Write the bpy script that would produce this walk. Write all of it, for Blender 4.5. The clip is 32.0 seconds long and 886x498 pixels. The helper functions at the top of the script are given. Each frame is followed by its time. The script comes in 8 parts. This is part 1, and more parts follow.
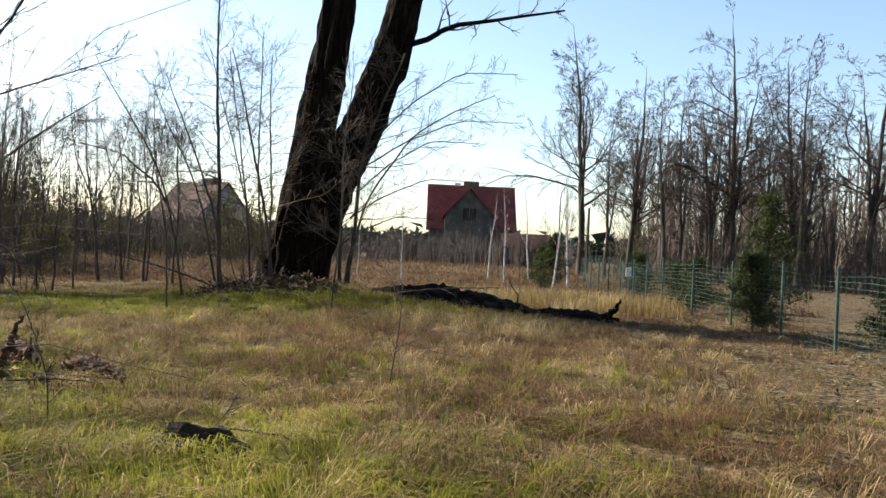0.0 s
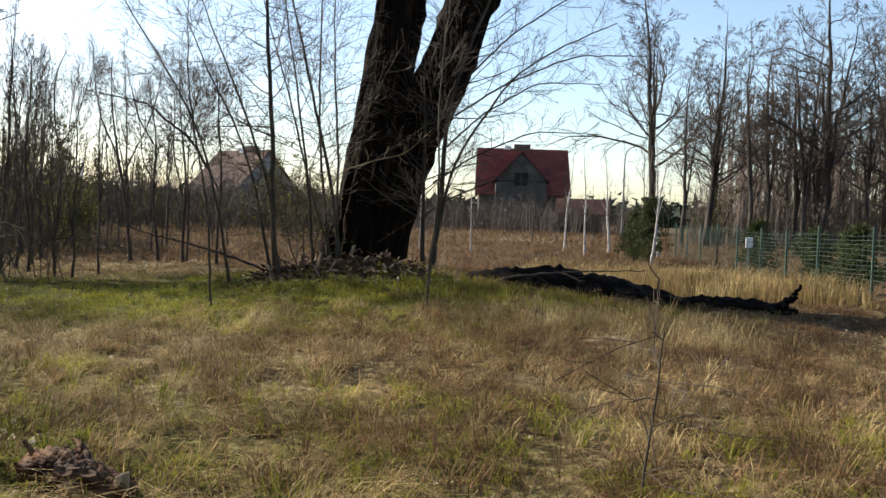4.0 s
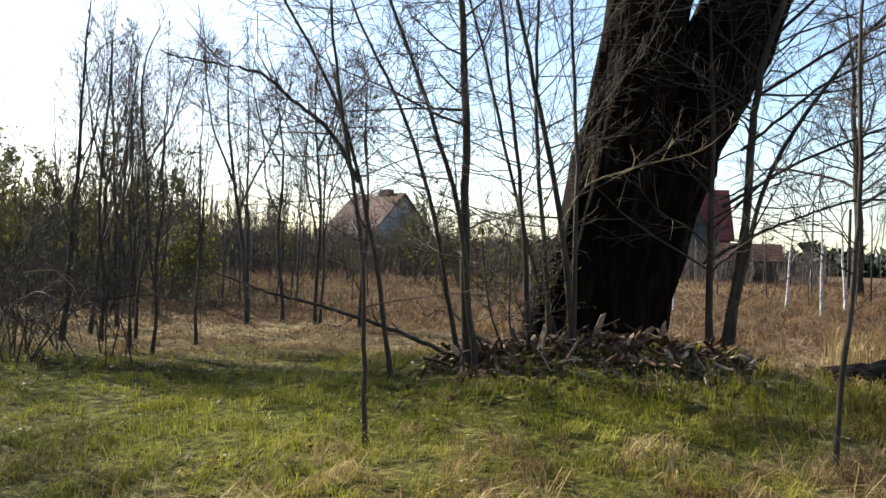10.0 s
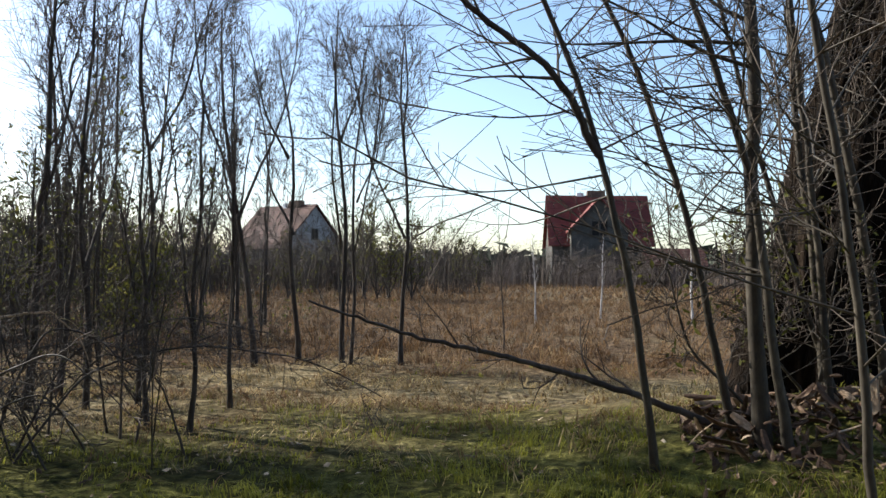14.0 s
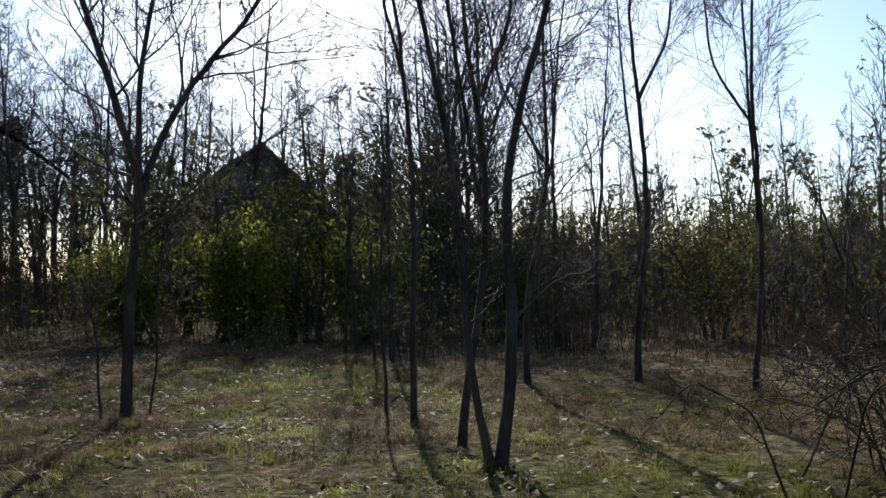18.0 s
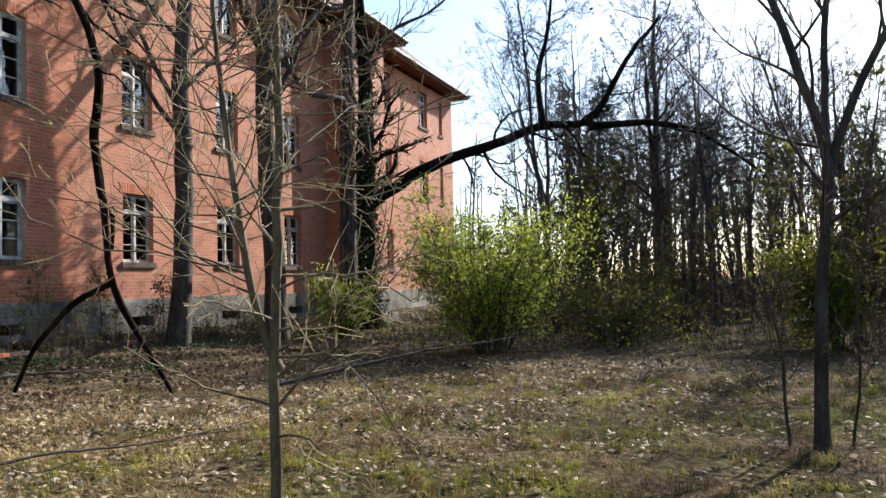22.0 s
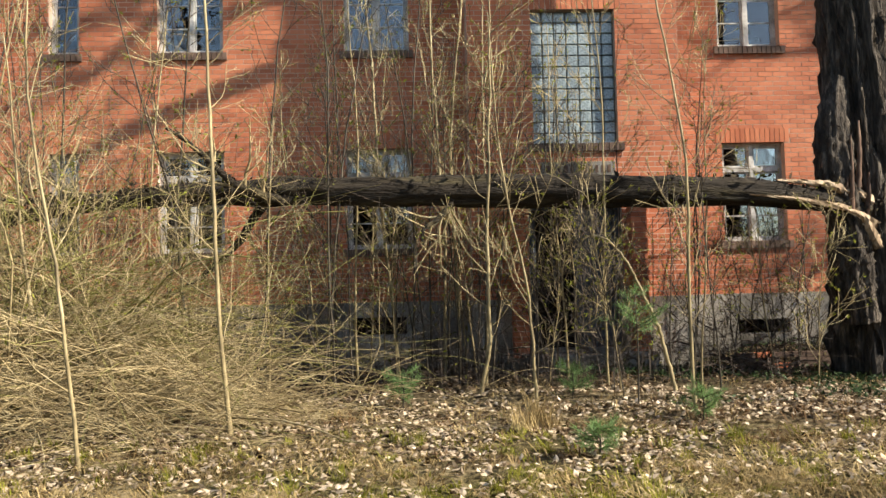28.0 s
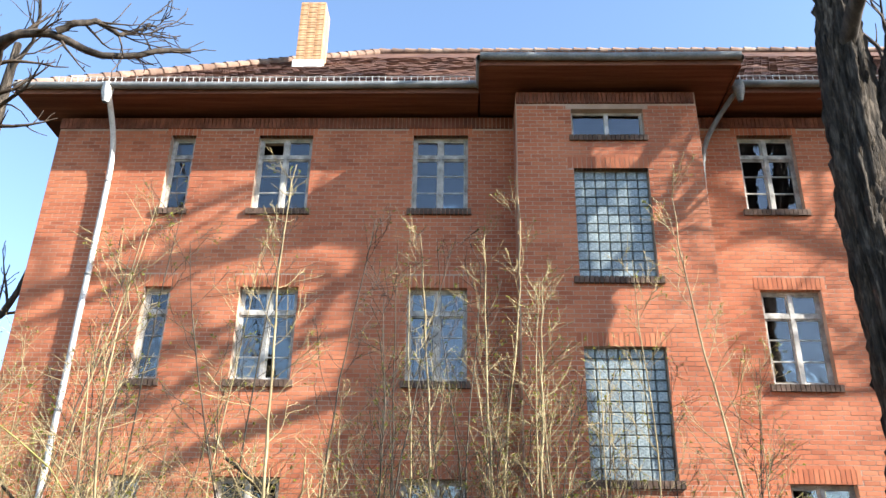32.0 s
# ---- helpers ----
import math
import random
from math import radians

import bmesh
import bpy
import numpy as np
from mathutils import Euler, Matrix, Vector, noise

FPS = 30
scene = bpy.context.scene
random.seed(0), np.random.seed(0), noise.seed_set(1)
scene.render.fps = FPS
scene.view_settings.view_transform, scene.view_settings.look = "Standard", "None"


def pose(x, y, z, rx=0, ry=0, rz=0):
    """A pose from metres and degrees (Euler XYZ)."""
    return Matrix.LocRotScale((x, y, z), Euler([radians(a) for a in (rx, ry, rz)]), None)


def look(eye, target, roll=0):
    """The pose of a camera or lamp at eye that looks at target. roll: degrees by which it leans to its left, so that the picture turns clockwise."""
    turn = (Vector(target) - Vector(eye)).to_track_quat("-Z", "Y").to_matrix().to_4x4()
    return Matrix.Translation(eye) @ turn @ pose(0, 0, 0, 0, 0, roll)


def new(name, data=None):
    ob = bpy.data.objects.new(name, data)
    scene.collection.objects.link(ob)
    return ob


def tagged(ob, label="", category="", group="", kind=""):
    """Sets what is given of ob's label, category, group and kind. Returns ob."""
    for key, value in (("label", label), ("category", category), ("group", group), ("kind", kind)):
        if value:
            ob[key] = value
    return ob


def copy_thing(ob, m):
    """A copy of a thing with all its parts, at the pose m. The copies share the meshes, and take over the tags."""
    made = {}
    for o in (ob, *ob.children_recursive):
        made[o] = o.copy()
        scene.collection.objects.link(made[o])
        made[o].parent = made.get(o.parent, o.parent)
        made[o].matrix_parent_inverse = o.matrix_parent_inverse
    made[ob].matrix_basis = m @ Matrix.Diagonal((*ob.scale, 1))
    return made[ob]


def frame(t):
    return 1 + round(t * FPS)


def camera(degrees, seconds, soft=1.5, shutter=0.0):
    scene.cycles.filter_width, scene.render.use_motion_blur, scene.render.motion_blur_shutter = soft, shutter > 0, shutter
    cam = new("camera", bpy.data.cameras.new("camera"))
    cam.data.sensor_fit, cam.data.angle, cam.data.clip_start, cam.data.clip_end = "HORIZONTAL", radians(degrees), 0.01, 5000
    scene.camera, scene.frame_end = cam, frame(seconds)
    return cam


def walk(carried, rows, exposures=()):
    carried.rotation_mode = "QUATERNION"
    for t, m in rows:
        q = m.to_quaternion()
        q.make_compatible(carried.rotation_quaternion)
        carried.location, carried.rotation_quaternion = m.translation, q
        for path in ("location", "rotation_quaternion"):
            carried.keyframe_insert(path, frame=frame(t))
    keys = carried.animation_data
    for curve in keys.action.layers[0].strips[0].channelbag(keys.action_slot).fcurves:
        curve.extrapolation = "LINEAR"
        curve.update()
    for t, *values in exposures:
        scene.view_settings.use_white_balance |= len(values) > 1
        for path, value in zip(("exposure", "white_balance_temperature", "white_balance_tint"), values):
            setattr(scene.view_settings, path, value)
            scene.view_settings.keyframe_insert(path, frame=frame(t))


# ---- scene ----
cam = camera(56.5, 32.0)
PATH = [
    (0, (-12.625, 12.397, 1.478), (-12.321, 10.42, 1.481), 2.6),
    (0.5, (-12.393, 11.702, 1.45), (-11.658, 9.842, 1.443), 3.3),
    (1, (-12.141, 11.301, 1.461), (-11.571, 9.385, 1.384), -1.3),
    (1.5, (-11.879, 10.735, 1.466), (-11.326, 8.814, 1.439), -1.0),
    (2, (-11.671, 10.298, 1.543), (-11.16, 8.364, 1.52), 0.7),
    (2.5, (-11.411, 9.933, 1.569), (-11.011, 7.975, 1.511), 0.9),
    (3, (-11.164, 9.488, 1.556), (-10.638, 7.559, 1.51), -0.4),
    (3.5, (-10.889, 8.988, 1.562), (-10.475, 7.033, 1.481), 2.3),
    (5.5, (-9.666, 6.723, 1.472), (-9.32, 4.755, 1.389), 0.5),
    (6, (-9.426, 6.328, 1.505), (-8.936, 4.396, 1.343), 1.7),
    (6.5, (-9.179, 5.881, 1.487), (-8.716, 3.941, 1.342), -1.5),
    (7, (-9.036, 5.288, 1.423), (-8.577, 3.342, 1.392), -1.6),
    (7.5, (-8.904, 4.644, 1.404), (-8.7, 2.655, 1.449), 1.1),
    (8, (-8.687, 4.026, 1.464), (-8.516, 2.035, 1.518), 0.6),
    (8.5, (-8.548, 3.573, 1.454), (-8.213, 1.601, 1.465), 2.1),
    (9, (-8.152, 3.25, 1.482), (-7.719, 1.297, 1.463), 1.8),
    (9.5, (-7.743, 2.8, 1.49), (-7.056, 0.922, 1.485), 0.4),
    (10, (-7.277, 2.407, 1.477), (-6.584, 0.531, 1.495), 2.0),
    (10.5, (-6.711, 2.054, 1.407), (-5.861, 0.244, 1.392), 1.6),
    (11, (-6.212, 1.716, 1.391), (-5.301, -0.063, 1.446), 1.6),
    (11.5, (-5.714, 1.277, 1.404), (-4.929, -0.562, 1.448), 0.1),
    (12, (-5.238, 0.894, 1.472), (-4.441, -0.94, 1.525), 1.0),
    (12.5, (-4.828, 0.647, 1.447), (-4.254, -1.269, 1.488), 1.3),
    (13, (-4.472, 0.391, 1.457), (-4.162, -1.583, 1.536), 1.4),
    (13.5, (-4.059, 0.169, 1.49), (-3.802, -1.813, 1.576), 3.1),
    (14, (-3.561, -0.03, 1.49), (-3.113, -1.978, 1.541), 0.5),
    (14.5, (-3.345, -0.196, 1.473), (-2.586, -2.046, 1.504), -0.9),
    (16.5, (-2.394, -0.589, 1.449), (-1.169, -2.169, 1.427), -2.4),
    (17, (-2.128, -0.752, 1.446), (-0.683, -2.134, 1.502), -2.1),
    (17.5, (-1.857, -0.849, 1.44), (-0.205, -1.972, 1.544), 0.0),
    (18, (-1.416, -0.902, 1.451), (0.379, -1.782, 1.512), -1.0),
    (18.5, (-0.974, -1.065, 1.466), (0.949, -1.612, 1.526), -0.3),
    (19, (-0.577, -1.101, 1.449), (1.384, -1.49, 1.464), -1.3),
    (19.5, (-0.203, -1.174, 1.443), (1.783, -1.413, 1.459), -2.4),
    (20, (0.067, -1.204, 1.463), (2.054, -1.427, 1.492), -2.7),
    (20.5, (0.177, -1.171, 1.486), (2.176, -1.189, 1.54), -2.1),
    (21, (0.345, -1.209, 1.445), (2.335, -1.021, 1.492), -2.2),
    (21.5, (0.366, -1.216, 1.456), (2.317, -0.78, 1.511), -1.5),
    (22, (0.305, -1.17, 1.456), (2.183, -0.486, 1.543), -1.4),
    (22.5, (0.274, -1.073, 1.453), (2.084, -0.225, 1.536), -1.8),
    (23, (0.305, -0.983, 1.462), (2.019, 0.043, 1.569), -2.3),
    (23.5, (0.334, -0.953, 1.469), (1.93, 0.243, 1.614), -1.2),
    (24, (0.361, -0.918, 1.471), (1.805, 0.454, 1.651), -1.5),
    (24.5, (0.391, -0.876, 1.469), (1.635, 0.678, 1.66), -1.5),
    (25, (0.378, -0.816, 1.48), (1.419, 0.882, 1.664), -1.4),
    (25.5, (0.36, -0.76, 1.469), (1.149, 1.069, 1.65), -1.6),
    (26, (0.285, -0.663, 1.498), (0.842, 1.251, 1.66), -2.2),
    (26.5, (0.287, -0.705, 1.485), (0.59, 1.265, 1.648), -3.1),
    (29, (0.38, -1.049, 1.402), (0.437, 0.949, 1.483), -0.9),
    (29.5, (0.402, -1.115, 1.392), (0.451, 0.88, 1.525), -0.2),
    (30, (0.517, -1.094, 1.405), (0.517, 0.873, 1.769), -1.3),
    (30.5, (0.58, -1.098, 1.462), (0.527, 0.819, 2.029), -1.2),
    (31, (0.59, -1.095, 1.505), (0.538, 0.776, 2.211), -0.5),
    (31.5, (0.573, -1.091, 1.548), (0.514, 0.734, 2.362), 0.5),
    (32, (0.483, -1.156, 1.609), (0.418, 0.659, 2.448), 1.1),
]
walk(cam, [(t, look(eye, target, roll)) for t, eye, target, roll in PATH],
     [(0, 1.20, 6650), (1, 0.68, 6600), (2, 0.75, 6650), (3, 0.90, 6650), (5.5, 1.15, 6700), (8, 1.27, 6650), (10.5, 1.30, 6400), (12, 1.02, 6150), (14, 1.05, 6150), (16.8, 0.85, 5750), (18, 0.45, 5750), (19, 0.90, 5700), (20, 1.22, 5750), (21.5, 1.20, 5950), (23, 1.35, 6600),
      (24, 1.50, 6800), (25, 1.70, 6800), (26, 1.75, 6800), (28.5, 1.20, 6800), (29.4, 1.20, 6800), (30.5, 1.65, 6700), (32, 1.85, 6250)])

# ---- world and sun ----
SUN_ELEV, SUN_TURN = 31.0, 20.0          # degrees up; degrees from +x towards -y
sun_dir = Vector((math.cos(radians(SUN_ELEV)) * math.cos(radians(SUN_TURN)),
                  -math.cos(radians(SUN_ELEV)) * math.sin(radians(SUN_TURN)), math.sin(radians(SUN_ELEV))))
world = bpy.data.worlds.new("world")
scene.world = world
world.use_nodes = True
wn = world.node_tree
sky = wn.nodes.new("ShaderNodeTexSky")
sky.sky_type, sky.sun_disc = "NISHITA", False
sky.sun_elevation, sky.sun_rotation = radians(SUN_ELEV), radians(90 + SUN_TURN)
sky.air_density, sky.dust_density, sky.ozone_density = 1.05, 0.9, 2.0
wn.nodes["Background"].inputs["Strength"].default_value = 0.11
wn.links.new(sky.outputs["Color"], wn.nodes["Background"].inputs["Color"])
sun = new("sun", bpy.data.lights.new("sun", "SUN"))
sun.data.energy, sun.data.angle, sun.data.color = 5.0, radians(0.53), (1.0, 0.93, 0.82)
sun.matrix_world = look((0, 0, 60), Vector((0, 0, 60)) - sun_dir)


# ---- materials ----
def shader(name, rough=0.8):
    m = bpy.data.materials.new(name)
    m.use_nodes = True
    b = m.node_tree.nodes["Principled BSDF"]
    b.inputs["Roughness"].default_value = rough
    b.inputs["Specular IOR Level"].default_value = 0.3
    return m, m.node_tree.nodes, m.node_tree.links, b


def noise_node(n, l, coord, scale, detail=4.0, rough=0.6):
    t = n.new("ShaderNodeTexNoise")
    t.inputs["Scale"].default_value, t.inputs["Detail"].default_value, t.inputs["Roughness"].default_value = scale, detail, rough
    if coord is not None:
        l.new(coord, t.inputs["Vector"])
    return t


def ramp(n, l, fac, stops):
    r = n.new("ShaderNodeValToRGB")
    e = r.color_ramp.elements
    while len(e) < len(stops):
        e.new(0.5)
    for k, (p, c) in enumerate(stops):
        e[k].position, e[k].color = p, (*c, 1)
    l.new(fac, r.inputs["Fac"])
    return r


def mix(n, l, a, b, fac, kind="MIX"):
    x = n.new("ShaderNodeMixRGB")
    x.blend_type = kind
    for sock, val in (("Color1", a), ("Color2", b), ("Fac", fac)):
        if isinstance(val, (int, float)):
            x.inputs[sock].default_value = val
        elif isinstance(val, tuple):
            x.inputs[sock].default_value = (*val, 1)
        else:
            l.new(val, x.inputs[sock])
    return x.outputs["Color"]


def bump(n, l, b, height, strength, dist=0.02):
    k = n.new("ShaderNodeBump")
    k.inputs["Strength"].default_value, k.inputs["Distance"].default_value = strength, dist
    l.new(height, k.inputs["Height"])
    l.new(k.outputs["Normal"], b.inputs["Normal"])


def mottled(name, c1, c2, c3, scale=6.0, fine=60.0, rough=0.85, strength=0.3, dist=0.01, stretch=(1, 1, 1), island=0.0, random_ob=0.0, through_light=0.0):
    """Two scales of variation between three colours, with a fine relief."""
    m, n, l, b = shader(name, rough)
    if through_light:
        b.inputs["Specular IOR Level"].default_value = 0.08
    co = n.new("ShaderNodeTexCoord")
    mp = n.new("ShaderNodeMapping")
    mp.inputs["Scale"].default_value = stretch
    l.new(co.outputs["Object"], mp.inputs["Vector"])
    big = noise_node(n, l, mp.outputs["Vector"], scale, 5)
    small = noise_node(n, l, mp.outputs["Vector"], fine, 3)
    base = ramp(n, l, big.outputs["Fac"], [(0.32, c1), (0.52, c2), (0.7, c3)]).outputs["Color"]
    grain = ramp(n, l, small.outputs["Fac"], [(0.3, (0.72, 0.72, 0.72)), (0.7, (1.25, 1.25, 1.25))]).outputs["Color"]
    col = mix(n, l, base, grain, 0.8, "MULTIPLY")
    if island or random_ob:
        src = n.new("ShaderNodeNewGeometry").outputs["Random Per Island"] if island else n.new("ShaderNodeObjectInfo").outputs["Random"]
        v = ramp(n, l, src, [(0.0, (1 - (island or random_ob),) * 3), (1.0, (1 + (island or random_ob),) * 3)]).outputs["Color"]
        col = mix(n, l, col, v, 1.0, "MULTIPLY")
    l.new(col, b.inputs["Base Color"])
    bump(n, l, b, small.outputs["Fac"], strength, dist)
    if through_light:
        tr, both = n.new("ShaderNodeBsdfTranslucent"), n.new("ShaderNodeMixShader")
        l.new(col, tr.inputs["Color"])
        both.inputs["Fac"].default_value = through_light
        l.new(b.outputs["BSDF"], both.inputs[1])
        l.new(tr.outputs["BSDF"], both.inputs[2])
        l.new(both.outputs["Shader"], n["Material Output"].inputs["Surface"])
    return m


# dark bark taken down to near-black: backlit shade put into the colour
BARK_BACKLIT = mottled("bark_backlit", (0.004, 0.003, 0.002), (0.011, 0.0075, 0.005), (0.034, 0.023, 0.014), 7, 22, 0.9, 1.0, 0.08, (1, 1, 0.14))
BARK_ROBINIA = mottled("bark_robinia", (0.016, 0.013, 0.01), (0.075, 0.06, 0.046), (0.22, 0.18, 0.138), 16, 60, 0.9, 1.0, 0.09, (1, 1, 0.12))
BARK_GREY = mottled("bark_grey", (0.024, 0.019, 0.015), (0.058, 0.047, 0.037), (0.11, 0.092, 0.075), 6, 45, 0.9, 0.6, 0.012, (1, 1, 0.3))
BARK_YOUNG = mottled("bark_young", (0.024, 0.019, 0.012), (0.05, 0.04, 0.026), (0.1, 0.082, 0.056), 5, 40, 0.7, 0.3, 0.006, (1, 1, 0.4))
BARK_PALE = mottled("bark_pale", (0.12, 0.09, 0.045), (0.28, 0.22, 0.11), (0.42, 0.35, 0.2), 4, 30, 0.6, 0.3, 0.006, (1, 1, 0.4))
BARK_BIRCH = mottled("bark_birch", (0.12, 0.1, 0.09), (0.5, 0.46, 0.42), (0.66, 0.63, 0.58), 9, 40, 0.6, 0.3, 0.006)
TWIG_BROWN = mottled("twig_brown", (0.036, 0.027, 0.02), (0.075, 0.057, 0.042), (0.13, 0.103, 0.08), 3, 30, 0.85, 0.2, 0.004)
# paler twig brown for distant woods: sunlit haze put into the colour
TWIG_HAZE = mottled("twig_haze", (0.066, 0.05, 0.04), (0.13, 0.102, 0.084), (0.21, 0.172, 0.146), 3, 30, 0.85, 0.2, 0.004)
TWIG_PALE = mottled("twig_pale", (0.17, 0.125, 0.06), (0.34, 0.265, 0.135), (0.5, 0.41, 0.23), 3, 30, 0.75, 0.2, 0.004)
WOOD_SPLIT = mottled("split_wood", (0.16, 0.1, 0.055), (0.36, 0.26, 0.16), (0.5, 0.4, 0.28), 7, 50, 0.8, 0.6, 0.01, (1, 1, 0.2))
TORN_WOOD = mottled("torn_wood", (0.045, 0.024, 0.014), (0.12, 0.068, 0.042), (0.23, 0.15, 0.1), 7, 50, 0.8, 0.6, 0.01, (1, 1, 0.2))
# brighter copy of bark_young: the near sapling's sunlit olive-brown put into colour
BARK_SUNLIT = mottled("bark_sunlit", (0.05, 0.04, 0.022), (0.12, 0.097, 0.055), (0.2, 0.165, 0.1), 5, 40, 0.7, 0.3, 0.006, (1, 1, 0.4))
BARK_MOSS = mottled("mossy_bark", (0.03, 0.025, 0.018), (0.07, 0.06, 0.042), (0.12, 0.115, 0.05), 4, 28, 0.9, 1.0, 0.04, (0.2, 1, 1))
LEAF_FRESH = mottled("fresh_leaf", (0.15, 0.185, 0.024), (0.28, 0.33, 0.042), (0.42, 0.45, 0.08), 2, 20, 0.55, 0.1, 0.002, island=0.35, through_light=0.6)
LEAF_LIME = mottled("lime_leaf", (0.12, 0.135, 0.02), (0.22, 0.235, 0.037), (0.33, 0.34, 0.065), 2, 20, 0.6, 0.1, 0.002, island=0.35, through_light=0.6)
LEAF_OLIVE = mottled("olive_leaf", (0.05, 0.055, 0.012), (0.1, 0.1, 0.025), (0.17, 0.15, 0.04), 2, 20, 0.6, 0.1, 0.002, island=0.35, through_light=0.5)
NEEDLE = mottled("needle", (0.01, 0.016, 0.008), (0.022, 0.034, 0.015), (0.04, 0.058, 0.026), 3, 20, 0.7, 0.1, 0.002, island=0.3)
NEEDLE_LIGHT = mottled("needle_light", (0.09, 0.15, 0.05), (0.17, 0.27, 0.1), (0.28, 0.4, 0.17), 3, 20, 0.6, 0.1, 0.002, island=0.3, through_light=0.35)
LEAF_BLEACHED = mottled("bleached_leaf", (0.27, 0.2, 0.13), (0.53, 0.42, 0.29), (0.7, 0.59, 0.45), 9, 25, 0.7, 0.2, 0.003, island=0.4, through_light=0.15)
LEAF_DEAD = mottled("dead_leaf", (0.04, 0.025, 0.014), (0.13, 0.088, 0.05), (0.5, 0.4, 0.26), 9, 25, 0.7, 0.2, 0.003, island=0.7, through_light=0.18)
GRASS_DRY = mottled("dry_grass", (0.17, 0.12, 0.052), (0.34, 0.25, 0.115), (0.54, 0.43, 0.21), 0.8, 12, 0.75, 0.1, 0.002, island=0.4, through_light=0.22)
GRASS_RUST = mottled("rusty_grass", (0.09, 0.053, 0.026), (0.18, 0.11, 0.055), (0.31, 0.205, 0.105), 0.8, 12, 0.75, 0.1, 0.002, island=0.35, through_light=0.3)
GRASS_DULL = mottled("dull_grass", (0.075, 0.053, 0.035), (0.15, 0.108, 0.073), (0.25, 0.19, 0.128), 0.8, 12, 0.8, 0.1, 0.002, island=0.35, through_light=0.15)
GRASS_GREEN = mottled("green_grass", (0.09, 0.094, 0.014), (0.225, 0.222, 0.03), (0.38, 0.36, 0.065), 0.8, 12, 0.6, 0.1, 0.002, island=0.35, through_light=0.4)
IVY = mottled("ivy", (0.018, 0.03, 0.012), (0.04, 0.065, 0.025), (0.08, 0.11, 0.05), 2, 20, 0.4, 0.1, 0.002, island=0.4, through_light=0.15)
CHIP = mottled("bark_chip", (0.03, 0.017, 0.01), (0.105, 0.062, 0.036), (0.34, 0.24, 0.15), 4, 35, 0.85, 0.6, 0.01, island=0.5)
MORTAR = mottled("mortar", (0.33, 0.22, 0.16), (0.45, 0.32, 0.24), (0.55, 0.42, 0.33), 1.2, 60, 0.9, 0.3, 0.004)
PLINTH = mottled("plinth_render", (0.06, 0.054, 0.044), (0.2, 0.182, 0.152), (0.34, 0.315, 0.27), 0.9, 30, 0.9, 0.5, 0.01)
SILL_BRICK = mottled("sill_brick", (0.07, 0.045, 0.035), (0.11, 0.07, 0.05), (0.16, 0.1, 0.07), 3, 40, 0.8, 0.5, 0.006, island=0.25)
PAINT_OLD = mottled("old_white_paint", (0.22, 0.205, 0.18), (0.48, 0.46, 0.42), (0.66, 0.64, 0.6), 5, 70, 0.6, 0.4, 0.004)
ZINC = mottled("zinc", (0.11, 0.12, 0.12), (0.19, 0.2, 0.2), (0.28, 0.29, 0.29), 2, 40, 0.5, 0.2, 0.003)
PIPE_WHITE = mottled("pale_pipe", (0.42, 0.4, 0.37), (0.62, 0.61, 0.58), (0.72, 0.71, 0.69), 2.5, 40, 0.55, 0.3, 0.003)
SOFFIT = mottled("soffit_boards", (0.09, 0.032, 0.018), (0.15, 0.055, 0.03), (0.21, 0.09, 0.05), 1.5, 40, 0.8, 0.3, 0.005, (0.3, 6, 1))
ROOF_TILE = mottled("roof_tile", (0.06, 0.03, 0.022), (0.125, 0.06, 0.04), (0.2, 0.11, 0.07), 1.5, 40, 0.85, 0.4, 0.006, island=0.3)
ROOF_RED = mottled("red_roof", (0.11, 0.025, 0.019), (0.16, 0.036, 0.025), (0.21, 0.055, 0.038), 0.8, 12, 0.7, 0.3, 0.01)
ROOF_RUST = mottled("rust_roof", (0.045, 0.017, 0.012), (0.075, 0.028, 0.019), (0.105, 0.042, 0.028), 0.8, 12, 0.8, 0.3, 0.01)
WALL_RAW = mottled("raw_wall", (0.05, 0.045, 0.037), (0.08, 0.072, 0.06), (0.12, 0.11, 0.09), 0.8, 20, 0.9, 0.3, 0.01)
WALL_WHITE = mottled("white_wall", (0.16, 0.165, 0.17), (0.25, 0.255, 0.26), (0.33, 0.335, 0.34), 0.5, 20, 0.9, 0.3, 0.01)
# near-black: paints the shade of unlit rooms, and colours the car's tyres
SHADE_AND_TYRE = mottled("shade_and_tyre", (0.012, 0.011, 0.01), (0.02, 0.018, 0.016), (0.03, 0.027, 0.024), 1.0, 20, 0.95, 0.1, 0.004)
CURTAIN = mottled("curtain", (0.4, 0.39, 0.36), (0.52, 0.51, 0.48), (0.62, 0.61, 0.58), 2, 30, 0.9, 0.2, 0.004)
DOOR_BLUE = mottled("door_paint", (0.02, 0.025, 0.03), (0.045, 0.054, 0.062), (0.1, 0.11, 0.115), 3, 40, 0.6, 0.4, 0.005)
FENCE_GREEN = mottled("fence_green", (0.02, 0.042, 0.032), (0.04, 0.075, 0.056), (0.065, 0.1, 0.08), 4, 30, 0.5, 0.1, 0.002)
CHIM_BRICK = mottled("chimney_brick", (0.42, 0.23, 0.11), (0.55, 0.34, 0.18), (0.62, 0.42, 0.25), 5, 50, 0.85, 0.4, 0.006, random_ob=0.15)
BOX_WHITE = mottled("white_box", (0.6, 0.6, 0.58), (0.72, 0.72, 0.7), (0.78, 0.78, 0.76), 4, 30, 0.5, 0.1, 0.002)
BLUE_PAINT = mottled("blue_paint", (0.03, 0.04, 0.14), (0.045, 0.06, 0.2), (0.06, 0.08, 0.25), 4, 30, 0.5, 0.1, 0.002)


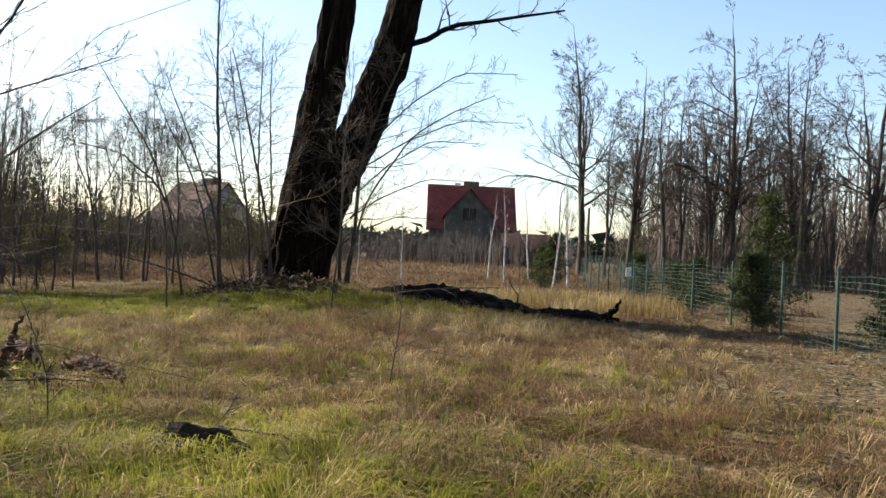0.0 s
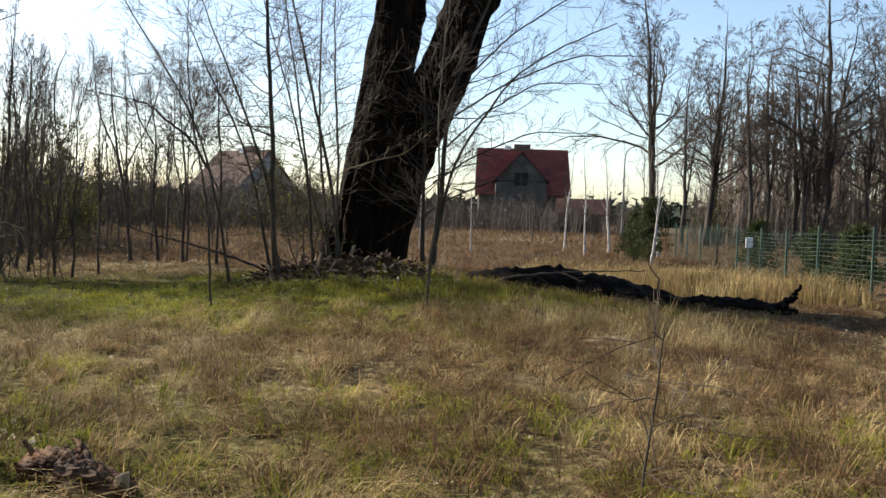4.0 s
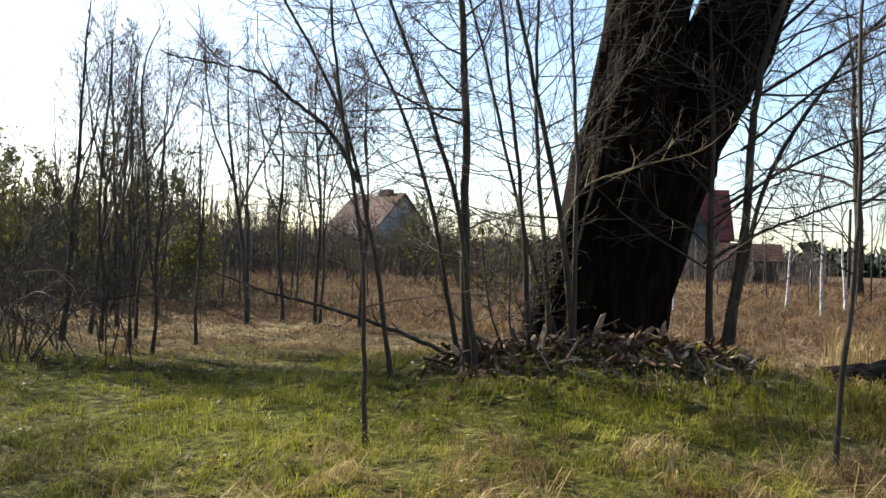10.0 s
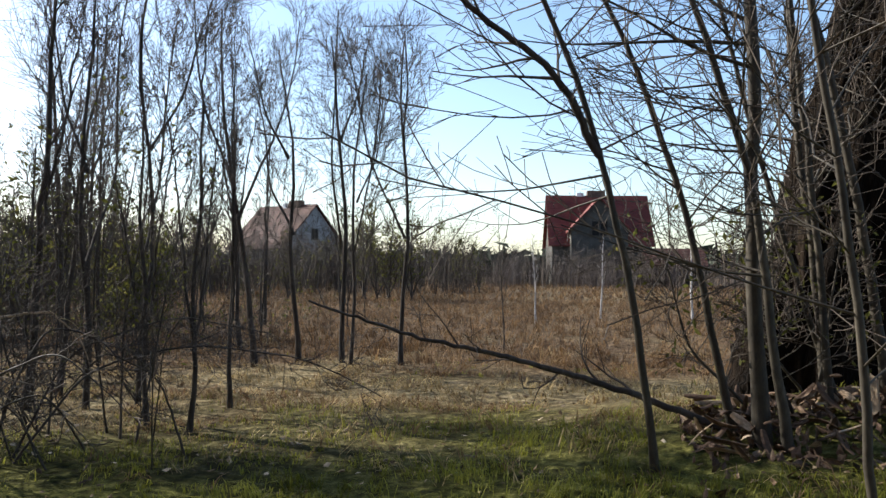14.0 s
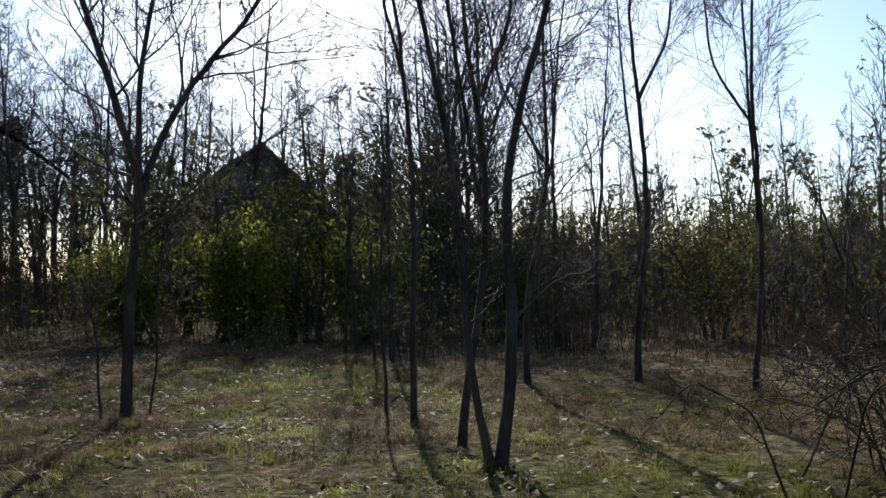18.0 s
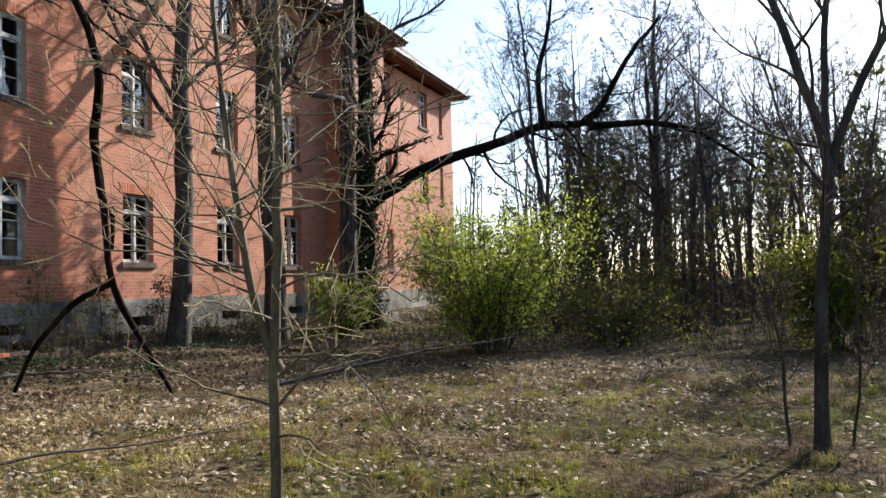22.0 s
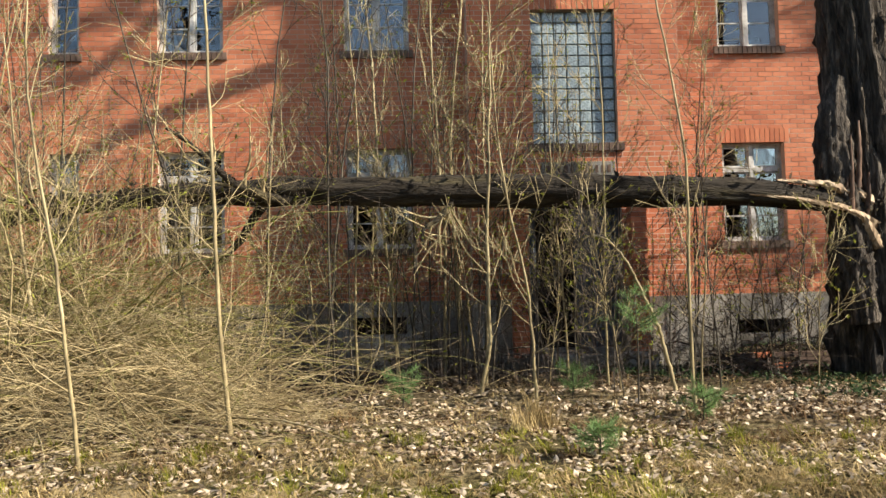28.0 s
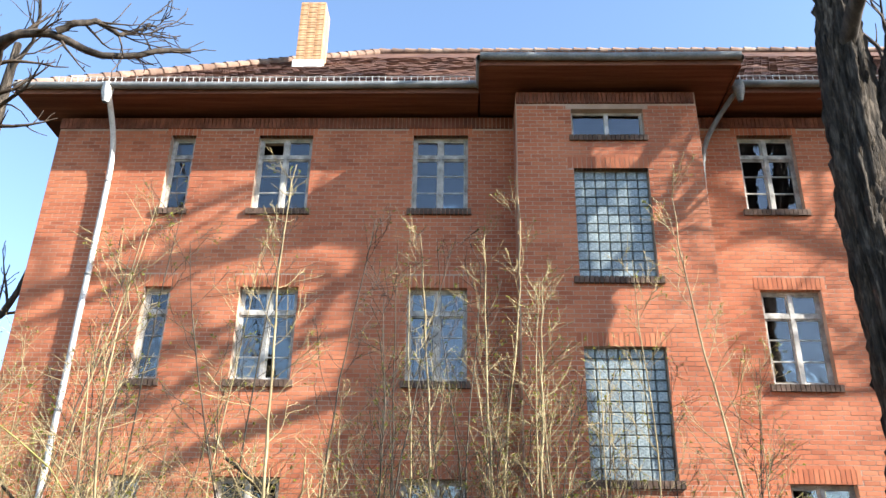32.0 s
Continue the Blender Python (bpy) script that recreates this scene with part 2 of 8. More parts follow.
def brick_material(name, by):
    m, n, l, b = shader(name, 0.85)
    co = n.new("ShaderNodeTexCoord")
    big = noise_node(n, l, co.outputs["Object"], 0.55, 6, 0.65)
    small = noise_node(n, l, co.outputs["Object"], 55, 3)
    base = ramp(n, l, big.outputs["Fac"], [(0.3, (0.35, 0.108, 0.052)), (0.5, (0.435, 0.143, 0.068)), (0.72, (0.52, 0.195, 0.098))]).outputs["Color"]
    src = n.new("ShaderNodeNewGeometry").outputs["Random Per Island"] if by == "island" else n.new("ShaderNodeObjectInfo").outputs["Random"]
    v = ramp(n, l, src, [(0.0, (0.74, 0.68, 0.66)), (0.25, (0.95, 0.93, 0.92)), (0.75, (1.03, 1.04, 1.05)), (1.0, (1.14, 1.18, 1.2))]).outputs["Color"]
    col = mix(n, l, base, v, 1.0, "MULTIPLY")
    grain = ramp(n, l, small.outputs["Fac"], [(0.3, (0.9, 0.9, 0.9)), (0.7, (1.07, 1.07, 1.07))]).outputs["Color"]
    l.new(mix(n, l, col, grain, 0.8, "MULTIPLY"), b.inputs["Base Color"])
    bump(n, l, b, small.outputs["Fac"], 0.15, 0.004)
    return m


BRICK = brick_material("brick_red", "island")
BRICK_ONE = brick_material("brick_red_single", "object")


def far_brick_material():
    """Coursed brick for the stretches that stay far off."""
    m, n, l, b = shader("brick_far", 0.85)
    co = n.new("ShaderNodeTexCoord")
    mp = n.new("ShaderNodeMapping")
    mp.inputs["Rotation"].default_value = (radians(90), 0, 0)
    l.new(co.outputs["Object"], mp.inputs["Vector"])
    t = n.new("ShaderNodeTexBrick")
    for k, v in (("Scale", 1.0), ("Mortar Size", 0.006), ("Brick Width", 0.26), ("Row Height", 0.0833)):
        t.inputs[k].default_value = v
    t.inputs["Color1"].default_value, t.inputs["Color2"].default_value = (0.36, 0.13, 0.068, 1), (0.47, 0.18, 0.096, 1)
    t.inputs["Mortar"].default_value = (0.4, 0.26, 0.19, 1)
    l.new(mp.outputs["Vector"], t.inputs["Vector"])
    big = noise_node(n, l, co.outputs["Object"], 0.55, 6, 0.65)
    v = ramp(n, l, big.outputs["Fac"], [(0.3, (0.85, 0.82, 0.8)), (0.7, (1.1, 1.12, 1.15))]).outputs["Color"]
    l.new(mix(n, l, t.outputs["Color"], v, 1.0, "MULTIPLY"), b.inputs["Base Color"])
    bump(n, l, b, t.outputs["Fac"], -0.4, 0.01)
    return m


BRICK_FAR = far_brick_material()


def glass_material(name, tint, rough):
    m = bpy.data.materials.new(name)
    m.use_nodes = True
    n, l = m.node_tree.nodes, m.node_tree.links
    out = n["Material Output"]
    n.remove(n["Principled BSDF"])
    clear, gloss, both, fr = (n.new(k) for k in ("ShaderNodeBsdfTransparent", "ShaderNodeBsdfGlossy", "ShaderNodeMixShader", "ShaderNodeFresnel"))
    clear.inputs["Color"].default_value = (*tint, 1)
    gloss.inputs["Roughness"].default_value = rough
    fr.inputs["IOR"].default_value = 2.3
    co = n.new("ShaderNodeTexCoord")
    wob = noise_node(n, l, co.outputs["Object"], 3.0, 2)
    k = n.new("ShaderNodeBump")
    k.inputs["Strength"].default_value, k.inputs["Distance"].default_value = 0.25, 0.01
    l.new(wob.outputs["Fac"], k.inputs["Height"])
    l.new(k.outputs["Normal"], gloss.inputs["Normal"])
    l.new(fr.outputs["Fac"], both.inputs["Fac"])
    l.new(clear.outputs["BSDF"], both.inputs[1])
    l.new(gloss.outputs["BSDF"], both.inputs[2])
    l.new(both.outputs["Shader"], out.inputs["Surface"])
    return m


GLASS = glass_material("window_glass", (0.75, 0.8, 0.8), 0.02)
BLOCK, _n, _l, _b = shader("glass_block", 0.12)
_co = _n.new("ShaderNodeTexCoord")
_ns = noise_node(_n, _l, _co.outputs["Object"], 26, 2)
_rn = _n.new("ShaderNodeObjectInfo")
_c = ramp(_n, _l, _ns.outputs["Fac"], [(0.3, (0.13, 0.165, 0.17)), (0.7, (0.33, 0.375, 0.375))]).outputs["Color"]
_v = ramp(_n, _l, _rn.outputs["Random"], [(0.0, (0.7, 0.72, 0.74)), (1.0, (1.2, 1.2, 1.18))]).outputs["Color"]
_l.new(mix(_n, _l, _c, _v, 1.0, "MULTIPLY"), _b.inputs["Base Color"])
_b.inputs["Specular IOR Level"].default_value = 0.8
bump(_n, _l, _b, _ns.outputs["Fac"], 0.8, 0.012)


# ---- ground ----
def smooth(a, b, x):
    t = np.clip((x - a) / (b - a), 0, 1)
    return t * t * (3 - 2 * t)


def ground_z(x, y):
    x, y = np.asarray(x, float), np.asarray(y, float)
    z = 0.05 * np.sin(0.55 * x + 0.3) * np.cos(0.47 * y + 1.1) + 0.025 * np.sin(1.7 * x + 0.8 * y) * np.cos(1.3 * y - 0.6 * x)
    z = z + 0.55 * np.exp(-(((x + 6.1) / 2.7) ** 2 + ((y + 7.2) / 2.0) ** 2))
    z = z + 0.16 * np.exp(-(((x + 9.0) / 2.4) ** 2 + ((y + 6.0) / 1.4) ** 2))
    z = z + 0.16 * smooth(4.5, 9.5, y) * smooth(46, 40, x) * smooth(-16, -10, x)
    z = z + 0.3 * smooth(11.55, 12.1, y) * smooth(4.9, 6.5, x) * smooth(46, 42, x)
    return z


def patches(x, y):
    """How green, littered and rusty the ground cover is; rust also carries painted wood shade."""
    w = np.array([noise.fractal(Vector((a * 0.35, b * 0.35, 3.0)), 1.0, 2.0, 4) for a, b in zip(x, y)])
    v = np.array([noise.fractal(Vector((a * 0.9, b * 0.9, 9.0)), 1.0, 2.0, 3) for a, b in zip(x, y)])
    near_tree = np.exp(-(((x + 5.2) / 4.8) ** 2 + ((y + 3.9) / 3.4) ** 2))
    mid = np.exp(-(((x - 0.5) / 5.5) ** 2 + ((y + 4.5) / 3.8) ** 2))
    start = np.exp(-(((x + 10.0) / 3.2) ** 2 + ((y - 7.7) / 1.9) ** 2)) + np.exp(-(((x + 7.4) / 1.8) ** 2 + ((y - 4.6) / 2.2) ** 2))
    side = np.exp(-(((x + 5.5) / 1.8) ** 2 + ((y - 4.5) / 3.0) ** 2))
    strip = np.exp(-(((x - 1.0) / 6.0) ** 2 + ((y - 4.0) / 1.8) ** 2))
    wood = np.exp(-(((x - 10.0) / 5.0) ** 2 + ((y + 3.0) / 4.0) ** 2))
    green = np.clip(1.05 * near_tree + 0.85 * mid + 1.05 * start + 0.75 * side + 0.45 * strip + 0.7 * wood + 0.75 * w + 0.5 * v - 0.1, 0, 1)
    litter = np.clip(smooth(-1.2, 4.5, y + 0.25 * (x - 2)) * smooth(-9, -3, x) * 0.95 + 0.5 * v, 0, 1)
    litter = np.clip(litter + 0.8 * smooth(-12.5, -16.5, x) * smooth(-8, -2, y), 0, 1)
    # shade under the young wood, painted by raising the rust-brown share
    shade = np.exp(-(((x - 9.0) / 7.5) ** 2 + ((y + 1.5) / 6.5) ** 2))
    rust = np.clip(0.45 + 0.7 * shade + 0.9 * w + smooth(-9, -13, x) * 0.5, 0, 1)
    straw = np.exp(-(((x - 0.8) / 6.0) ** 2 + ((y - 4.3) / 2.9) ** 2))
    litter, rust = litter * (1 - 0.75 * straw), np.clip(rust - 0.7 * straw, 0, 1)
    glade = np.exp(-(((x - 7.0) / 6.0) ** 2 + ((y - 0.5) / 5.0) ** 2))
    litter, green = litter * (1 - 0.35 * glade), np.clip(green + glade * (0.25 + 1.2 * v), 0, 1)
    green = np.clip(green + straw * (1.6 * v + 0.25), 0, 1)
    field = smooth(-10, -14, y)
    return green * (1 - 0.9 * field), litter * (1 - field), np.clip(rust + 0.6 * field, 0, 1)


def ground_shade(x, y):
    """Shade under young trees, a shrub and the house wall, painted on in patches."""
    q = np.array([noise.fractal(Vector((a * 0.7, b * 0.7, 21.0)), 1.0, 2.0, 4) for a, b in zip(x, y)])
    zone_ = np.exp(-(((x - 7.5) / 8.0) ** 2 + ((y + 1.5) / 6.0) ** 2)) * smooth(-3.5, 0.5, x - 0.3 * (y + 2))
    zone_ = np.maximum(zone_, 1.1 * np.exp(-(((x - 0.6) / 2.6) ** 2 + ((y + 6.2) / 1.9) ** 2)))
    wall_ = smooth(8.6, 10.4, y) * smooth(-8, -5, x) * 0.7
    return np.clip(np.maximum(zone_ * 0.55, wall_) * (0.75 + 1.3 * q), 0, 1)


def ground_material():
    m, n, l, b = shader("ground_cover", 1.0)
    b.inputs["Specular IOR Level"].default_value = 0.03
    co = n.new("ShaderNodeTexCoord").outputs["Object"]
    big, small, tiny = noise_node(n, l, co, 0.8, 6), noise_node(n, l, co, 9, 5), noise_node(n, l, co, 70, 4)

    def att(name):
        a = n.new("ShaderNodeAttribute")
        a.attribute_name = name
        return a.outputs["Fac"]
    dry = ramp(n, l, small.outputs["Fac"], [(0.32, (0.05, 0.038, 0.022)), (0.5, (0.19, 0.15, 0.08)), (0.68, (0.38, 0.31, 0.185))]).outputs["Color"]
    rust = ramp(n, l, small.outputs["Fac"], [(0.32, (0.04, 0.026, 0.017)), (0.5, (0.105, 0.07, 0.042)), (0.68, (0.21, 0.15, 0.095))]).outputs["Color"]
    green = ramp(n, l, small.outputs["Fac"], [(0.32, (0.022, 0.022, 0.008)), (0.5, (0.07, 0.073, 0.014)), (0.68, (0.15, 0.148, 0.034))]).outputs["Color"]
    leaf = ramp(n, l, small.outputs["Fac"], [(0.32, (0.025, 0.019, 0.012)), (0.5, (0.11, 0.085, 0.05)), (0.68, (0.28, 0.22, 0.138))]).outputs["Color"]
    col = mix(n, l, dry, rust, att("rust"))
    col = mix(n, l, col, green, att("green"))
    col = mix(n, l, col, leaf, att("litter"))
    # dark tone that paints the shade into the ground colour
    shade_tone = ramp(n, l, small.outputs["Fac"], [(0.35, (0.012, 0.01, 0.007)), (0.55, (0.032, 0.026, 0.016)), (0.72, (0.085, 0.066, 0.042))]).outputs["Color"]
    col = mix(n, l, col, shade_tone, att("ground_shade"))
    g1 = ramp(n, l, tiny.outputs["Fac"], [(0.3, (0.55, 0.55, 0.55)), (0.7, (1.4, 1.4, 1.4))]).outputs["Color"]
    mid = noise_node(n, l, co, 2.4, 5, 0.7)
    g2 = ramp(n, l, mid.outputs["Fac"], [(0.36, (0.5, 0.52, 0.5)), (0.62, (1.3, 1.27, 1.22))]).outputs["Color"]
    col = mix(n, l, col, g2, 0.85, "MULTIPLY")
    l.new(mix(n, l, col, g1, 0.9, "MULTIPLY"), b.inputs["Base Color"])
    bump(n, l, b, small.outputs["Fac"], 1.0, 0.08)
    return m


def build_ground():
    near = np.arange(-22, 44.01, 0.5)
    far = np.array([60, 85, 120, 180, 300, 600, 1500.0])
    xs = np.concatenate([-22 - (far[::-1] - 40), near, far])
    ys = np.concatenate([-22 - (far[::-1] - 40), np.arange(-22, 22.01, 0.5), far - 20])
    X, Y = np.meshgrid(xs, ys)
    x, y = X.ravel(), Y.ravel()
    z = ground_z(x, y)
    nx, ny = len(xs), len(ys)
    i = np.arange(nx * ny).reshape(ny, nx)
    f = np.stack([i[:-1, :-1], i[:-1, 1:], i[1:, 1:], i[1:, :-1]], -1).reshape(-1, 4)
    me = bpy.data.meshes.new("ground")
    me.from_pydata(np.stack([x, y, z], 1).tolist(), [], f.tolist())
    g, li, ru = patches(x, y)
    for name, val in (("green", g), ("litter", li), ("rust", ru), ("ground_shade", ground_shade(x, y))):
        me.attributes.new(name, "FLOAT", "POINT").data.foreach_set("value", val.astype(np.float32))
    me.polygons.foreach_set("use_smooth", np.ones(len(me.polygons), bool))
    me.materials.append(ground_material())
    return tagged(new("ground", me), "dry grassland with green patches and dead leaves", "ground", kind="structure")


build_ground()


# ---- building helpers ----
def part(name, bm, material, parent, label=""):
    me = bpy.data.meshes.new(name)
    bm.to_mesh(me)
    bm.free()
    return mesh_part(name, me, material, parent, label)


def mesh_part(name, me, material, parent=None, label=""):
    if material and not me.materials:
        me.materials.append(material)
    ob = new(name, me)
    ob.parent = parent
    if label:
        ob["label"] = label
    return ob


def thing(name, place, label, category, group="", kind=""):
    e = new(name)
    e.location = place
    e.empty_display_size = 0.1
    return tagged(e, label, category, group, kind)


def box(bm, x0, x1, y0, y1, z0, z1, bevel=0.0):
    v = [bm.verts.new(p) for p in ((x0, y0, z0), (x1, y0, z0), (x1, y1, z0), (x0, y1, z0), (x0, y0, z1), (x1, y0, z1), (x1, y1, z1), (x0, y1, z1))]
    fs = [bm.faces.new([v[k] for k in q]) for q in ((0, 3, 2, 1), (4, 5, 6, 7), (0, 1, 5, 4), (1, 2, 6, 5), (2, 3, 7, 6), (3, 0, 4, 7))]
    if bevel:
        bmesh.ops.bevel(bm, geom=list({e for f in fs for e in f.edges}), offset=bevel, segments=1, affect="EDGES")
    return bm


def boxed(*a, bevel=0.0):
    return box(bmesh.new(), *a, bevel=bevel)


def mesh_of(name, v, f):
    me = bpy.data.meshes.new(name)
    v, f = np.asarray(v, np.float32), np.asarray(f, np.int32)
    me.vertices.add(len(v))
    me.vertices.foreach_set("co", v.ravel())
    k = f.shape[1]
    me.loops.add(f.size)
    me.loops.foreach_set("vertex_index", f.ravel())
    me.polygons.add(len(f))
    me.polygons.foreach_set("loop_start", np.arange(0, f.size, k, dtype=np.int32))
    me.update(calc_edges=True)
    me.polygons.foreach_set("use_smooth", np.zeros(len(f), bool))
    return me


def tubes(lines, sides=5, rough=0.0, seed=0):
    """Vertices and quads of tapered tubes along lines of (points, radii), all with the same count of sides."""
    rng = np.random.RandomState(seed)
    V, F, base = [], [], 0
    ring = np.arange(sides) / sides * 2 * np.pi
    groups = {}
    for pts, rad in lines:
        groups.setdefault(len(pts), []).append((pts, rad))
    for n, some in groups.items():
        p, r = np.array([q[0] for q in some], float), np.array([q[1] for q in some], float)
        d = np.gradient(p, axis=1)
        d /= np.linalg.norm(d, axis=2, keepdims=True) + 1e-9
        ref = np.where((abs(d[:, :1, 2:]) > 0.7), np.array([1.0, 0.2, 0.1]), np.array([0.05, 0.1, 1.0]))
        u = np.cross(d, np.broadcast_to(ref, d.shape))
        u /= np.linalg.norm(u, axis=2, keepdims=True) + 1e-9
        w = np.cross(d, u)
        rr = r[..., None] * np.ones((1, 1, sides))
        if rough:
            lobes = 1 + rough * rng.randn(len(p), 1, sides) * 0.6
            rr = rr * (lobes + rough * rng.randn(len(p), n, sides) * 0.5)
        v = p[:, :, None] + rr[..., None] * (np.cos(ring)[None, None, :, None] * u[:, :, None] + np.sin(ring)[None, None, :, None] * w[:, :, None])
        V.append(v.reshape(-1, 3))
        i = base + np.arange(len(p) * n * sides).reshape(len(p), n, sides)
        j = np.roll(i, -1, axis=2)
        F.append(np.stack([i[:, :-1], j[:, :-1], j[:, 1:], i[:, 1:]], -1).reshape(-1, 4))
        base += len(p) * n * sides
    return np.concatenate(V), np.concatenate(F)


def tube_mesh(name, lines, sides=5, rough=0.0, seed=0, smooth_shade=True):
    v, f = tubes(lines, sides, rough, seed)
    me = mesh_of(name, v, f)
    if smooth_shade:
        me.polygons.foreach_set("use_smooth", np.ones(len(me.polygons), bool))
    return me


# ---- plants ----
def curve(points, n):
    """A smooth line of n points through a few control points."""
    p = np.asarray(points, float)
    t = np.r_[0, np.cumsum(np.linalg.norm(np.diff(p, axis=0), axis=1))]
    q = np.linspace(0, t[-1], n)
    lin = np.stack([np.interp(q, t, p[:, k]) for k in range(3)], 1)
    for _ in range(max(1, n // 8)):
        s = lin.copy()
        s[1:-1] = 0.25 * lin[:-2] + 0.5 * lin[1:-1] + 0.25 * lin[2:]
        lin = s
    return lin


def shoot(rng, start, way, length, n, droop=0.0, wild=0.25, up=0.15):
    pts, d = [np.array(start, float)], np.array(way, float)
    d /= np.linalg.norm(d)
    for _ in range(n):
        d = d + rng.randn(3) * wild * 0.5 + np.array([0, 0, up - droop])
        d /= np.linalg.norm(d)
        pts.append(pts[-1] + d * length / n)
    return np.array(pts)


def side_way(rng, along, spread):
    a = along / (np.linalg.norm(along) + 1e-9)
    r = np.cross(a, rng.randn(3))
    r /= np.linalg.norm(r) + 1e-9
    return a * math.cos(spread) + r * math.sin(spread)


def branches_on(rng, line, rad, count, first, length, spread, n=5, droop=0.0, wild=0.3, up=0.12, thin=0.5, least=0.003):
    """Side shoots along a stem, longest low down, as (points, radii)."""
    out = []
    for k in range(count):
        s = first + (1 - first) * (k + rng.rand()) / count
        i = min(int(s * (len(line) - 1)), len(line) - 2)
        f = s * (len(line) - 1) - i
        p = line[i] * (1 - f) + line[i + 1] * f
        r0 = (rad[i] * (1 - f) + rad[i + 1] * f) * thin
        L = length * (1.05 - 0.75 * (s - first) / (1 - first + 1e-6)) * rng.uniform(0.55, 1.15)
        pts = shoot(rng, p, side_way(rng, line[i + 1] - line[i], spread * rng.uniform(0.7, 1.25)), L, n, droop, wild, up)
        out.append((pts, np.maximum(np.linspace(r0, r0 * 0.22, len(pts)), least)))
    return out


def plant(name, label, category, stems, seed, limbs=14, limb_len=1.2, twigs=6, twig_len=0.5, first=0.3, spread=0.9, bark=None, twig=None,
          sides=8, rough=0.04, group="", up=0.12, droop=0.0, wild=0.3, fine=0, fine_len=0.2, leaves=0, leaf=None, leaf_size=0.05, least=0.004, limb_rad=0.34, bend=0.006, leaf_spread=1.0):
    """A bare tree or shrub: each stem is (control points, base radius, tip radius). Base at the first stem's foot."""
    rng = np.random.RandomState(seed)
    foot = np.array(stems[0][0][0], float)
    root = thing(name, foot.tolist(), label, category, group)
    all_limbs, all_twigs, all_fine = [], [], []
    for pts, r0, r1 in stems:
        line = curve(np.array(pts, float) - foot, max(8, 5 * len(pts)))
        length = np.linalg.norm(line[-1] - line[0])
        wob = rng.randn(len(line), 3) * 0.0022 * length
        sw = np.linspace(0, 1, len(line))[:, None]
        wob = wob + 2 * bend * length * np.sin(sw * rng.uniform(5, 9, 3) + rng.uniform(0, 6, 3)) * np.minimum(sw * 3, 1)
        wob[0] = 0
        line = line + wob * 0.5
        s = np.linspace(0, 1, len(line))
        rad = r1 + (r0 - r1) * (1 - s) ** 0.9
        rad[0] *= 1.35
        if len(rad) > 9:
            rad[1] *= 1.08
        line[0, 2] -= 0.08 if pts is stems[0][0] else 0
        me = tube_mesh("trunk", [(line, rad)], sides, rough, seed)
        mesh_part("trunk" if pts is stems[0][0] else "stem", me, bark, root)
        lim = branches_on(rng, line, rad, limbs, first, limb_len, spread, 6, droop, wild, up, limb_rad, least)
        all_limbs += lim
    for pts, rad in all_limbs:
        all_twigs += branches_on(rng, pts, rad, twigs, 0.2, twig_len, 0.75, 3, droop, wild, up, 0.6, least * 0.8)
    if fine:
        for pts, rad in all_twigs:
            all_fine += branches_on(rng, pts, rad, fine, 0.2, fine_len, 0.7, 2, droop, wild, up, 0.7, least * 0.6)
    if all_limbs:
        mesh_part("crown", tube_mesh("crown", all_limbs, 4), bark, root)
    if all_twigs:
        mesh_part("twig_mass", tube_mesh("twig_mass", all_twigs + all_fine, 3), twig or bark, root)["kind"] = "stuff"
    if leaves:
        ends = all_fine or all_twigs or all_limbs
        mesh_part("foliage", leaf_mesh(rng, ends, leaves, leaf_size, leaf_spread), leaf, root)["kind"] = "stuff"
    return root


def leaf_mesh(rng, ends, count, size, spread=1.0):
    """Small pointed leaves set along shoots."""
    pick = rng.randint(0, len(ends), count)
    at = np.array([ends[k][0][rng.randint(1, len(ends[k][0]))] for k in pick]) + rng.randn(count, 3) * size * 0.6 * spread
    return leaves_at(rng, at, size)


def leaves_at(rng, at, size, flat=0.0, wide=0.45):
    n = len(at)
    a = rng.randn(n, 3)
    a[:, 2] *= 1 - flat
    a /= np.linalg.norm(a, axis=1, keepdims=True)
    b = np.cross(a, rng.randn(n, 3) * (1 - flat) + np.array([0, 0, flat * 2]))
    b /= np.linalg.norm(b, axis=1, keepdims=True) + 1e-9
    c = np.cross(a, b)
    s = (size * rng.uniform(0.6, 1.3, n))[:, None]
    mid = at + c * s * 0.15
    v = np.stack([at - a * s, mid - b * s * wide, at + a * s, mid + b * s * wide], 1).reshape(-1, 3)
    return mesh_of("leaves", v, np.arange(4 * n).reshape(n, 4))


def on_ground(x, y, sink=0.0):
    return (x, y, float(ground_z(x, y)) - sink)


# ---- brick building ----
WALL_Y, RISER_Y = 13.0, 12.13
LEFT, RIGHT, BACK = -7.95, 41.0, 26.0
RISERS = ((1.36, 4.79), (26.9, 30.35))
BASE_Z, PLINTH_Z, WALL_TOP, EAVE_Z = 0.0, 1.3, 11.1, 11.3
FLOORS = ((2.2, 3.9), (5.58, 7.36), (9.0, 10.68))
COLUMNS = (-3.8, -0.66, 5.79, 9.05, 12.5, 16.47, 20.3, 24.0, 31.9, 36.3)
WIN_W = 1.1
NARROW = (-5.6, 39.0)
openings = [(x, x + WIN_W, a, b) for x in COLUMNS for a, b in FLOORS] + [(x, x + 0.5, a, b) for x in NARROW for a, b in FLOORS]
vents = [(x + 0.15, x + 1.05, 0.62, 0.86) for x in (5.79, 9.05, 12.5, 16.47, 20.3, 24.0)] + [(-0.6, 0.3, 0.75, 1.05), (-3.7, -2.8, 0.75, 1.05)]
riser_openings = []
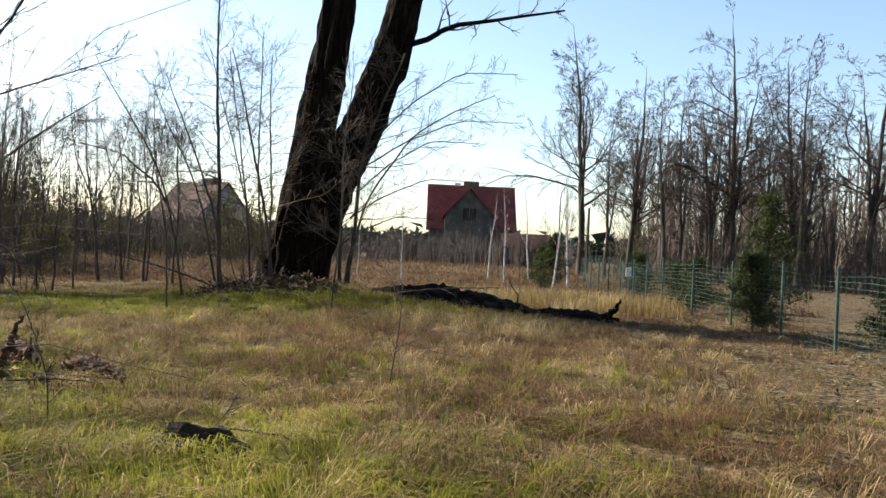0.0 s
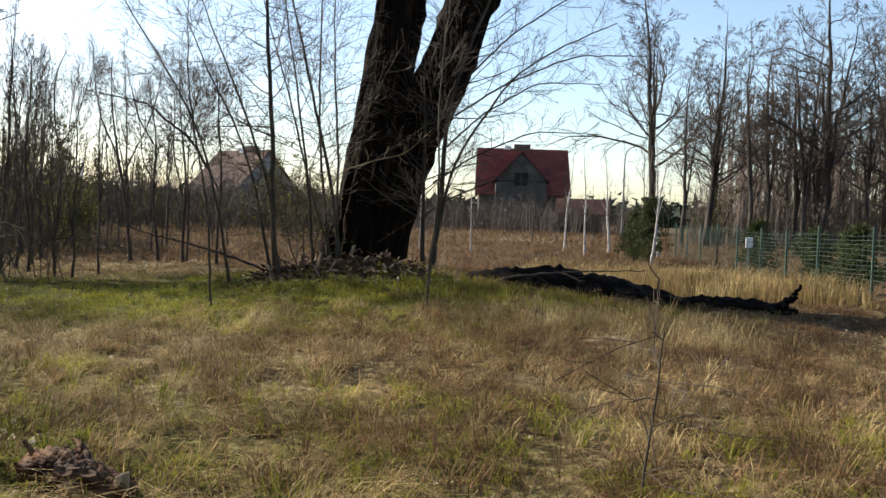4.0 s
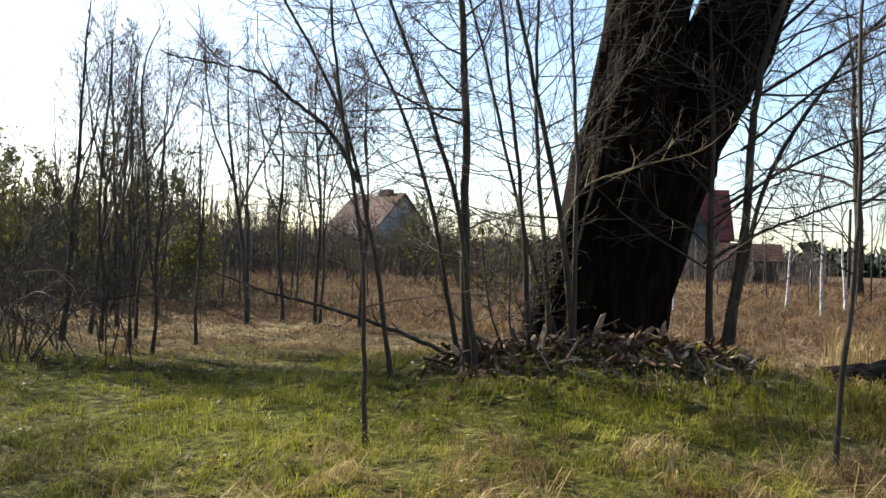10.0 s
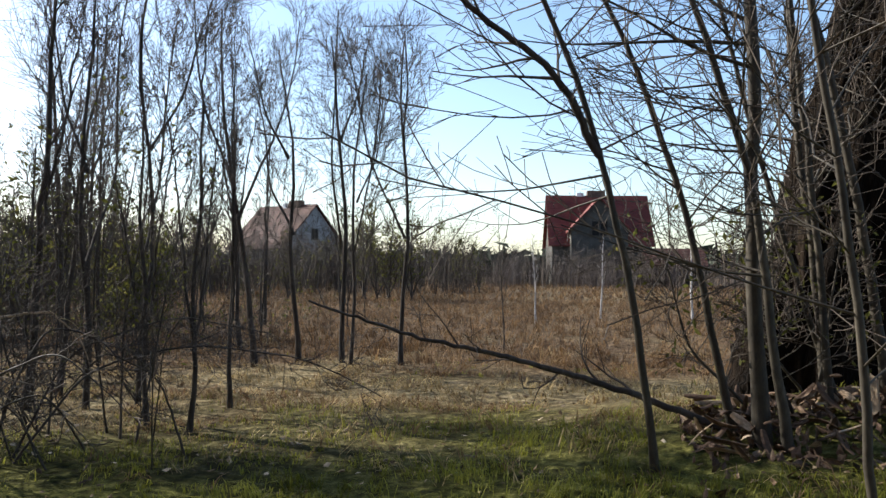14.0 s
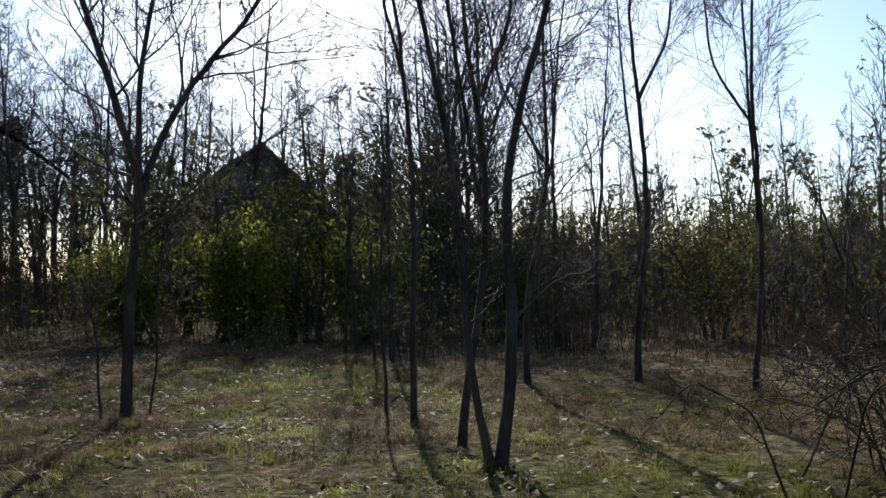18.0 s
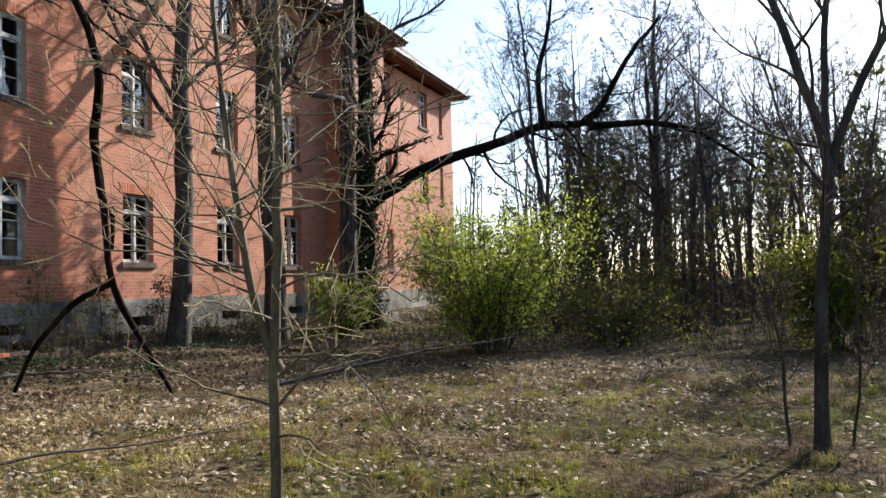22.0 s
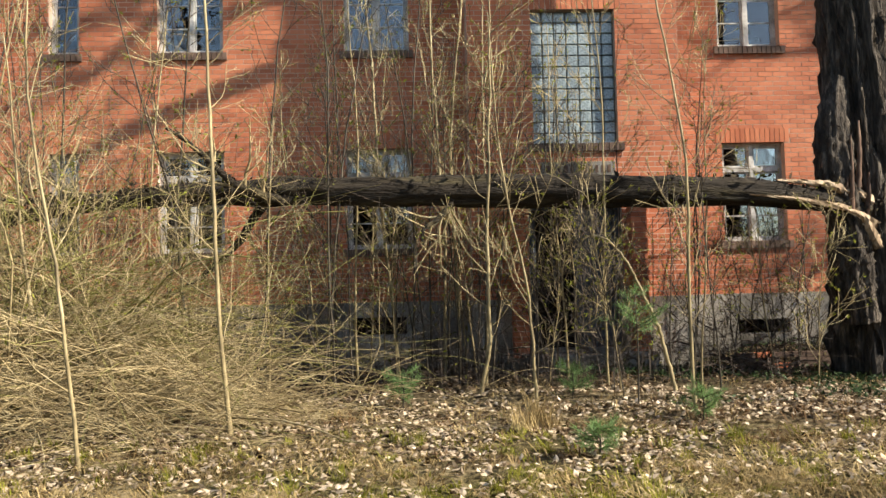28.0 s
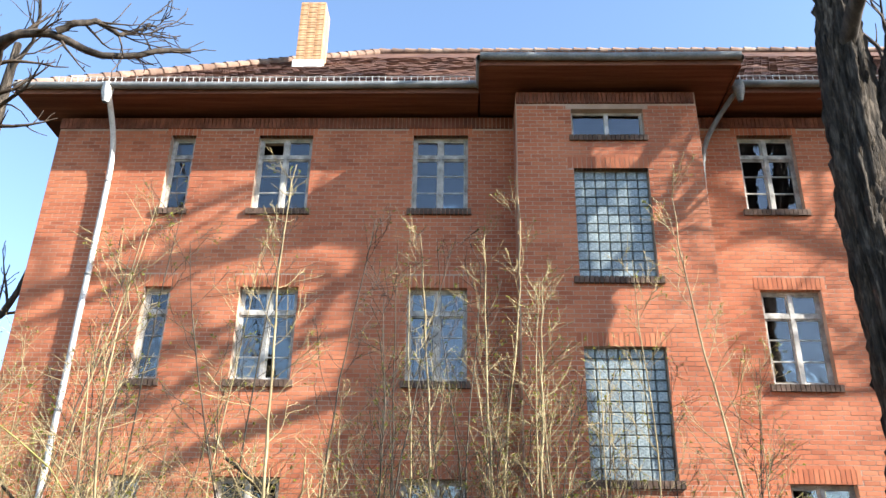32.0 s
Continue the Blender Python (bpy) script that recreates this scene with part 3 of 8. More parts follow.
for a, b in RISERS:
    m0 = a + 1.04
    riser_openings += [(m0, m0 + 1.37, 3.78, 5.97), (m0, m0 + 1.37, 7.23, 9.41), (m0, m0 + 1.37, 10.12, 10.72), (m0 - 0.12, m0 + 1.38, 0.5, 2.82)]


def wall_with_holes(bm, x0, x1, z0, z1, y0, y1, holes):
    """A wall between y0 and y1 as one closed shell with real openings."""
    xs = sorted({x0, x1, *(h[0] for h in holes), *(h[1] for h in holes)})
    zs = sorted({z0, z1, *(h[2] for h in holes if h[2] > z0), *(h[3] for h in holes if h[3] < z1)})
    solid = lambda i, j: 0 <= i < len(xs) - 1 and 0 <= j < len(zs) - 1 and not any(
        h[0] < (xs[i] + xs[i + 1]) / 2 < h[1] and h[2] < (zs[j] + zs[j + 1]) / 2 < h[3] for h in holes)
    made = {}

    def at(i, k, j):
        if (i, k, j) not in made:
            made[i, k, j] = bm.verts.new((xs[i], (y0, y1)[k], zs[j]))
        return made[i, k, j]
    for i in range(len(xs) - 1):
        for j in range(len(zs) - 1):
            if not solid(i, j):
                continue
            bm.faces.new([at(i, 0, j), at(i + 1, 0, j), at(i + 1, 0, j + 1), at(i, 0, j + 1)])
            bm.faces.new([at(i, 1, j + 1), at(i + 1, 1, j + 1), at(i + 1, 1, j), at(i, 1, j)])
            if not solid(i - 1, j):
                bm.faces.new([at(i, 0, j), at(i, 0, j + 1), at(i, 1, j + 1), at(i, 1, j)])
            if not solid(i + 1, j):
                bm.faces.new([at(i + 1, 0, j), at(i + 1, 1, j), at(i + 1, 1, j + 1), at(i + 1, 0, j + 1)])
            if not solid(i, j - 1):
                bm.faces.new([at(i, 0, j), at(i, 1, j), at(i + 1, 1, j), at(i + 1, 0, j)])
            if not solid(i, j + 1):
                bm.faces.new([at(i, 0, j + 1), at(i + 1, 0, j + 1), at(i + 1, 1, j + 1), at(i, 1, j + 1)])


building = thing("apartment_building", (0, WALL_Y, 0), "three-storey red brick house with a tiled roof, abandoned", "building")


def bpart(name, bm, material, parent=building, label="", origin=True):
    ob = part(name, bm, material, parent, label)
    ob.matrix_parent_inverse = Matrix.Translation((0, -WALL_Y, 0)) if parent is building else Matrix()
    return ob


for seg in ((LEFT, RISERS[0][0]), (RISERS[0][1], RISERS[1][0]), (RISERS[1][1], RIGHT)):
    near = seg[0] < 20
    hs = [h for h in openings + vents if seg[0] <= h[0] and h[1] <= seg[1]]
    xa, xb = seg
    parts = ((xa, min(xb, 15.0), MORTAR), (max(xa, 15.0), xb, BRICK_FAR))
    for a, b, mat in parts:
        if b > a:
            bm = bmesh.new()
            wall_with_holes(bm, a, b, PLINTH_Z, WALL_TOP, WALL_Y, WALL_Y + 0.4, [h for h in hs if h[0] >= a - 0.01 and h[1] <= b + 0.01])
            bpart("wall", bm, mat)
    bm = bmesh.new()
    wall_with_holes(bm, xa, xb, -0.3, PLINTH_Z, WALL_Y - 0.03, WALL_Y + 0.4, [h for h in hs if h[3] < PLINTH_Z])
    bpart("plinth", bm, PLINTH, label="grey rendered plinth with stains")
for k, (a, b) in enumerate(RISERS):
    mat = (MORTAR, BRICK_FAR)[k]
    hs = [h for h in riser_openings if a <= h[0] and h[1] <= b]
    bm = bmesh.new()
    wall_with_holes(bm, a, b, PLINTH_Z, WALL_TOP, RISER_Y, RISER_Y + 0.4, hs)
    bpart("stair_tower", bm, mat)
    bm = bmesh.new()
    box(bm, a, a + 0.4, RISER_Y + 0.4, WALL_Y + 0.4, PLINTH_Z, WALL_TOP)
    box(bm, b - 0.4, b, RISER_Y + 0.4, WALL_Y + 0.4, PLINTH_Z, WALL_TOP)
    bpart("tower_side", bm, BRICK_FAR)
    bm = bmesh.new()
    wall_with_holes(bm, a, b, -0.3, PLINTH_Z, RISER_Y - 0.03, RISER_Y + 0.4, [h for h in hs if h[2] < 1])
    box(bm, a - 0.03, a + 0.4, RISER_Y + 0.4, WALL_Y - 0.03, -0.3, PLINTH_Z)
    box(bm, b - 0.4, b + 0.03, RISER_Y + 0.4, WALL_Y - 0.03, -0.3, PLINTH_Z)
    bpart("plinth", bm, PLINTH)
    bpart("doorstep", boxed(a + 0.7, b - 0.7, RISER_Y - 0.75, RISER_Y - 0.03, 0.0, 0.46, bevel=0.02), PLINTH, label="mossy concrete doorstep")
# end and back walls, floors that keep the rooms dark
bm = bmesh.new()
box(bm, LEFT, LEFT + 0.4, WALL_Y + 0.4, BACK, -0.3, WALL_TOP)
box(bm, RIGHT - 0.4, RIGHT, WALL_Y + 0.4, BACK, -0.3, WALL_TOP)
box(bm, LEFT + 0.4, RIGHT - 0.4, BACK - 0.4, BACK, -0.3, WALL_TOP)
bpart("end_wall", bm, BRICK_FAR)
# inner walls coloured near-black so the rooms' shade is painted in
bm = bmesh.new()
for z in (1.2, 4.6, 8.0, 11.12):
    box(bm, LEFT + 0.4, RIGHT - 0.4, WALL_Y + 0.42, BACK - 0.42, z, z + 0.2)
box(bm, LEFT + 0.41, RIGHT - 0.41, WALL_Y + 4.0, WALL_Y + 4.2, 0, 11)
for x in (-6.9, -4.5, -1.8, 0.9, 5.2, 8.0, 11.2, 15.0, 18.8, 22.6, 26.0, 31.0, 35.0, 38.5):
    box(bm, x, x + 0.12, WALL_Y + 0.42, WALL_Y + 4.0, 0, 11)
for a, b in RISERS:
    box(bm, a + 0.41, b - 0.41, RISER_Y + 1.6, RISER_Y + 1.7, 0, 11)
bpart("inner_wall", bm, SHADE_AND_TYRE, label="dark bare rooms behind the windows")


# cornice, soffit, gutter, roof
OVER = 0.7
edges = [(LEFT - OVER, RISERS[0][0] - OVER, WALL_Y), (RISERS[0][1] + OVER, RISERS[1][0] - OVER, WALL_Y), (RISERS[1][1] + OVER, RIGHT + OVER, WALL_Y)]
tower_edges = [(a - OVER, b + OVER, RISER_Y) for a, b in RISERS]
for x0, x1, y in edges + tower_edges:
    xi0, xi1 = (x0, x1)
    bpart("soffit", boxed(xi0 + 0.02, xi1 - 0.02, y - OVER + 0.02, y + (1.0 if y == RISER_Y else 0.3), EAVE_Z - 0.06, EAVE_Z), SOFFIT, label="brown boarded soffit")
    bpart("fascia", boxed(xi0, xi1, y - OVER - 0.02, y - OVER + 0.02, EAVE_Z - 0.1, EAVE_Z + 0.1), SOFFIT)
    g = [(np.array([[xi0, y - OVER - 0.08, EAVE_Z + 0.07], [(xi0 + xi1) / 2, y - OVER - 0.08, EAVE_Z + 0.05], [xi1, y - OVER - 0.08, EAVE_Z + 0.07]]), np.array([0.075] * 3))]
    ob = mesh_part("gutter", tube_mesh("gutter", g, 10), ZINC, building, "weathered zinc gutter")
    ob.matrix_parent_inverse = Matrix.Translation((0, -WALL_Y, 0))
for k, (a, b) in enumerate(RISERS):
    for x in (a - OVER, b + OVER):
        bpart("fascia", boxed(x - 0.02, x + 0.02, RISER_Y - OVER + 0.02, WALL_Y - OVER - 0.03, EAVE_Z - 0.1, EAVE_Z + 0.1), SOFFIT)
        g = [(np.array([[x, RISER_Y - OVER - 0.05, EAVE_Z + 0.06], [x, WALL_Y - OVER, EAVE_Z + 0.06]]), np.array([0.075] * 2))]
        ob = mesh_part("gutter", tube_mesh("gutter", g, 10), ZINC, building)
        ob.matrix_parent_inverse = Matrix.Translation((0, -WALL_Y, 0))


CORNICE = mottled("cornice_brick", (0.13, 0.045, 0.028), (0.22, 0.078, 0.046), (0.3, 0.115, 0.07), 3, 40, 0.85, 0.4, 0.006, island=0.2)


def dentil_row(x0, x1, y):
    """A course of upright bricks under the eave."""
    V, F = [], []
    n = int((x1 - x0) / 0.083)
    for i in range(n):
        a = x0 + i * 0.083
        V += [(a, y - 0.035, WALL_TOP - 0.26), (a + 0.07, y - 0.035, WALL_TOP - 0.26), (a + 0.07, y - 0.035, WALL_TOP - 0.02), (a, y - 0.035, WALL_TOP - 0.02),
              (a, y + 0.01, WALL_TOP - 0.26), (a + 0.07, y + 0.01, WALL_TOP - 0.26), (a + 0.07, y + 0.01, WALL_TOP - 0.02), (a, y + 0.01, WALL_TOP - 0.02)]
        F += [[8 * i + q for q in f] for f in ((0, 1, 2, 3), (0, 4, 5, 1), (1, 5, 6, 2), (0, 3, 7, 4))]
    ob = mesh_part("cornice", mesh_of("cornice", V, F), CORNICE, building, "cornice of upright bricks")
    ob["kind"] = "stuff"
    ob.matrix_parent_inverse = Matrix.Translation((0, -WALL_Y, 0))


for x0, x1 in ((LEFT, RISERS[0][0]), (RISERS[0][1], 15.0)):
    dentil_row(x0, x1, WALL_Y)
dentil_row(*RISERS[0], RISER_Y)

# roof: hipped, one ridge
PITCH = math.tan(radians(42))
ridge_y = (WALL_Y + BACK) / 2
ey0, ey1 = WALL_Y - OVER, BACK + OVER
rise = (ridge_y - ey0) * PITCH
rz0 = EAVE_Z + 0.06
bm = bmesh.new()
v = [bm.verts.new(p) for p in ((LEFT - OVER, ey0, rz0), (RIGHT + OVER, ey0, rz0), (RIGHT + OVER, ey1, rz0), (LEFT - OVER, ey1, rz0),
                               (LEFT + 5.6, ridge_y, rz0 + rise), (RIGHT - 5.6, ridge_y, rz0 + rise))]
for q in ((0, 1, 5, 4), (2, 3, 4, 5), (3, 0, 4), (1, 2, 5)):
    bm.faces.new([v[k] for k in q])
bpart("roof", bm, ROOF_TILE, label="old red-brown tiled roof")
for a, b in RISERS:
    bm = bmesh.new()
    d = 1.25
    lo, hi = RISER_Y - OVER, WALL_Y - OVER + d
    v = [bm.verts.new(p) for p in ((a - OVER, lo, rz0 + 0.02), (b + OVER, lo, rz0 + 0.02), (b + OVER, hi, rz0 + 0.55), (a - OVER, hi, rz0 + 0.55), (a - OVER, hi, rz0), (b + OVER, hi, rz0))]
    for q in ((0, 1, 2, 3), (0, 3, 4), (1, 5, 2)):
        bm.faces.new([v[k] for k in q])
    bpart("roof", bm, ROOF_TILE)


def roof_tiles():
    """Rows of flat tiles on the front slope, near the hip."""
    V, F = [], []
    rng = np.random.RandomState(4)
    cs, sn = math.cos(math.atan(PITCH)), math.sin(math.atan(PITCH))
    k = 0
    for row in range(0, 26):
        s0, s1 = row * 0.3, row * 0.3 + 0.34
        hip = LEFT - OVER + (s0 * cs) * (5.6 + OVER) / (ridge_y - ey0)
        for i in range(int((14.0 - hip) / 0.19)):
            x = hip + i * 0.19 + (0.095 if row % 2 else 0)
            lift = rng.uniform(0.02, 0.045)
            for dx in (0.0, 0.178):
                V += [(x + dx, ey0 + s0 * cs - lift * sn, rz0 + s0 * sn + lift * cs), (x + dx, ey0 + s1 * cs - 0.012 * sn, rz0 + s1 * sn + 0.012 * cs),
                      (x + dx, ey0 + s0 * cs, rz0 + s0 * sn)]
            F += [[k, k + 3, k + 4, k + 1], [k, k + 2, k + 5, k + 3]]
            k += 6
    ob = mesh_part("roof_tiles", mesh_of("roof_tiles", V, F), ROOF_TILE, building)
    ob["kind"] = "stuff"
    ob.matrix_parent_inverse = Matrix.Translation((0, -WALL_Y, 0))
    hips = []
    for i in range(30):
        f0, f1 = i / 30, (i + 1.1) / 30
        P = lambda f: np.array([LEFT - OVER + f * (5.6 + OVER), ey0 + f * (ridge_y - ey0), rz0 + f * rise + 0.05])
        hips.append((np.array([P(f0), P(f1)]), np.array([0.13, 0.1])))
    for i in range(50):
        x = LEFT + 5.6 + i * 0.4
        hips.append((np.array([[x, ridge_y, rz0 + rise + 0.05], [x + 0.44, ridge_y, rz0 + rise + 0.03]]), np.array([0.13, 0.1])))
    ob = mesh_part("ridge_tiles", tube_mesh("ridge_tiles", hips, 8), mottled("ridge_tile", (0.15, 0.09, 0.065), (0.23, 0.15, 0.11), (0.33, 0.25, 0.19), 2, 30, 0.85, 0.3, 0.005, island=0.25), building)
    ob["kind"] = "stuff"
    ob.matrix_parent_inverse = Matrix.Translation((0, -WALL_Y, 0))


roof_tiles()


def snow_guard(x0, x1, y, z, gap=0.13):
    bars = [(np.array([[x0, y, z + h], [x1, y, z + h]]), np.array([0.012] * 2)) for h in (0.03, 0.22)]
    n = int((x1 - x0) / gap)
    for i in range(n + 1):
        x = x0 + i * gap
        bars.append((np.array([[x, y, z + 0.02], [x, y, z + 0.24]]), np.array([0.008] * 2)))
    ob = mesh_part("snow_guard", tube_mesh("snow_guard", bars, 4), PIPE_WHITE if y > 11.8 else ZINC, building, "metal snow guard grid on the eave")
    ob.matrix_parent_inverse = Matrix.Translation((0, -WALL_Y, 0))


snow_guard(-7.9, -6.5, WALL_Y - OVER + 0.12, rz0 + 0.12)
snow_guard(-6.3, RISERS[0][0] - OVER - 0.1, WALL_Y - OVER + 0.12, rz0 + 0.12)
snow_guard(RISERS[0][0] - 0.3, RISERS[0][0] + 1.6, RISER_Y - OVER + 0.15, rz0 + 0.1)
snow_guard(RISERS[0][0] + 1.75, RISERS[0][1] + 0.2, RISER_Y - OVER + 0.15, rz0 + 0.1)
snow_guard(RISERS[0][1] + OVER + 0.2, 14, WALL_Y - OVER + 0.12, rz0 + 0.12)


def chimney(x, y, z0, z1, w, d):
    top = thing("chimney", (x, y, z0), "yellow-orange brick chimney on the tiled roof", "chimney")
    part("core", boxed(-w / 2 + 0.012, w / 2 - 0.012, -d / 2 + 0.012, d / 2 - 0.012, 0, z1 - z0), MORTAR, top)
    part("flashing", boxed(-w / 2 - 0.06, w / 2 + 0.06, -d / 2 - 0.06, d / 2 + 0.06, -0.3, 0.17, bevel=0.01), BOX_WHITE, top, "pale metal flashing")
    me = None
    for r in range(int((z1 - z0 - 0.17) / 0.0833)):
        z = 0.17 + r * 0.0833
        n = 3
        for i in range(n):
            bw = w / n - 0.01
            bm = boxed(-bw / 2, bw / 2, -d / 2, d / 2, 0, 0.071)
            if me is None:
                me = bpy.data.meshes.new("brick")
                bm.to_mesh(me)
                me.materials.append(CHIM_BRICK)
            bm.free()
            ob = new("brick", me)
            ob.parent = top
            ob.location = (-w / 2 + (i + 0.5) * w / n + (0.0 if r % 2 else 0.0), (0.004 if (r + i) % 2 else -0.004), z)
    return top


chimney(-3.68, 16.2, 14.6, 16.7, 0.66, 0.66)


# windows
def window(x0, x1, z0, z1, y, name, style=0):
    """A timber casement window with a transom, set back in its reveal."""
    w, h = x1 - x0, z1 - z0
    top = thing(name, (x0, y, z0), "white-painted timber casement window with peeling paint", "window", "windows of the brick house", "structure")
    Y = 0.14
    fw = 0.05
    bm = bmesh.new()
    box(bm, 0, fw, Y, Y + 0.08, 0, h)
    box(bm, w - fw, w, Y, Y + 0.08, 0, h)
    box(bm, fw, w - fw, Y, Y + 0.08, 0, fw)
    box(bm, fw, w - fw, Y, Y + 0.08, h - fw, h)
    tz = h * 0.71
    box(bm, fw, w - fw, Y - 0.02, Y + 0.08, tz, tz + 0.08)
    part("window_frame", bm, PAINT_OLD, top)
    wide = w > 0.8
    bays = ((fw, w / 2), (w / 2, w - fw)) if wide else ((fw, w - fw),)
    if wide:
        part("mullion", boxed(w / 2 - 0.035, w / 2 + 0.035, Y - 0.025, Y + 0.075, fw, h - fw), PAINT_OLD, top)
    for bx0, bx1 in bays:
        for k, (a, b) in enumerate(((fw, tz), (tz + 0.08, h - fw))):
            c0, c1 = bx0 + (0.036 if bx0 > 0.2 else 0.004), bx1 - (0.036 if bx1 < w - 0.2 else 0.004)
            s = 0.032
            bm = bmesh.new()
            box(bm, c0, c0 + s, Y + 0.01, Y + 0.055, a + 0.003, b - 0.003)
            box(bm, c1 - s, c1, Y + 0.01, Y + 0.055, a + 0.003, b - 0.003)
            box(bm, c0 + s, c1 - s, Y + 0.01, Y + 0.055, a + 0.003, a + s)
            box(bm, c0 + s, c1 - s, Y + 0.01, Y + 0.055, b - s, b - 0.003)
            if k == 0:
                for f in (0.34, 0.67):
                    box(bm, c0 + s, c1 - s, Y + 0.015, Y + 0.045, a + (b - a) * f - 0.011, a + (b - a) * f + 0.011)
            sash = part("sash", bm, PAINT_OLD, top)
            broken = (style + k + int(bx0 * 10)) % 19 == 3
            if not broken:
                g = part("pane", boxed(c0 + s, c1 - s, Y + 0.03, Y + 0.034, a + s, b - s), GLASS, sash)
                g.visible_shadow = False
    if style % 6 == 0 and wide:
        part("curtain", boxed(w / 2 + 0.05, w - 0.08, Y + 0.2, Y + 0.22, h * (0.1 if style % 2 else 0.42), h * 0.69), CURTAIN, top, "faded pale curtain behind the pane")
    if style % 8 == 1 and wide:
        part("curtain", boxed(0.08, w / 2 - 0.05, Y + 0.2, Y + 0.22, h * 0.05, h * 0.3), CURTAIN, top)
    sill = bmesh.new()
    n = int((w + 0.16) / 0.083)
    for i in range(n):
        a = -0.08 + i * (w + 0.16) / n
        box(sill, a, a + 0.072, -0.06, 0.14, -0.13, -0.005)
    part("window_sill", sill, SILL_BRICK, top, "sill of dark upright bricks")
    lint = bmesh.new()
    n = int((w + 0.2) / 0.083)
    for i in range(n):
        a = -0.1 + i * (w + 0.2) / n
        box(lint, a, a + 0.073, -0.009, 0.1, h, h + 0.24)
    part("lintel", lint, BRICK, top)
    return top


for k, (x0, x1, a, b) in enumerate(openings):
    window(x0, x1, a, b, WALL_Y, "window_%d" % (k + 1), k)


def block_window(x0, x1, z0, z1, y, name):
    top = thing(name, (x0, y, z0), "stair window of grey-green glass blocks", "window", "glass block windows", "structure")
    w, h = x1 - x0, z1 - z0
    nx, nz = 7, 12
    part("joint_grid", boxed(0, w, 0.17, 0.2, 0, h), PLINTH, top)
    bw, bh = w / nx, h / nz
    bm = boxed(-bw / 2 + 0.006, bw / 2 - 0.006, 0.12, 0.17, -bh / 2 + 0.006, bh / 2 - 0.006, bevel=0.014)
    me = bpy.data.meshes.new("glass_block")
    bm.to_mesh(me)
    bm.free()
    me.materials.append(BLOCK)
    for i in range(nx):
        for j in range(nz):
            ob = new("glass_block", me)
            ob.parent, ob.location = top, ((i + 0.5) * bw, 0, (j + 0.5) * bh)
    sill = bmesh.new()
    n = int((w + 0.2) / 0.083)
    for i in range(n):
        a = -0.1 + i * (w + 0.2) / n
        box(sill, a, a + 0.072, -0.06, 0.12, -0.13, -0.005)
    part("window_sill", sill, SILL_BRICK, top)
    lint = bmesh.new()
    for i in range(n):
        a = -0.1 + i * (w + 0.2) / n
        box(lint, a, a + 0.073, -0.009, 0.1, h, h + 0.24)
    part("lintel", lint, BRICK, top)
    return top


def low_window(x0, x1, z0, z1, y, name):
    top = thing(name, (x0, y, z0), "low two-pane window under the eave", "window", "", "structure")
    w, h = x1 - x0, z1 - z0
    bm = bmesh.new()
    for a, b, c, d in ((0, 0.05, 0, h), (w - 0.05, w, 0, h), (w / 2 - 0.04, w / 2 + 0.04, 0.05, h - 0.05), (0.05, w - 0.05, 0, 0.05), (0.05, w - 0.05, h - 0.05, h)):
        box(bm, a, b, 0.14, 0.2, c, d)
    part("window_frame", bm, PAINT_OLD, top)
    for a, b in ((0.05, w / 2 - 0.04), (w / 2 + 0.04, w - 0.05)):
        g = part("pane", boxed(a, b, 0.165, 0.169, 0.05, h - 0.05), GLASS, top)
        g.visible_shadow = False
    sill = bmesh.new()
    n = int((w + 0.1) / 0.083)
    for i in range(n):
        a = -0.05 + i * (w + 0.1) / n
        box(sill, a, a + 0.072, -0.05, 0.14, -0.12, -0.005)
    part("window_sill", sill, SILL_BRICK, top)


def entrance(x0, x1, z0, z1, y):
    top = thing("door_1", (x0, y, z0), "weathered blue-grey double door standing half open", "door", "", "structure")
    w, h = x1 - x0, z1 - z0
    bm = bmesh.new()
    box(bm, 0, 0.08, 0.25, 0.35, 0, h)
    box(bm, w - 0.08, w, 0.25, 0.35, 0, h)
    box(bm, 0.08, w - 0.08, 0.25, 0.35, h - 0.08, h)
    part("door_frame", bm, DOOR_BLUE, top)
    for k, (hx, ang) in enumerate(((0.09, 78), (w - 0.09, 0))):
        lw = w / 2 - 0.1
        bm = bmesh.new()
        sg = 1 if k == 0 else -1
        box(bm, min(0, sg * lw), max(0, sg * lw), -0.02, 0.02, 0.01, h - 0.09, bevel=0.004)
        leaf = part("door_leaf", bm, DOOR_BLUE, top)
        leaf.matrix_basis = pose(hx, 0.3, 0, 0, 0, ang)
        for z in (0.15, 0.75, 1.4):
            bm = boxed(min(sg * 0.1, sg * (lw - 0.1)), max(sg * 0.1, sg * (lw - 0.1)), -0.035, -0.02, z, z + 0.45, bevel=0.006)
            part("door_panel", bm, DOOR_BLUE, leaf)
        part("door_handle", boxed(sg * (lw - 0.06) - 0.012, sg * (lw - 0.06) + 0.012, -0.07, -0.02, 1.02, 1.16, bevel=0.004), ZINC, leaf, "dull metal handle")
    return top


nwin = len(openings)
for k, (x0, x1, a, b) in enumerate(riser_openings):
    if b < 3:
        continue
    nwin += 1
    (low_window if b - a < 1 else block_window)(x0, x1, a, b, RISER_Y, "window_%d" % nwin)
x0, x1, a, b = riser_openings[3]
entrance(x0, x1, a, b, RISER_Y)
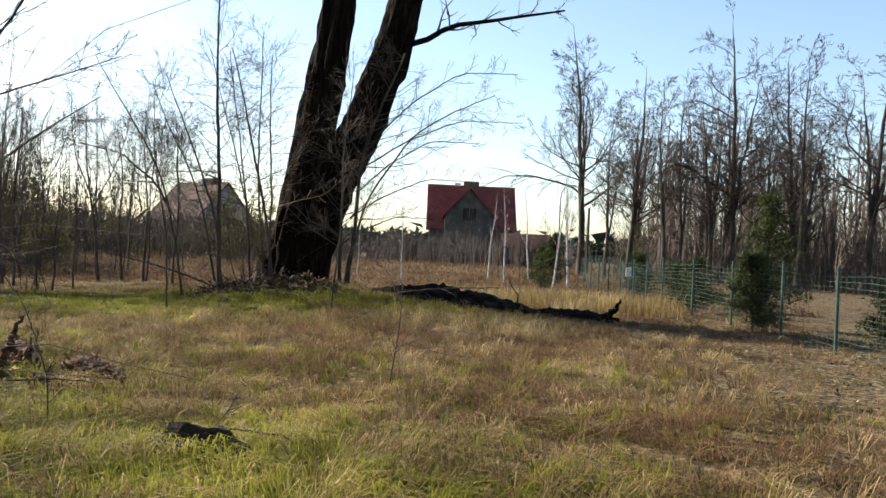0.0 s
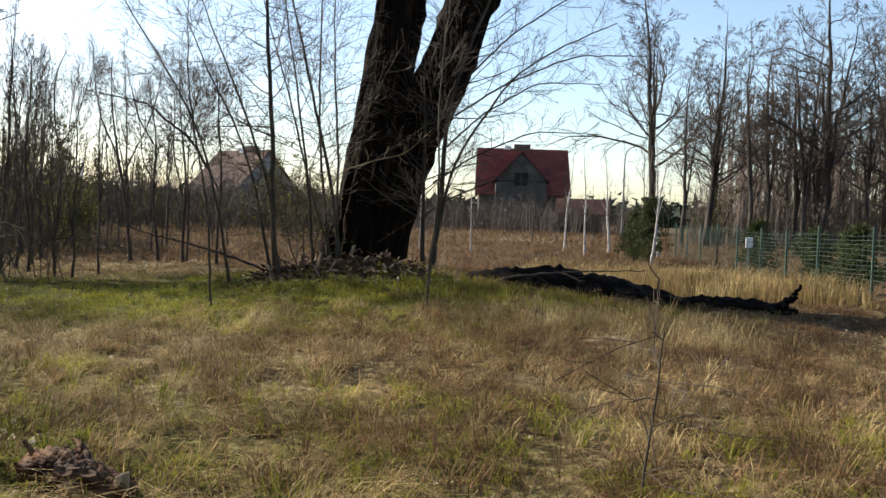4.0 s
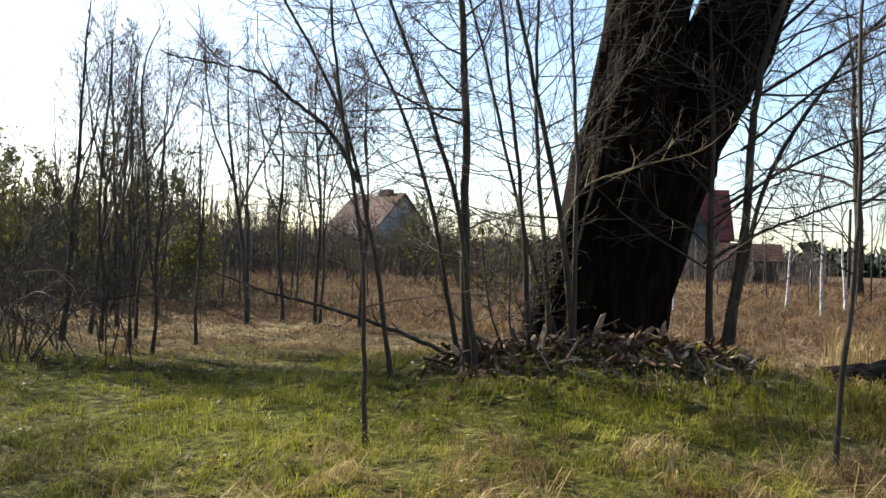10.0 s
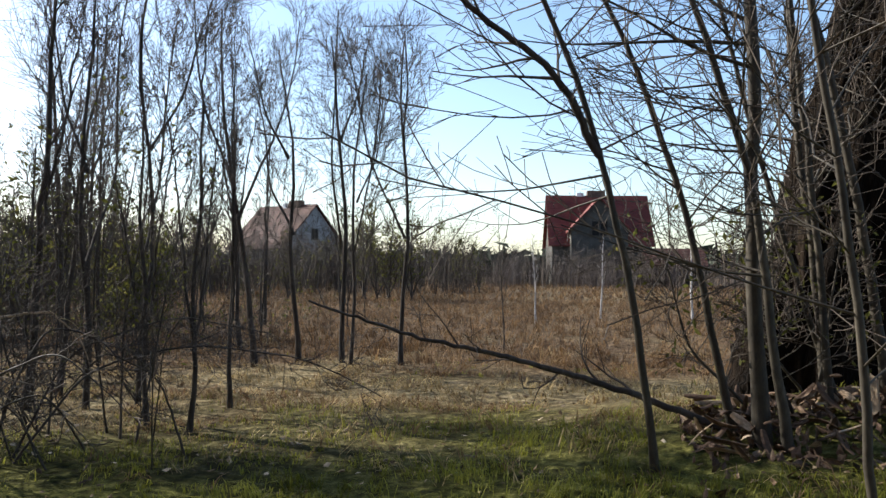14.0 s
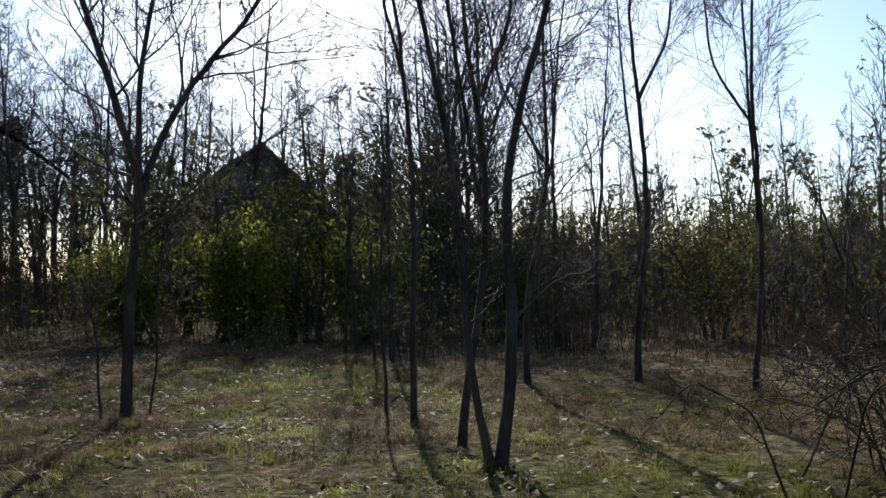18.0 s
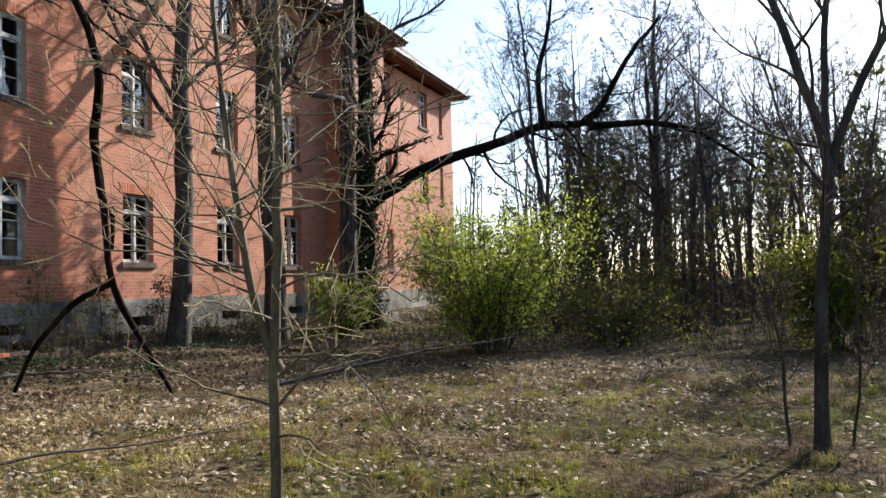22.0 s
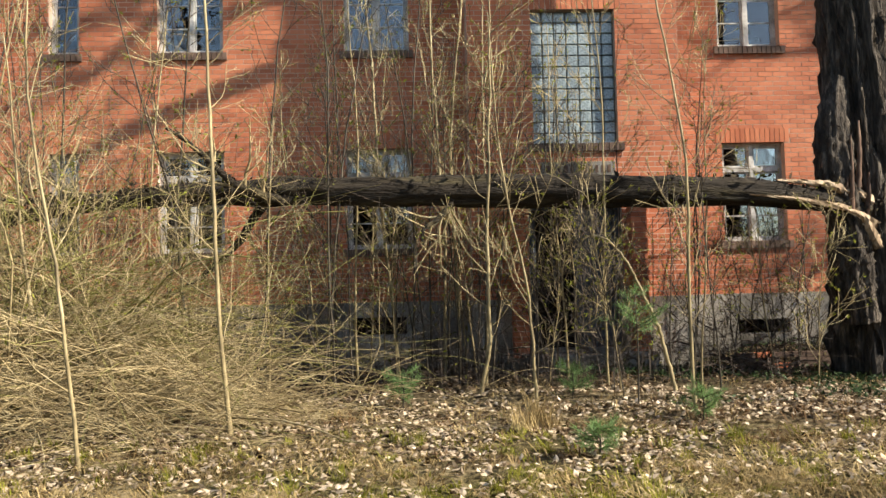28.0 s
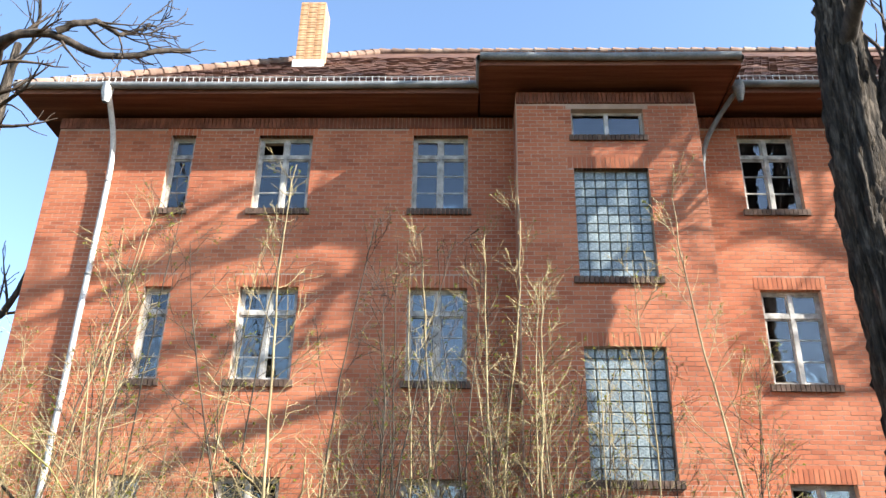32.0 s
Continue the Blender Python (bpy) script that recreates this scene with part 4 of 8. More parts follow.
# brick piers of the porch beside the door
for x in (x0 - 0.32, x1 + 0.06):
    p = thing("porch_pier", (x, RISER_Y - 0.3, 0.4), "weathered brick pier beside the entrance", "pier", "porch piers")
    for r in range(29):
        o = 0.004 * ((r * 7) % 3)
        part("brick", boxed(o, 0.26 - o, 0, 0.25, r * 0.083, r * 0.083 + 0.073), BRICK_ONE, p)
    part("core", boxed(0.012, 0.248, 0.012, 0.245, 0.0, 29 * 0.083), MORTAR, p)
p = thing("name_plate", (2.5, RISER_Y - 0.03, 3.24), "blurred grey stone name plate over the entrance", "sign")
part("plate", boxed(0, 1.2, 0, 0.028, 0, 0.24, bevel=0.004), PLINTH, p)
for i in range(11):
    part("letter", boxed(0.07 + i * 0.1, 0.07 + i * 0.1 + (0.05 if i % 3 else 0.065), -0.006, 0.0, 0.06, 0.18), SILL_BRICK, p)


def downpipe(points, r, mat, label):
    line = curve(points, 40)
    top = thing("downpipe", tuple(points[-1]), label, "downpipe")
    mesh_part("pipe", tube_mesh("pipe", [(line - np.array(points[-1]), np.full(len(line), r))], 10), mat, top)
    hop = np.array(points[0]) - np.array(points[-1])
    mesh_part("hopper", tube_mesh("hopper", [(np.array([hop + [0, 0, 0.1], hop + [0, 0, -0.1], hop + [0, 0, -0.32]]), np.array([0.13, 0.11, r]))], 10), mat, top, "funnel-shaped rain hopper")
    for z in (2.6, 5.0, 7.5, 9.6):
        c = line[np.argmin(abs(line[:, 2] - z))] - np.array(points[-1])
        mesh_part("bracket", tube_mesh("bracket", [(np.array([c + [0, 0, -0.02], c + [0, 0, 0.02]]), np.array([r + 0.012] * 2))], 10), ZINC, top)


downpipe([(-6.75, WALL_Y - OVER - 0.05, 11.3), (-6.72, WALL_Y - 0.55, 10.95), (-6.68, WALL_Y - 0.1, 10.5), (-6.68, WALL_Y - 0.1, 8), (-6.7, WALL_Y - 0.1, 4), (-6.72, WALL_Y - 0.1, 0.4)], 0.055, PIPE_WHITE, "pale downpipe with a hopper, broken at one joint")
downpipe([(5.7, WALL_Y - OVER - 0.05, 11.3), (5.5, WALL_Y - 0.5, 11.0), (5.0, WALL_Y - 0.1, 10.45), (4.98, WALL_Y - 0.1, 8), (4.98, WALL_Y - 0.1, 4), (4.98, WALL_Y - 0.1, 0.4)], 0.05, ZINC, "grey zinc downpipe in the corner of the stair tower")


# ---- the leaning old tree and what grows round it ----
def deep_bark(root_pts, radii, seed, sides=20, ridges=0.10, rings=46, kink=0.0):
    """A thick trunk with furrowed bark: a tube whose surface is pushed in and out along its length."""
    line = curve(root_pts, rings)
    s = np.linspace(0, 1, len(line))
    if kink:
        jog = np.cumsum(np.random.RandomState(seed + 50).randn(rings // 4 + 2, 3), axis=0)
        jog = np.stack([np.interp(s * (rings // 4), np.arange(len(jog)), jog[:, c] - np.linspace(jog[0, c], jog[-1, c], len(jog))) for c in range(3)], 1)
        line = line + kink * jog
    rad = np.interp(s, np.linspace(0, 1, len(radii)), radii)
    v, f = tubes([(line, rad)], sides * 2, 0, seed)
    v = v.reshape(len(line), sides * 2, 3)
    mid = line[:, None]
    rng = np.random.RandomState(seed)
    ph = rng.uniform(0, 6.28, (4,))
    k = np.arange(sides * 2)[None] * np.pi / sides
    z = np.arange(len(line))[:, None]
    amp = 1 + ridges * (0.5 * np.sin(9 * k + 0.25 * z + ph[0]) + 0.4 * np.sin(5 * k - 0.17 * z + ph[1]) + 0.35 * np.sin(14 * k + 0.4 * np.sin(z * 0.5) + ph[2])) \
        + ridges * 0.5 * rng.randn(len(line), sides * 2)
    v = mid + (v - mid) * amp[..., None]
    me = mesh_of("trunk", v.reshape(-1, 3), f)
    me.polygons.foreach_set("use_smooth", np.ones(len(f), bool))
    return me, line, rad


def limb_set(rng, line, rad, spec, up=0.08, wild=0.35):
    """Main limbs on a trunk: spec is (place along, way, length, radius)."""
    out = []
    for s, way, L, r in spec:
        p = line[int(s * (len(line) - 1))]
        pts = shoot(rng, p, way, L, 9, 0, wild, up)
        out.append((pts, np.linspace(r, r * 0.25, len(pts))))
    return out


def grown(root, rng, limbs, twigs, twig_len, fine, fine_len, bark, twig, least=0.004, droop=0.0):
    tw, fi = [], []
    for p, r in limbs:
        tw += branches_on(rng, p, r, twigs, 0.2, twig_len, 0.75, 5, droop, 0.35, 0.1, 0.5, least)
    for p, r in tw:
        fi += branches_on(rng, p, r, fine, 0.15, fine_len, 0.7, 3, droop, 0.35, 0.1, 0.6, least * 0.8)
    mesh_part("crown", tube_mesh("crown", limbs, 6), bark, root)
    mesh_part("twig_mass", tube_mesh("twig_mass", tw + fi, 3), twig, root)["kind"] = "stuff"
    return tw


rng = np.random.RandomState(21)
foot = np.array((-5.5, -8.6, 0.3))
old = thing("old_tree", tuple(foot), "huge leaning two-stemmed old tree, furrowed bark darkened to black as if backlit", "tree")
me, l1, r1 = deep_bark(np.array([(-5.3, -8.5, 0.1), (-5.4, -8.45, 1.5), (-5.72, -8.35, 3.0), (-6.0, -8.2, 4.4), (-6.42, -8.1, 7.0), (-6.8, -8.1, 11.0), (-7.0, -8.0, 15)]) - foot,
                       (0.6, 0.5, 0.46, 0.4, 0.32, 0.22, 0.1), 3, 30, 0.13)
mesh_part("trunk", me, BARK_BACKLIT, old)
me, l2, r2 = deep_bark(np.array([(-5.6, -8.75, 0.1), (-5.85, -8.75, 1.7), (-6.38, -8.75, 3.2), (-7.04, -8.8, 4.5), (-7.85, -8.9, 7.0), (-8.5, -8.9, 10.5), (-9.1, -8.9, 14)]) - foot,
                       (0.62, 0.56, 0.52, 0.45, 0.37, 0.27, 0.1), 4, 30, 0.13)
mesh_part("stem", me, BARK_BACKLIT, old)
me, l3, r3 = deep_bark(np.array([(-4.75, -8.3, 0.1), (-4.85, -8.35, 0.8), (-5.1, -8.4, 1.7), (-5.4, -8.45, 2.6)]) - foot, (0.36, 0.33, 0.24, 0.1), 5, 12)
mesh_part("root_flare", me, BARK_BACKLIT, old)
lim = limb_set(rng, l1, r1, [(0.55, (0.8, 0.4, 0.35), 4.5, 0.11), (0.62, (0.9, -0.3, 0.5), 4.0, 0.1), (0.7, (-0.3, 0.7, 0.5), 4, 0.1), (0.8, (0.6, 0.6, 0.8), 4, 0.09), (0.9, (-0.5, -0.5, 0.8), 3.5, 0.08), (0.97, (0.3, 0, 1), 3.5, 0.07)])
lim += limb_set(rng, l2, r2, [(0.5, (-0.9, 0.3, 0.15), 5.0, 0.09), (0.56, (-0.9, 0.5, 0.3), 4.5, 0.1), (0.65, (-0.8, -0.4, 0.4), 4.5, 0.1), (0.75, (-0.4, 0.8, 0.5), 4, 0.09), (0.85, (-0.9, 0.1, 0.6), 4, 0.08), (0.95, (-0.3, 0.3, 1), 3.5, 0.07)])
grown(old, rng, lim, 9, 1.6, 4, 0.6, BARK_BACKLIT, TWIG_BROWN)

SAP = dict(bark=BARK_YOUNG, twig=TWIG_BROWN, sides=7, limbs=24, limb_len=2.2, twigs=8, twig_len=0.85, first=0.2, spread=1.15, fine=2, fine_len=0.3, bend=0.007, limb_rad=0.36, wild=0.26, up=0.03, group="saplings round the old tree")


def sapling(points, r, seed, label="slender bare sapling with grey-brown bark", category="sapling", **kw):
    pts = [np.array(p, float) for p in points]
    pts[0][2] = float(ground_z(pts[0][0], pts[0][1])) - 0.02
    return plant("sapling", label, category, [([tuple(p) for p in pts], r * 0.7, max(0.005, r * 0.2))], seed, **{**SAP, **kw})


sapling([(-3.72, -5.75, 0), (-3.5, -5.6, 1.58), (-3.2, -5.5, 2.87), (-2.74, -5.4, 3.8), (-1.7, -5.0, 5.6)], 0.042, 31, first=0.3)
sapling([(-4.5, -3.5, 0), (-4.4, -3.5, 1.3), (-4.25, -3.45, 2.4), (-4.15, -3.4, 3.4), (-4.1, -3.4, 4.8)], 0.03, 32)
sapling([(-7.88, -3.85, 0), (-7.96, -3.9, 1.76), (-7.97, -3.95, 2.9), (-8.02, -4.0, 3.7), (-8.1, -4.0, 5.2)], 0.032, 33, limb_len=0.7)
sapling([(-4.45, -6.15, 0), (-4.35, -6.1, 2.3), (-4.25, -6.05, 4.2), (-4.2, -6.0, 7.4)], 0.085, 34, first=0.35, limb_len=1.6)
sapling([(-4.6, -6.0, 0), (-4.35, -5.9, 2.0), (-3.85, -5.75, 3.6), (-3.1, -5.6, 5.4)], 0.05, 35, limb_len=1.4)
sapling([(-4.3, -6.35, 0), (-4.0, -6.3, 1.6), (-3.5, -6.2, 3.2), (-2.6, -6.0, 5.2)], 0.045, 36, limb_len=1.4)
sapling([(-5.45, -6.9, 0), (-5.24, -6.9, 2.4), (-4.76, -6.84, 4.1), (-4.2, -6.75, 6.2)], 0.06, 37, first=0.25)
sapling([(-5.55, -6.45, 0), (-5.5, -6.5, 1.9), (-5.42, -6.5, 3.8), (-5.4, -6.5, 6.0)], 0.042, 38, first=0.3)
sapling([(-5.1, -7.3, 0), (-4.88, -7.25, 2.4), (-4.84, -7.26, 4.7), (-4.8, -7.2, 6.6)], 0.048, 39)
sapling([(-5.2, -7.35, 0), (-4.46, -7.16, 2.8), (-4.0, -7.08, 4.6), (-3.6, -7, 6.2)], 0.04, 40)
sapling([(-5.0, -6.7, 0), (-4.85, -6.6, 2.0), (-4.7, -6.5, 4.0), (-4.3, -6.4, 6.0)], 0.045, 41)
sapling([(-6.9, -7.9, 0), (-6.82, -7.9, 2.2), (-6.85, -7.95, 3.4), (-6.8, -8.0, 4.6)], 0.07, 42)
sapling([(-7.05, -7.85, 0), (-7.25, -7.85, 2.2), (-7.3, -7.87, 3.3), (-7.6, -7.9, 4.6), (-8.3, -8.0, 6.4)], 0.09, 43, limb_len=2.4, twig_len=0.8, first=0.4)
sapling([(-7.1, -7.8, 0), (-7.4, -7.9, 2.6), (-8.45, -8.1, 4.2), (-9.4, -8.3, 4.9), (-10.6, -8.5, 5.5)], 0.05, 44, limb_len=1.6, spread=1.1)
for k, (a, b) in enumerate(((-4.9, -6.9), (-4.7, -7.1), (-4.75, -6.6), (-5.0, -7.5), (-4.5, -6.8))):
    sapling([(a, b, 0), (a + 0.15 * k - 0.1, b + 0.1, 0.9), (a + 0.25 * k - 0.2, b + 0.1, 1.9)], 0.02, 50 + k, limbs=14, limb_len=0.6, twigs=6, twig_len=0.35, leaves=90, leaf=LEAF_OLIVE, leaf_size=0.035,
            label="small shrub with olive buds at the old tree's foot", category="shrub")


def bough(points, r, seed, name="fallen_branch", label="bare bough lying on the grass", twigs=10, twig_len=0.7, fine=3, mat=None, tw=None, group=""):
    pts = np.array(points, float)
    root = thing(name, tuple(pts[0]), label, "branch", group)
    rng = np.random.RandomState(seed)
    line = curve(pts - pts[0], 8 * len(pts))
    line[1:] += rng.randn(len(line) - 1, 3) * r * 0.25
    rad = np.linspace(r, r * 0.3, len(line))
    mesh_part("stem", tube_mesh("stem", [(line, rad)], 8, 0.06, seed), mat or BARK_GREY, root)
    t1 = branches_on(rng, line, rad, twigs, 0.15, twig_len, 0.8, 5, 0, 0.35, 0.06, 0.45, 0.004)
    t2 = [b for p, q in t1 for b in branches_on(rng, p, q, fine, 0.2, twig_len * 0.45, 0.7, 4, 0, 0.3, 0.06, 0.6, 0.003)]
    if t1:
        mesh_part("twig_mass", tube_mesh("twig_mass", t1 + t2, 4), tw or TWIG_BROWN, root)["kind"] = "stuff"
    return root


bough([(-4.2, -6.4, 0.35), (-3.5, -6.3, 0.62), (-2.7, -6.1, 0.85), (-2.0, -5.9, 1.0), (-1.2, -5.8, 1.25)], 0.03, 61, label="low bough growing sideways from the old tree's foot")
bough([(-5.42, -6.3, 1.9), (-5.64, -6.3, 2.3), (-6.19, -6.4, 2.5), (-6.8, -6.5, 2.65), (-7.3, -6.5, 3.1)], 0.013, 62, "side_branch", "pale curved side branch across the old trunk", 8, 0.4, 2, BARK_PALE, TWIG_PALE)
bough([(-8.3, -6.4, 0.32), (-9.0, -6.3, 0.5), (-9.9, -6.2, 0.62), (-11.2, -6.0, 0.7)], 0.025, 63, twigs=3)
bough([(-3.35, -5.55, 2.25), (-3.1, -5.4, 2.75), (-2.3, -5.2, 3.4), (-1.2, -5.0, 3.6)], 0.03, 64, "side_branch", "long bare side branch of a sapling", 14, 0.9, 4)

# long level side branches of the old tree's second stem
for k, (z, y, dx, dz) in enumerate(((1.5, -8.2, -2.6, 0.9), (2.2, -8.3, -3.4, 1.2), (2.9, -8.3, -3.2, 1.5), (3.6, -8.4, -4.0, 1.3), (4.4, -8.5, -3.6, 1.8))):
    x = -6.35 - 0.28 * z
    bough([(x, y, z), (x + dx * 0.25, y + 0.2, z + dz * 0.45), (x + dx * 0.6, y + 0.5, z + dz * 0.85), (x + dx, y + 0.8, z + dz * 0.8)], 0.022, 680 + k, "side_branch", "long thin level branch of the old tree", 16, 1.0, 4, BARK_GREY, TWIG_BROWN, "level branches")


def fallen_log(points, radii, seed, name, label, mat, category="log", kink=0.0, rings=46):
    pts = np.array(points, float)
    root = thing(name, tuple(pts[0]), label, category)
    me, line, rad = deep_bark(pts - pts[0], radii, seed, 12, 0.16, rings, kink)
    mesh_part("trunk", me, mat, root)
    return root, line, rad


CHAR = mottled("charred_wood", (0.004, 0.003, 0.0025), (0.011, 0.009, 0.007), (0.05, 0.041, 0.033), 5, 30, 0.8, 1.0, 0.04, (0.3, 1, 1))
for m in (CHAR, BARK_BACKLIT):
    m.node_tree.nodes["Principled BSDF"].inputs["Specular IOR Level"].default_value = 0.06
log, ll, lr = fallen_log([(-8.0, -6.7, 0.35), (-9.0, -6.75, 0.25), (-9.95, -6.8, 0.19), (-10.8, -6.8, 0.12), (-12.0, -6.75, 0.03)], (0.15, 0.32, 0.4, 0.4, 0.3, 0.14), 8, "charred_log", "long black charred tree trunk lying in the grass", CHAR)
log2, _, _ = fallen_log([(-11.6, -6.95, 0.04), (-12.5, -6.8, 0.05), (-13.3, -6.65, 0.04), (-13.8, -6.6, 0.02)], (0.12, 0.2, 0.2, 0.1), 9, "charred_log", "shorter black log end with a jagged stub", CHAR)
bough([(-13.45, -6.6, 0.1), (-13.7, -6.55, 0.34), (-13.8, -6.5, 0.5)], 0.09, 66, "stub", "jagged black stub on the log", 0, mat=CHAR)
bough([(-11.4, -6.9, 0.1), (-11.5, -6.85, 0.5), (-11.3, -6.85, 0.75), (-11.25, -6.8, 0.98)], 0.022, 67, "stick", "crooked thin stick standing beside the log", 1, 0.2, 0)


def chip_pile():
    """Torn bark and wood heaped round the old tree's foot; the largest pieces are parts."""
    rng = np.random.RandomState(71)
    root = thing("bark_heap", on_ground(-5.6, -6.6), "heap of torn bark and split wood at the old tree's foot", "debris")
    for k in range(240):
        a = rng.uniform(-1.75, 1.6)
        x, y = a, rng.normal(0.18, 0.42) + 0.08 * a
        L, w = rng.uniform(0.08, 0.32), rng.uniform(0.03, 0.085)
        n = 5
        t = np.linspace(-0.5, 0.5, n)
        bend = rng.uniform(-0.5, 0.5)
        line = np.stack([t * L, np.zeros(n), bend * L * (t ** 2)], 1)
        sec = np.array([(-0.5, 0.0), (-0.2, 0.32), (0.25, 0.3), (0.5, 0.0), (0.1, -0.16)])
        wd = w * (1 - 0.55 * (2 * abs(t)) ** 2 * rng.uniform(0.3, 1))
        v = np.concatenate([np.stack([np.full(5, line[i, 0]), sec[:, 0] * wd[i], line[i, 2] + sec[:, 1] * wd[i] * 0.6], 1) for i in range(n)])
        idx = np.arange(n * 5).reshape(n, 5)
        f = np.stack([idx[:-1], np.roll(idx, -1, 1)[:-1], np.roll(idx, -1, 1)[1:], idx[1:]], -1).reshape(-1, 4)
        ob = mesh_part("bark_piece", mesh_of("bark_piece", v, f), CHIP if k % 5 else WOOD_SPLIT, root)
        h = 0.12 + 0.27 * rng.rand() * math.exp(-(x / 1.4) ** 2 - ((y - 0.15) / 0.45) ** 2)
        gx, gy = -5.6 + x, -6.6 + y
        ob.matrix_basis = pose(x, y, float(ground_z(gx, gy) - ground_z(-5.6, -6.6)) + h * rng.uniform(0.2, 1), rng.uniform(-40, 40), rng.uniform(-50, 25), rng.uniform(0, 360))
    at = np.stack([rng.uniform(-1.9, 1.7, 1300), rng.normal(0.05, 0.5, 1300)], 1)
    z = ground_z(at[:, 0] - 5.6, at[:, 1] - 6.6) - float(ground_z(-5.6, -6.6)) + 0.02 + 0.17 * rng.rand(1300) * np.exp(-(at[:, 0] / 1.2) ** 2 - (at[:, 1] / 0.45) ** 2)
    me = leaves_at(rng, np.column_stack([at, z]), 0.055)
    ob = mesh_part("splinter_litter", me, CHIP, root)
    ob["kind"] = "stuff"


chip_pile()
for k, (x, y, tilt, turn, L, w) in enumerate(((-5.72, -6.62, -62, 20, 0.36, 0.09), (-5.2, -6.35, -70, 140, 0.3, 0.1), (-5.35, -6.3, -75, 80, 0.26, 0.08), (-6.4, -6.75, -60, 60, 0.28, 0.07))):
    bm = bmesh.new()
    v = [bm.verts.new(p) for p in ((-w / 2, -0.015, 0), (w / 2, -0.015, 0), (w / 2, 0.02, 0), (-w / 2, 0.02, 0), (-w / 6, -0.01, L), (w / 3, -0.01, L * 0.86), (w / 3, 0.012, L * 0.84), (-w / 6, 0.012, L * 0.97))]
    for q in ((0, 3, 2, 1), (4, 5, 6, 7), (0, 1, 5, 4), (1, 2, 6, 5), (2, 3, 7, 6), (3, 0, 4, 7)):
        bm.faces.new([v[i] for i in q])
    sp = thing("wood_splinter", on_ground(x, y), "pale split slab of wood standing in the bark heap", "wood", "standing splinters")
    ob = part("slab", bm, WOOD_SPLIT, sp)
    ob.matrix_basis = pose(0, 0, 0.08, tilt + 62 - 10 * k, 12 * k - 20, turn)

# a pale plank-like rotten log, and root stumps at the start
pl, _, _ = fallen_log([(-10.35, -1.45, 0.07), (-10.7, -1.5, 0.1), (-11.1, -1.55, 0.06)], (0.05, 0.085, 0.07, 0.03), 14, "rotten_log", "short bleached log lying in dry grass", WOOD_SPLIT)
pl, _, _ = fallen_log([(-10.5, -1.2, 0.04), (-10.9, -1.28, 0.05), (-11.3, -1.3, 0.03)], (0.04, 0.06, 0.05, 0.02), 15, "rotten_log", "thin bleached log lying in dry grass", WOOD_SPLIT)


STUMP_WOOD = mottled("stump_wood", (0.02, 0.011, 0.006), (0.085, 0.042, 0.02), (0.24, 0.13, 0.065), 8, 40, 0.9, 1.0, 0.03, (0.3, 1, 1))


def root_stump(x, y, turn, size, seed, label):
    rng = np.random.RandomState(seed)
    g = on_ground(x, y)
    top = thing("root_stump", g, label, "stump", "torn-up stumps")
    me, line, rad = deep_bark(np.array([(-0.5, 0, 0.1), (-0.25, 0.02, 0.17), (0.1, 0.0, 0.15), (0.4, 0.03, 0.1)]) * size, np.array([0.13, 0.16, 0.12, 0.07]) * size, seed, 10, 0.18)
    ob = mesh_part("stump", me, STUMP_WOOD, top)
    ob.rotation_euler = (0, 0, radians(turn))
    bm = bmesh.new()
    bmesh.ops.create_icosphere(bm, subdivisions=4, radius=1.0)
    for v in bm.verts:
        q = 1 + 0.4 * noise.noise(v.co * 1.9 + Vector((seed, 0, 0))) + 0.25 * noise.noise(v.co * 5 + Vector((0, seed, 0))) + 0.1 * noise.noise(v.co * 13)
        v.co = Vector((v.co.x * 0.42, v.co.y * 0.26, max(v.co.z, -0.3) * 0.26)) * size * q
    part("root_plate", bm, STUMP_WOOD, top).rotation_euler = (0, 0, radians(turn))
    for k in range(9):
        s = line[rng.randint(5, 40)]
        pts = shoot(rng, s, (rng.uniform(-1, 1), rng.uniform(-1, 1), rng.uniform(-0.2, 0.45)), rng.uniform(0.2, 0.5) * size, 6, 0, 0.5, 0.0)
        ob = mesh_part("root", tube_mesh("root", [(pts, np.linspace(0.05, 0.014, len(pts)) * size)], 6, 0.1, seed + k), STUMP_WOOD, top)
        ob.rotation_euler = (0, 0, radians(turn))
    part("cut_face", box(bmesh.new(), -0.02, 0.0, -0.07 * size, 0.07 * size, 0.08 * size, 0.22 * size, bevel=0.008), WOOD_SPLIT, top).matrix_basis = pose(0.42 * size * math.cos(radians(turn)), 0.42 * size * math.sin(radians(turn)), 0, 0, 0, turn)


root_stump(-6.25, 4.7, 175, 1.15, 81, "wide torn-up root plate with dark reddish wood in the grass")
root_stump(-6.7, 4.05, 150, 0.7, 82, "dark torn-up root stump behind the others")
root_stump(-7.8, 4.45, 172, 0.72, 83, "dark root stump with a pale sawn face")
root_stump(-7.75, 5.1, 200, 0.4, 85, "small dark root stump in the grass")
bough([(-7.2, 5.24, 0.02), (-7.3, 5.24, 0.25), (-7.42, 5.24, 0.45), (-7.47, 5.24, 0.66)], 0.055, 84, "stub", "crooked root standing up by the stumps", 3, 0.16, 0, STUMP_WOOD)
bough([(-6.9, 5.98, 0.02), (-6.75, 5.98, 0.22), (-6.6, 5.98, 0.42)], 0.065, 88, "stub", "short sawn stub slanting out of the grass", 0, mat=BARK_MOSS)
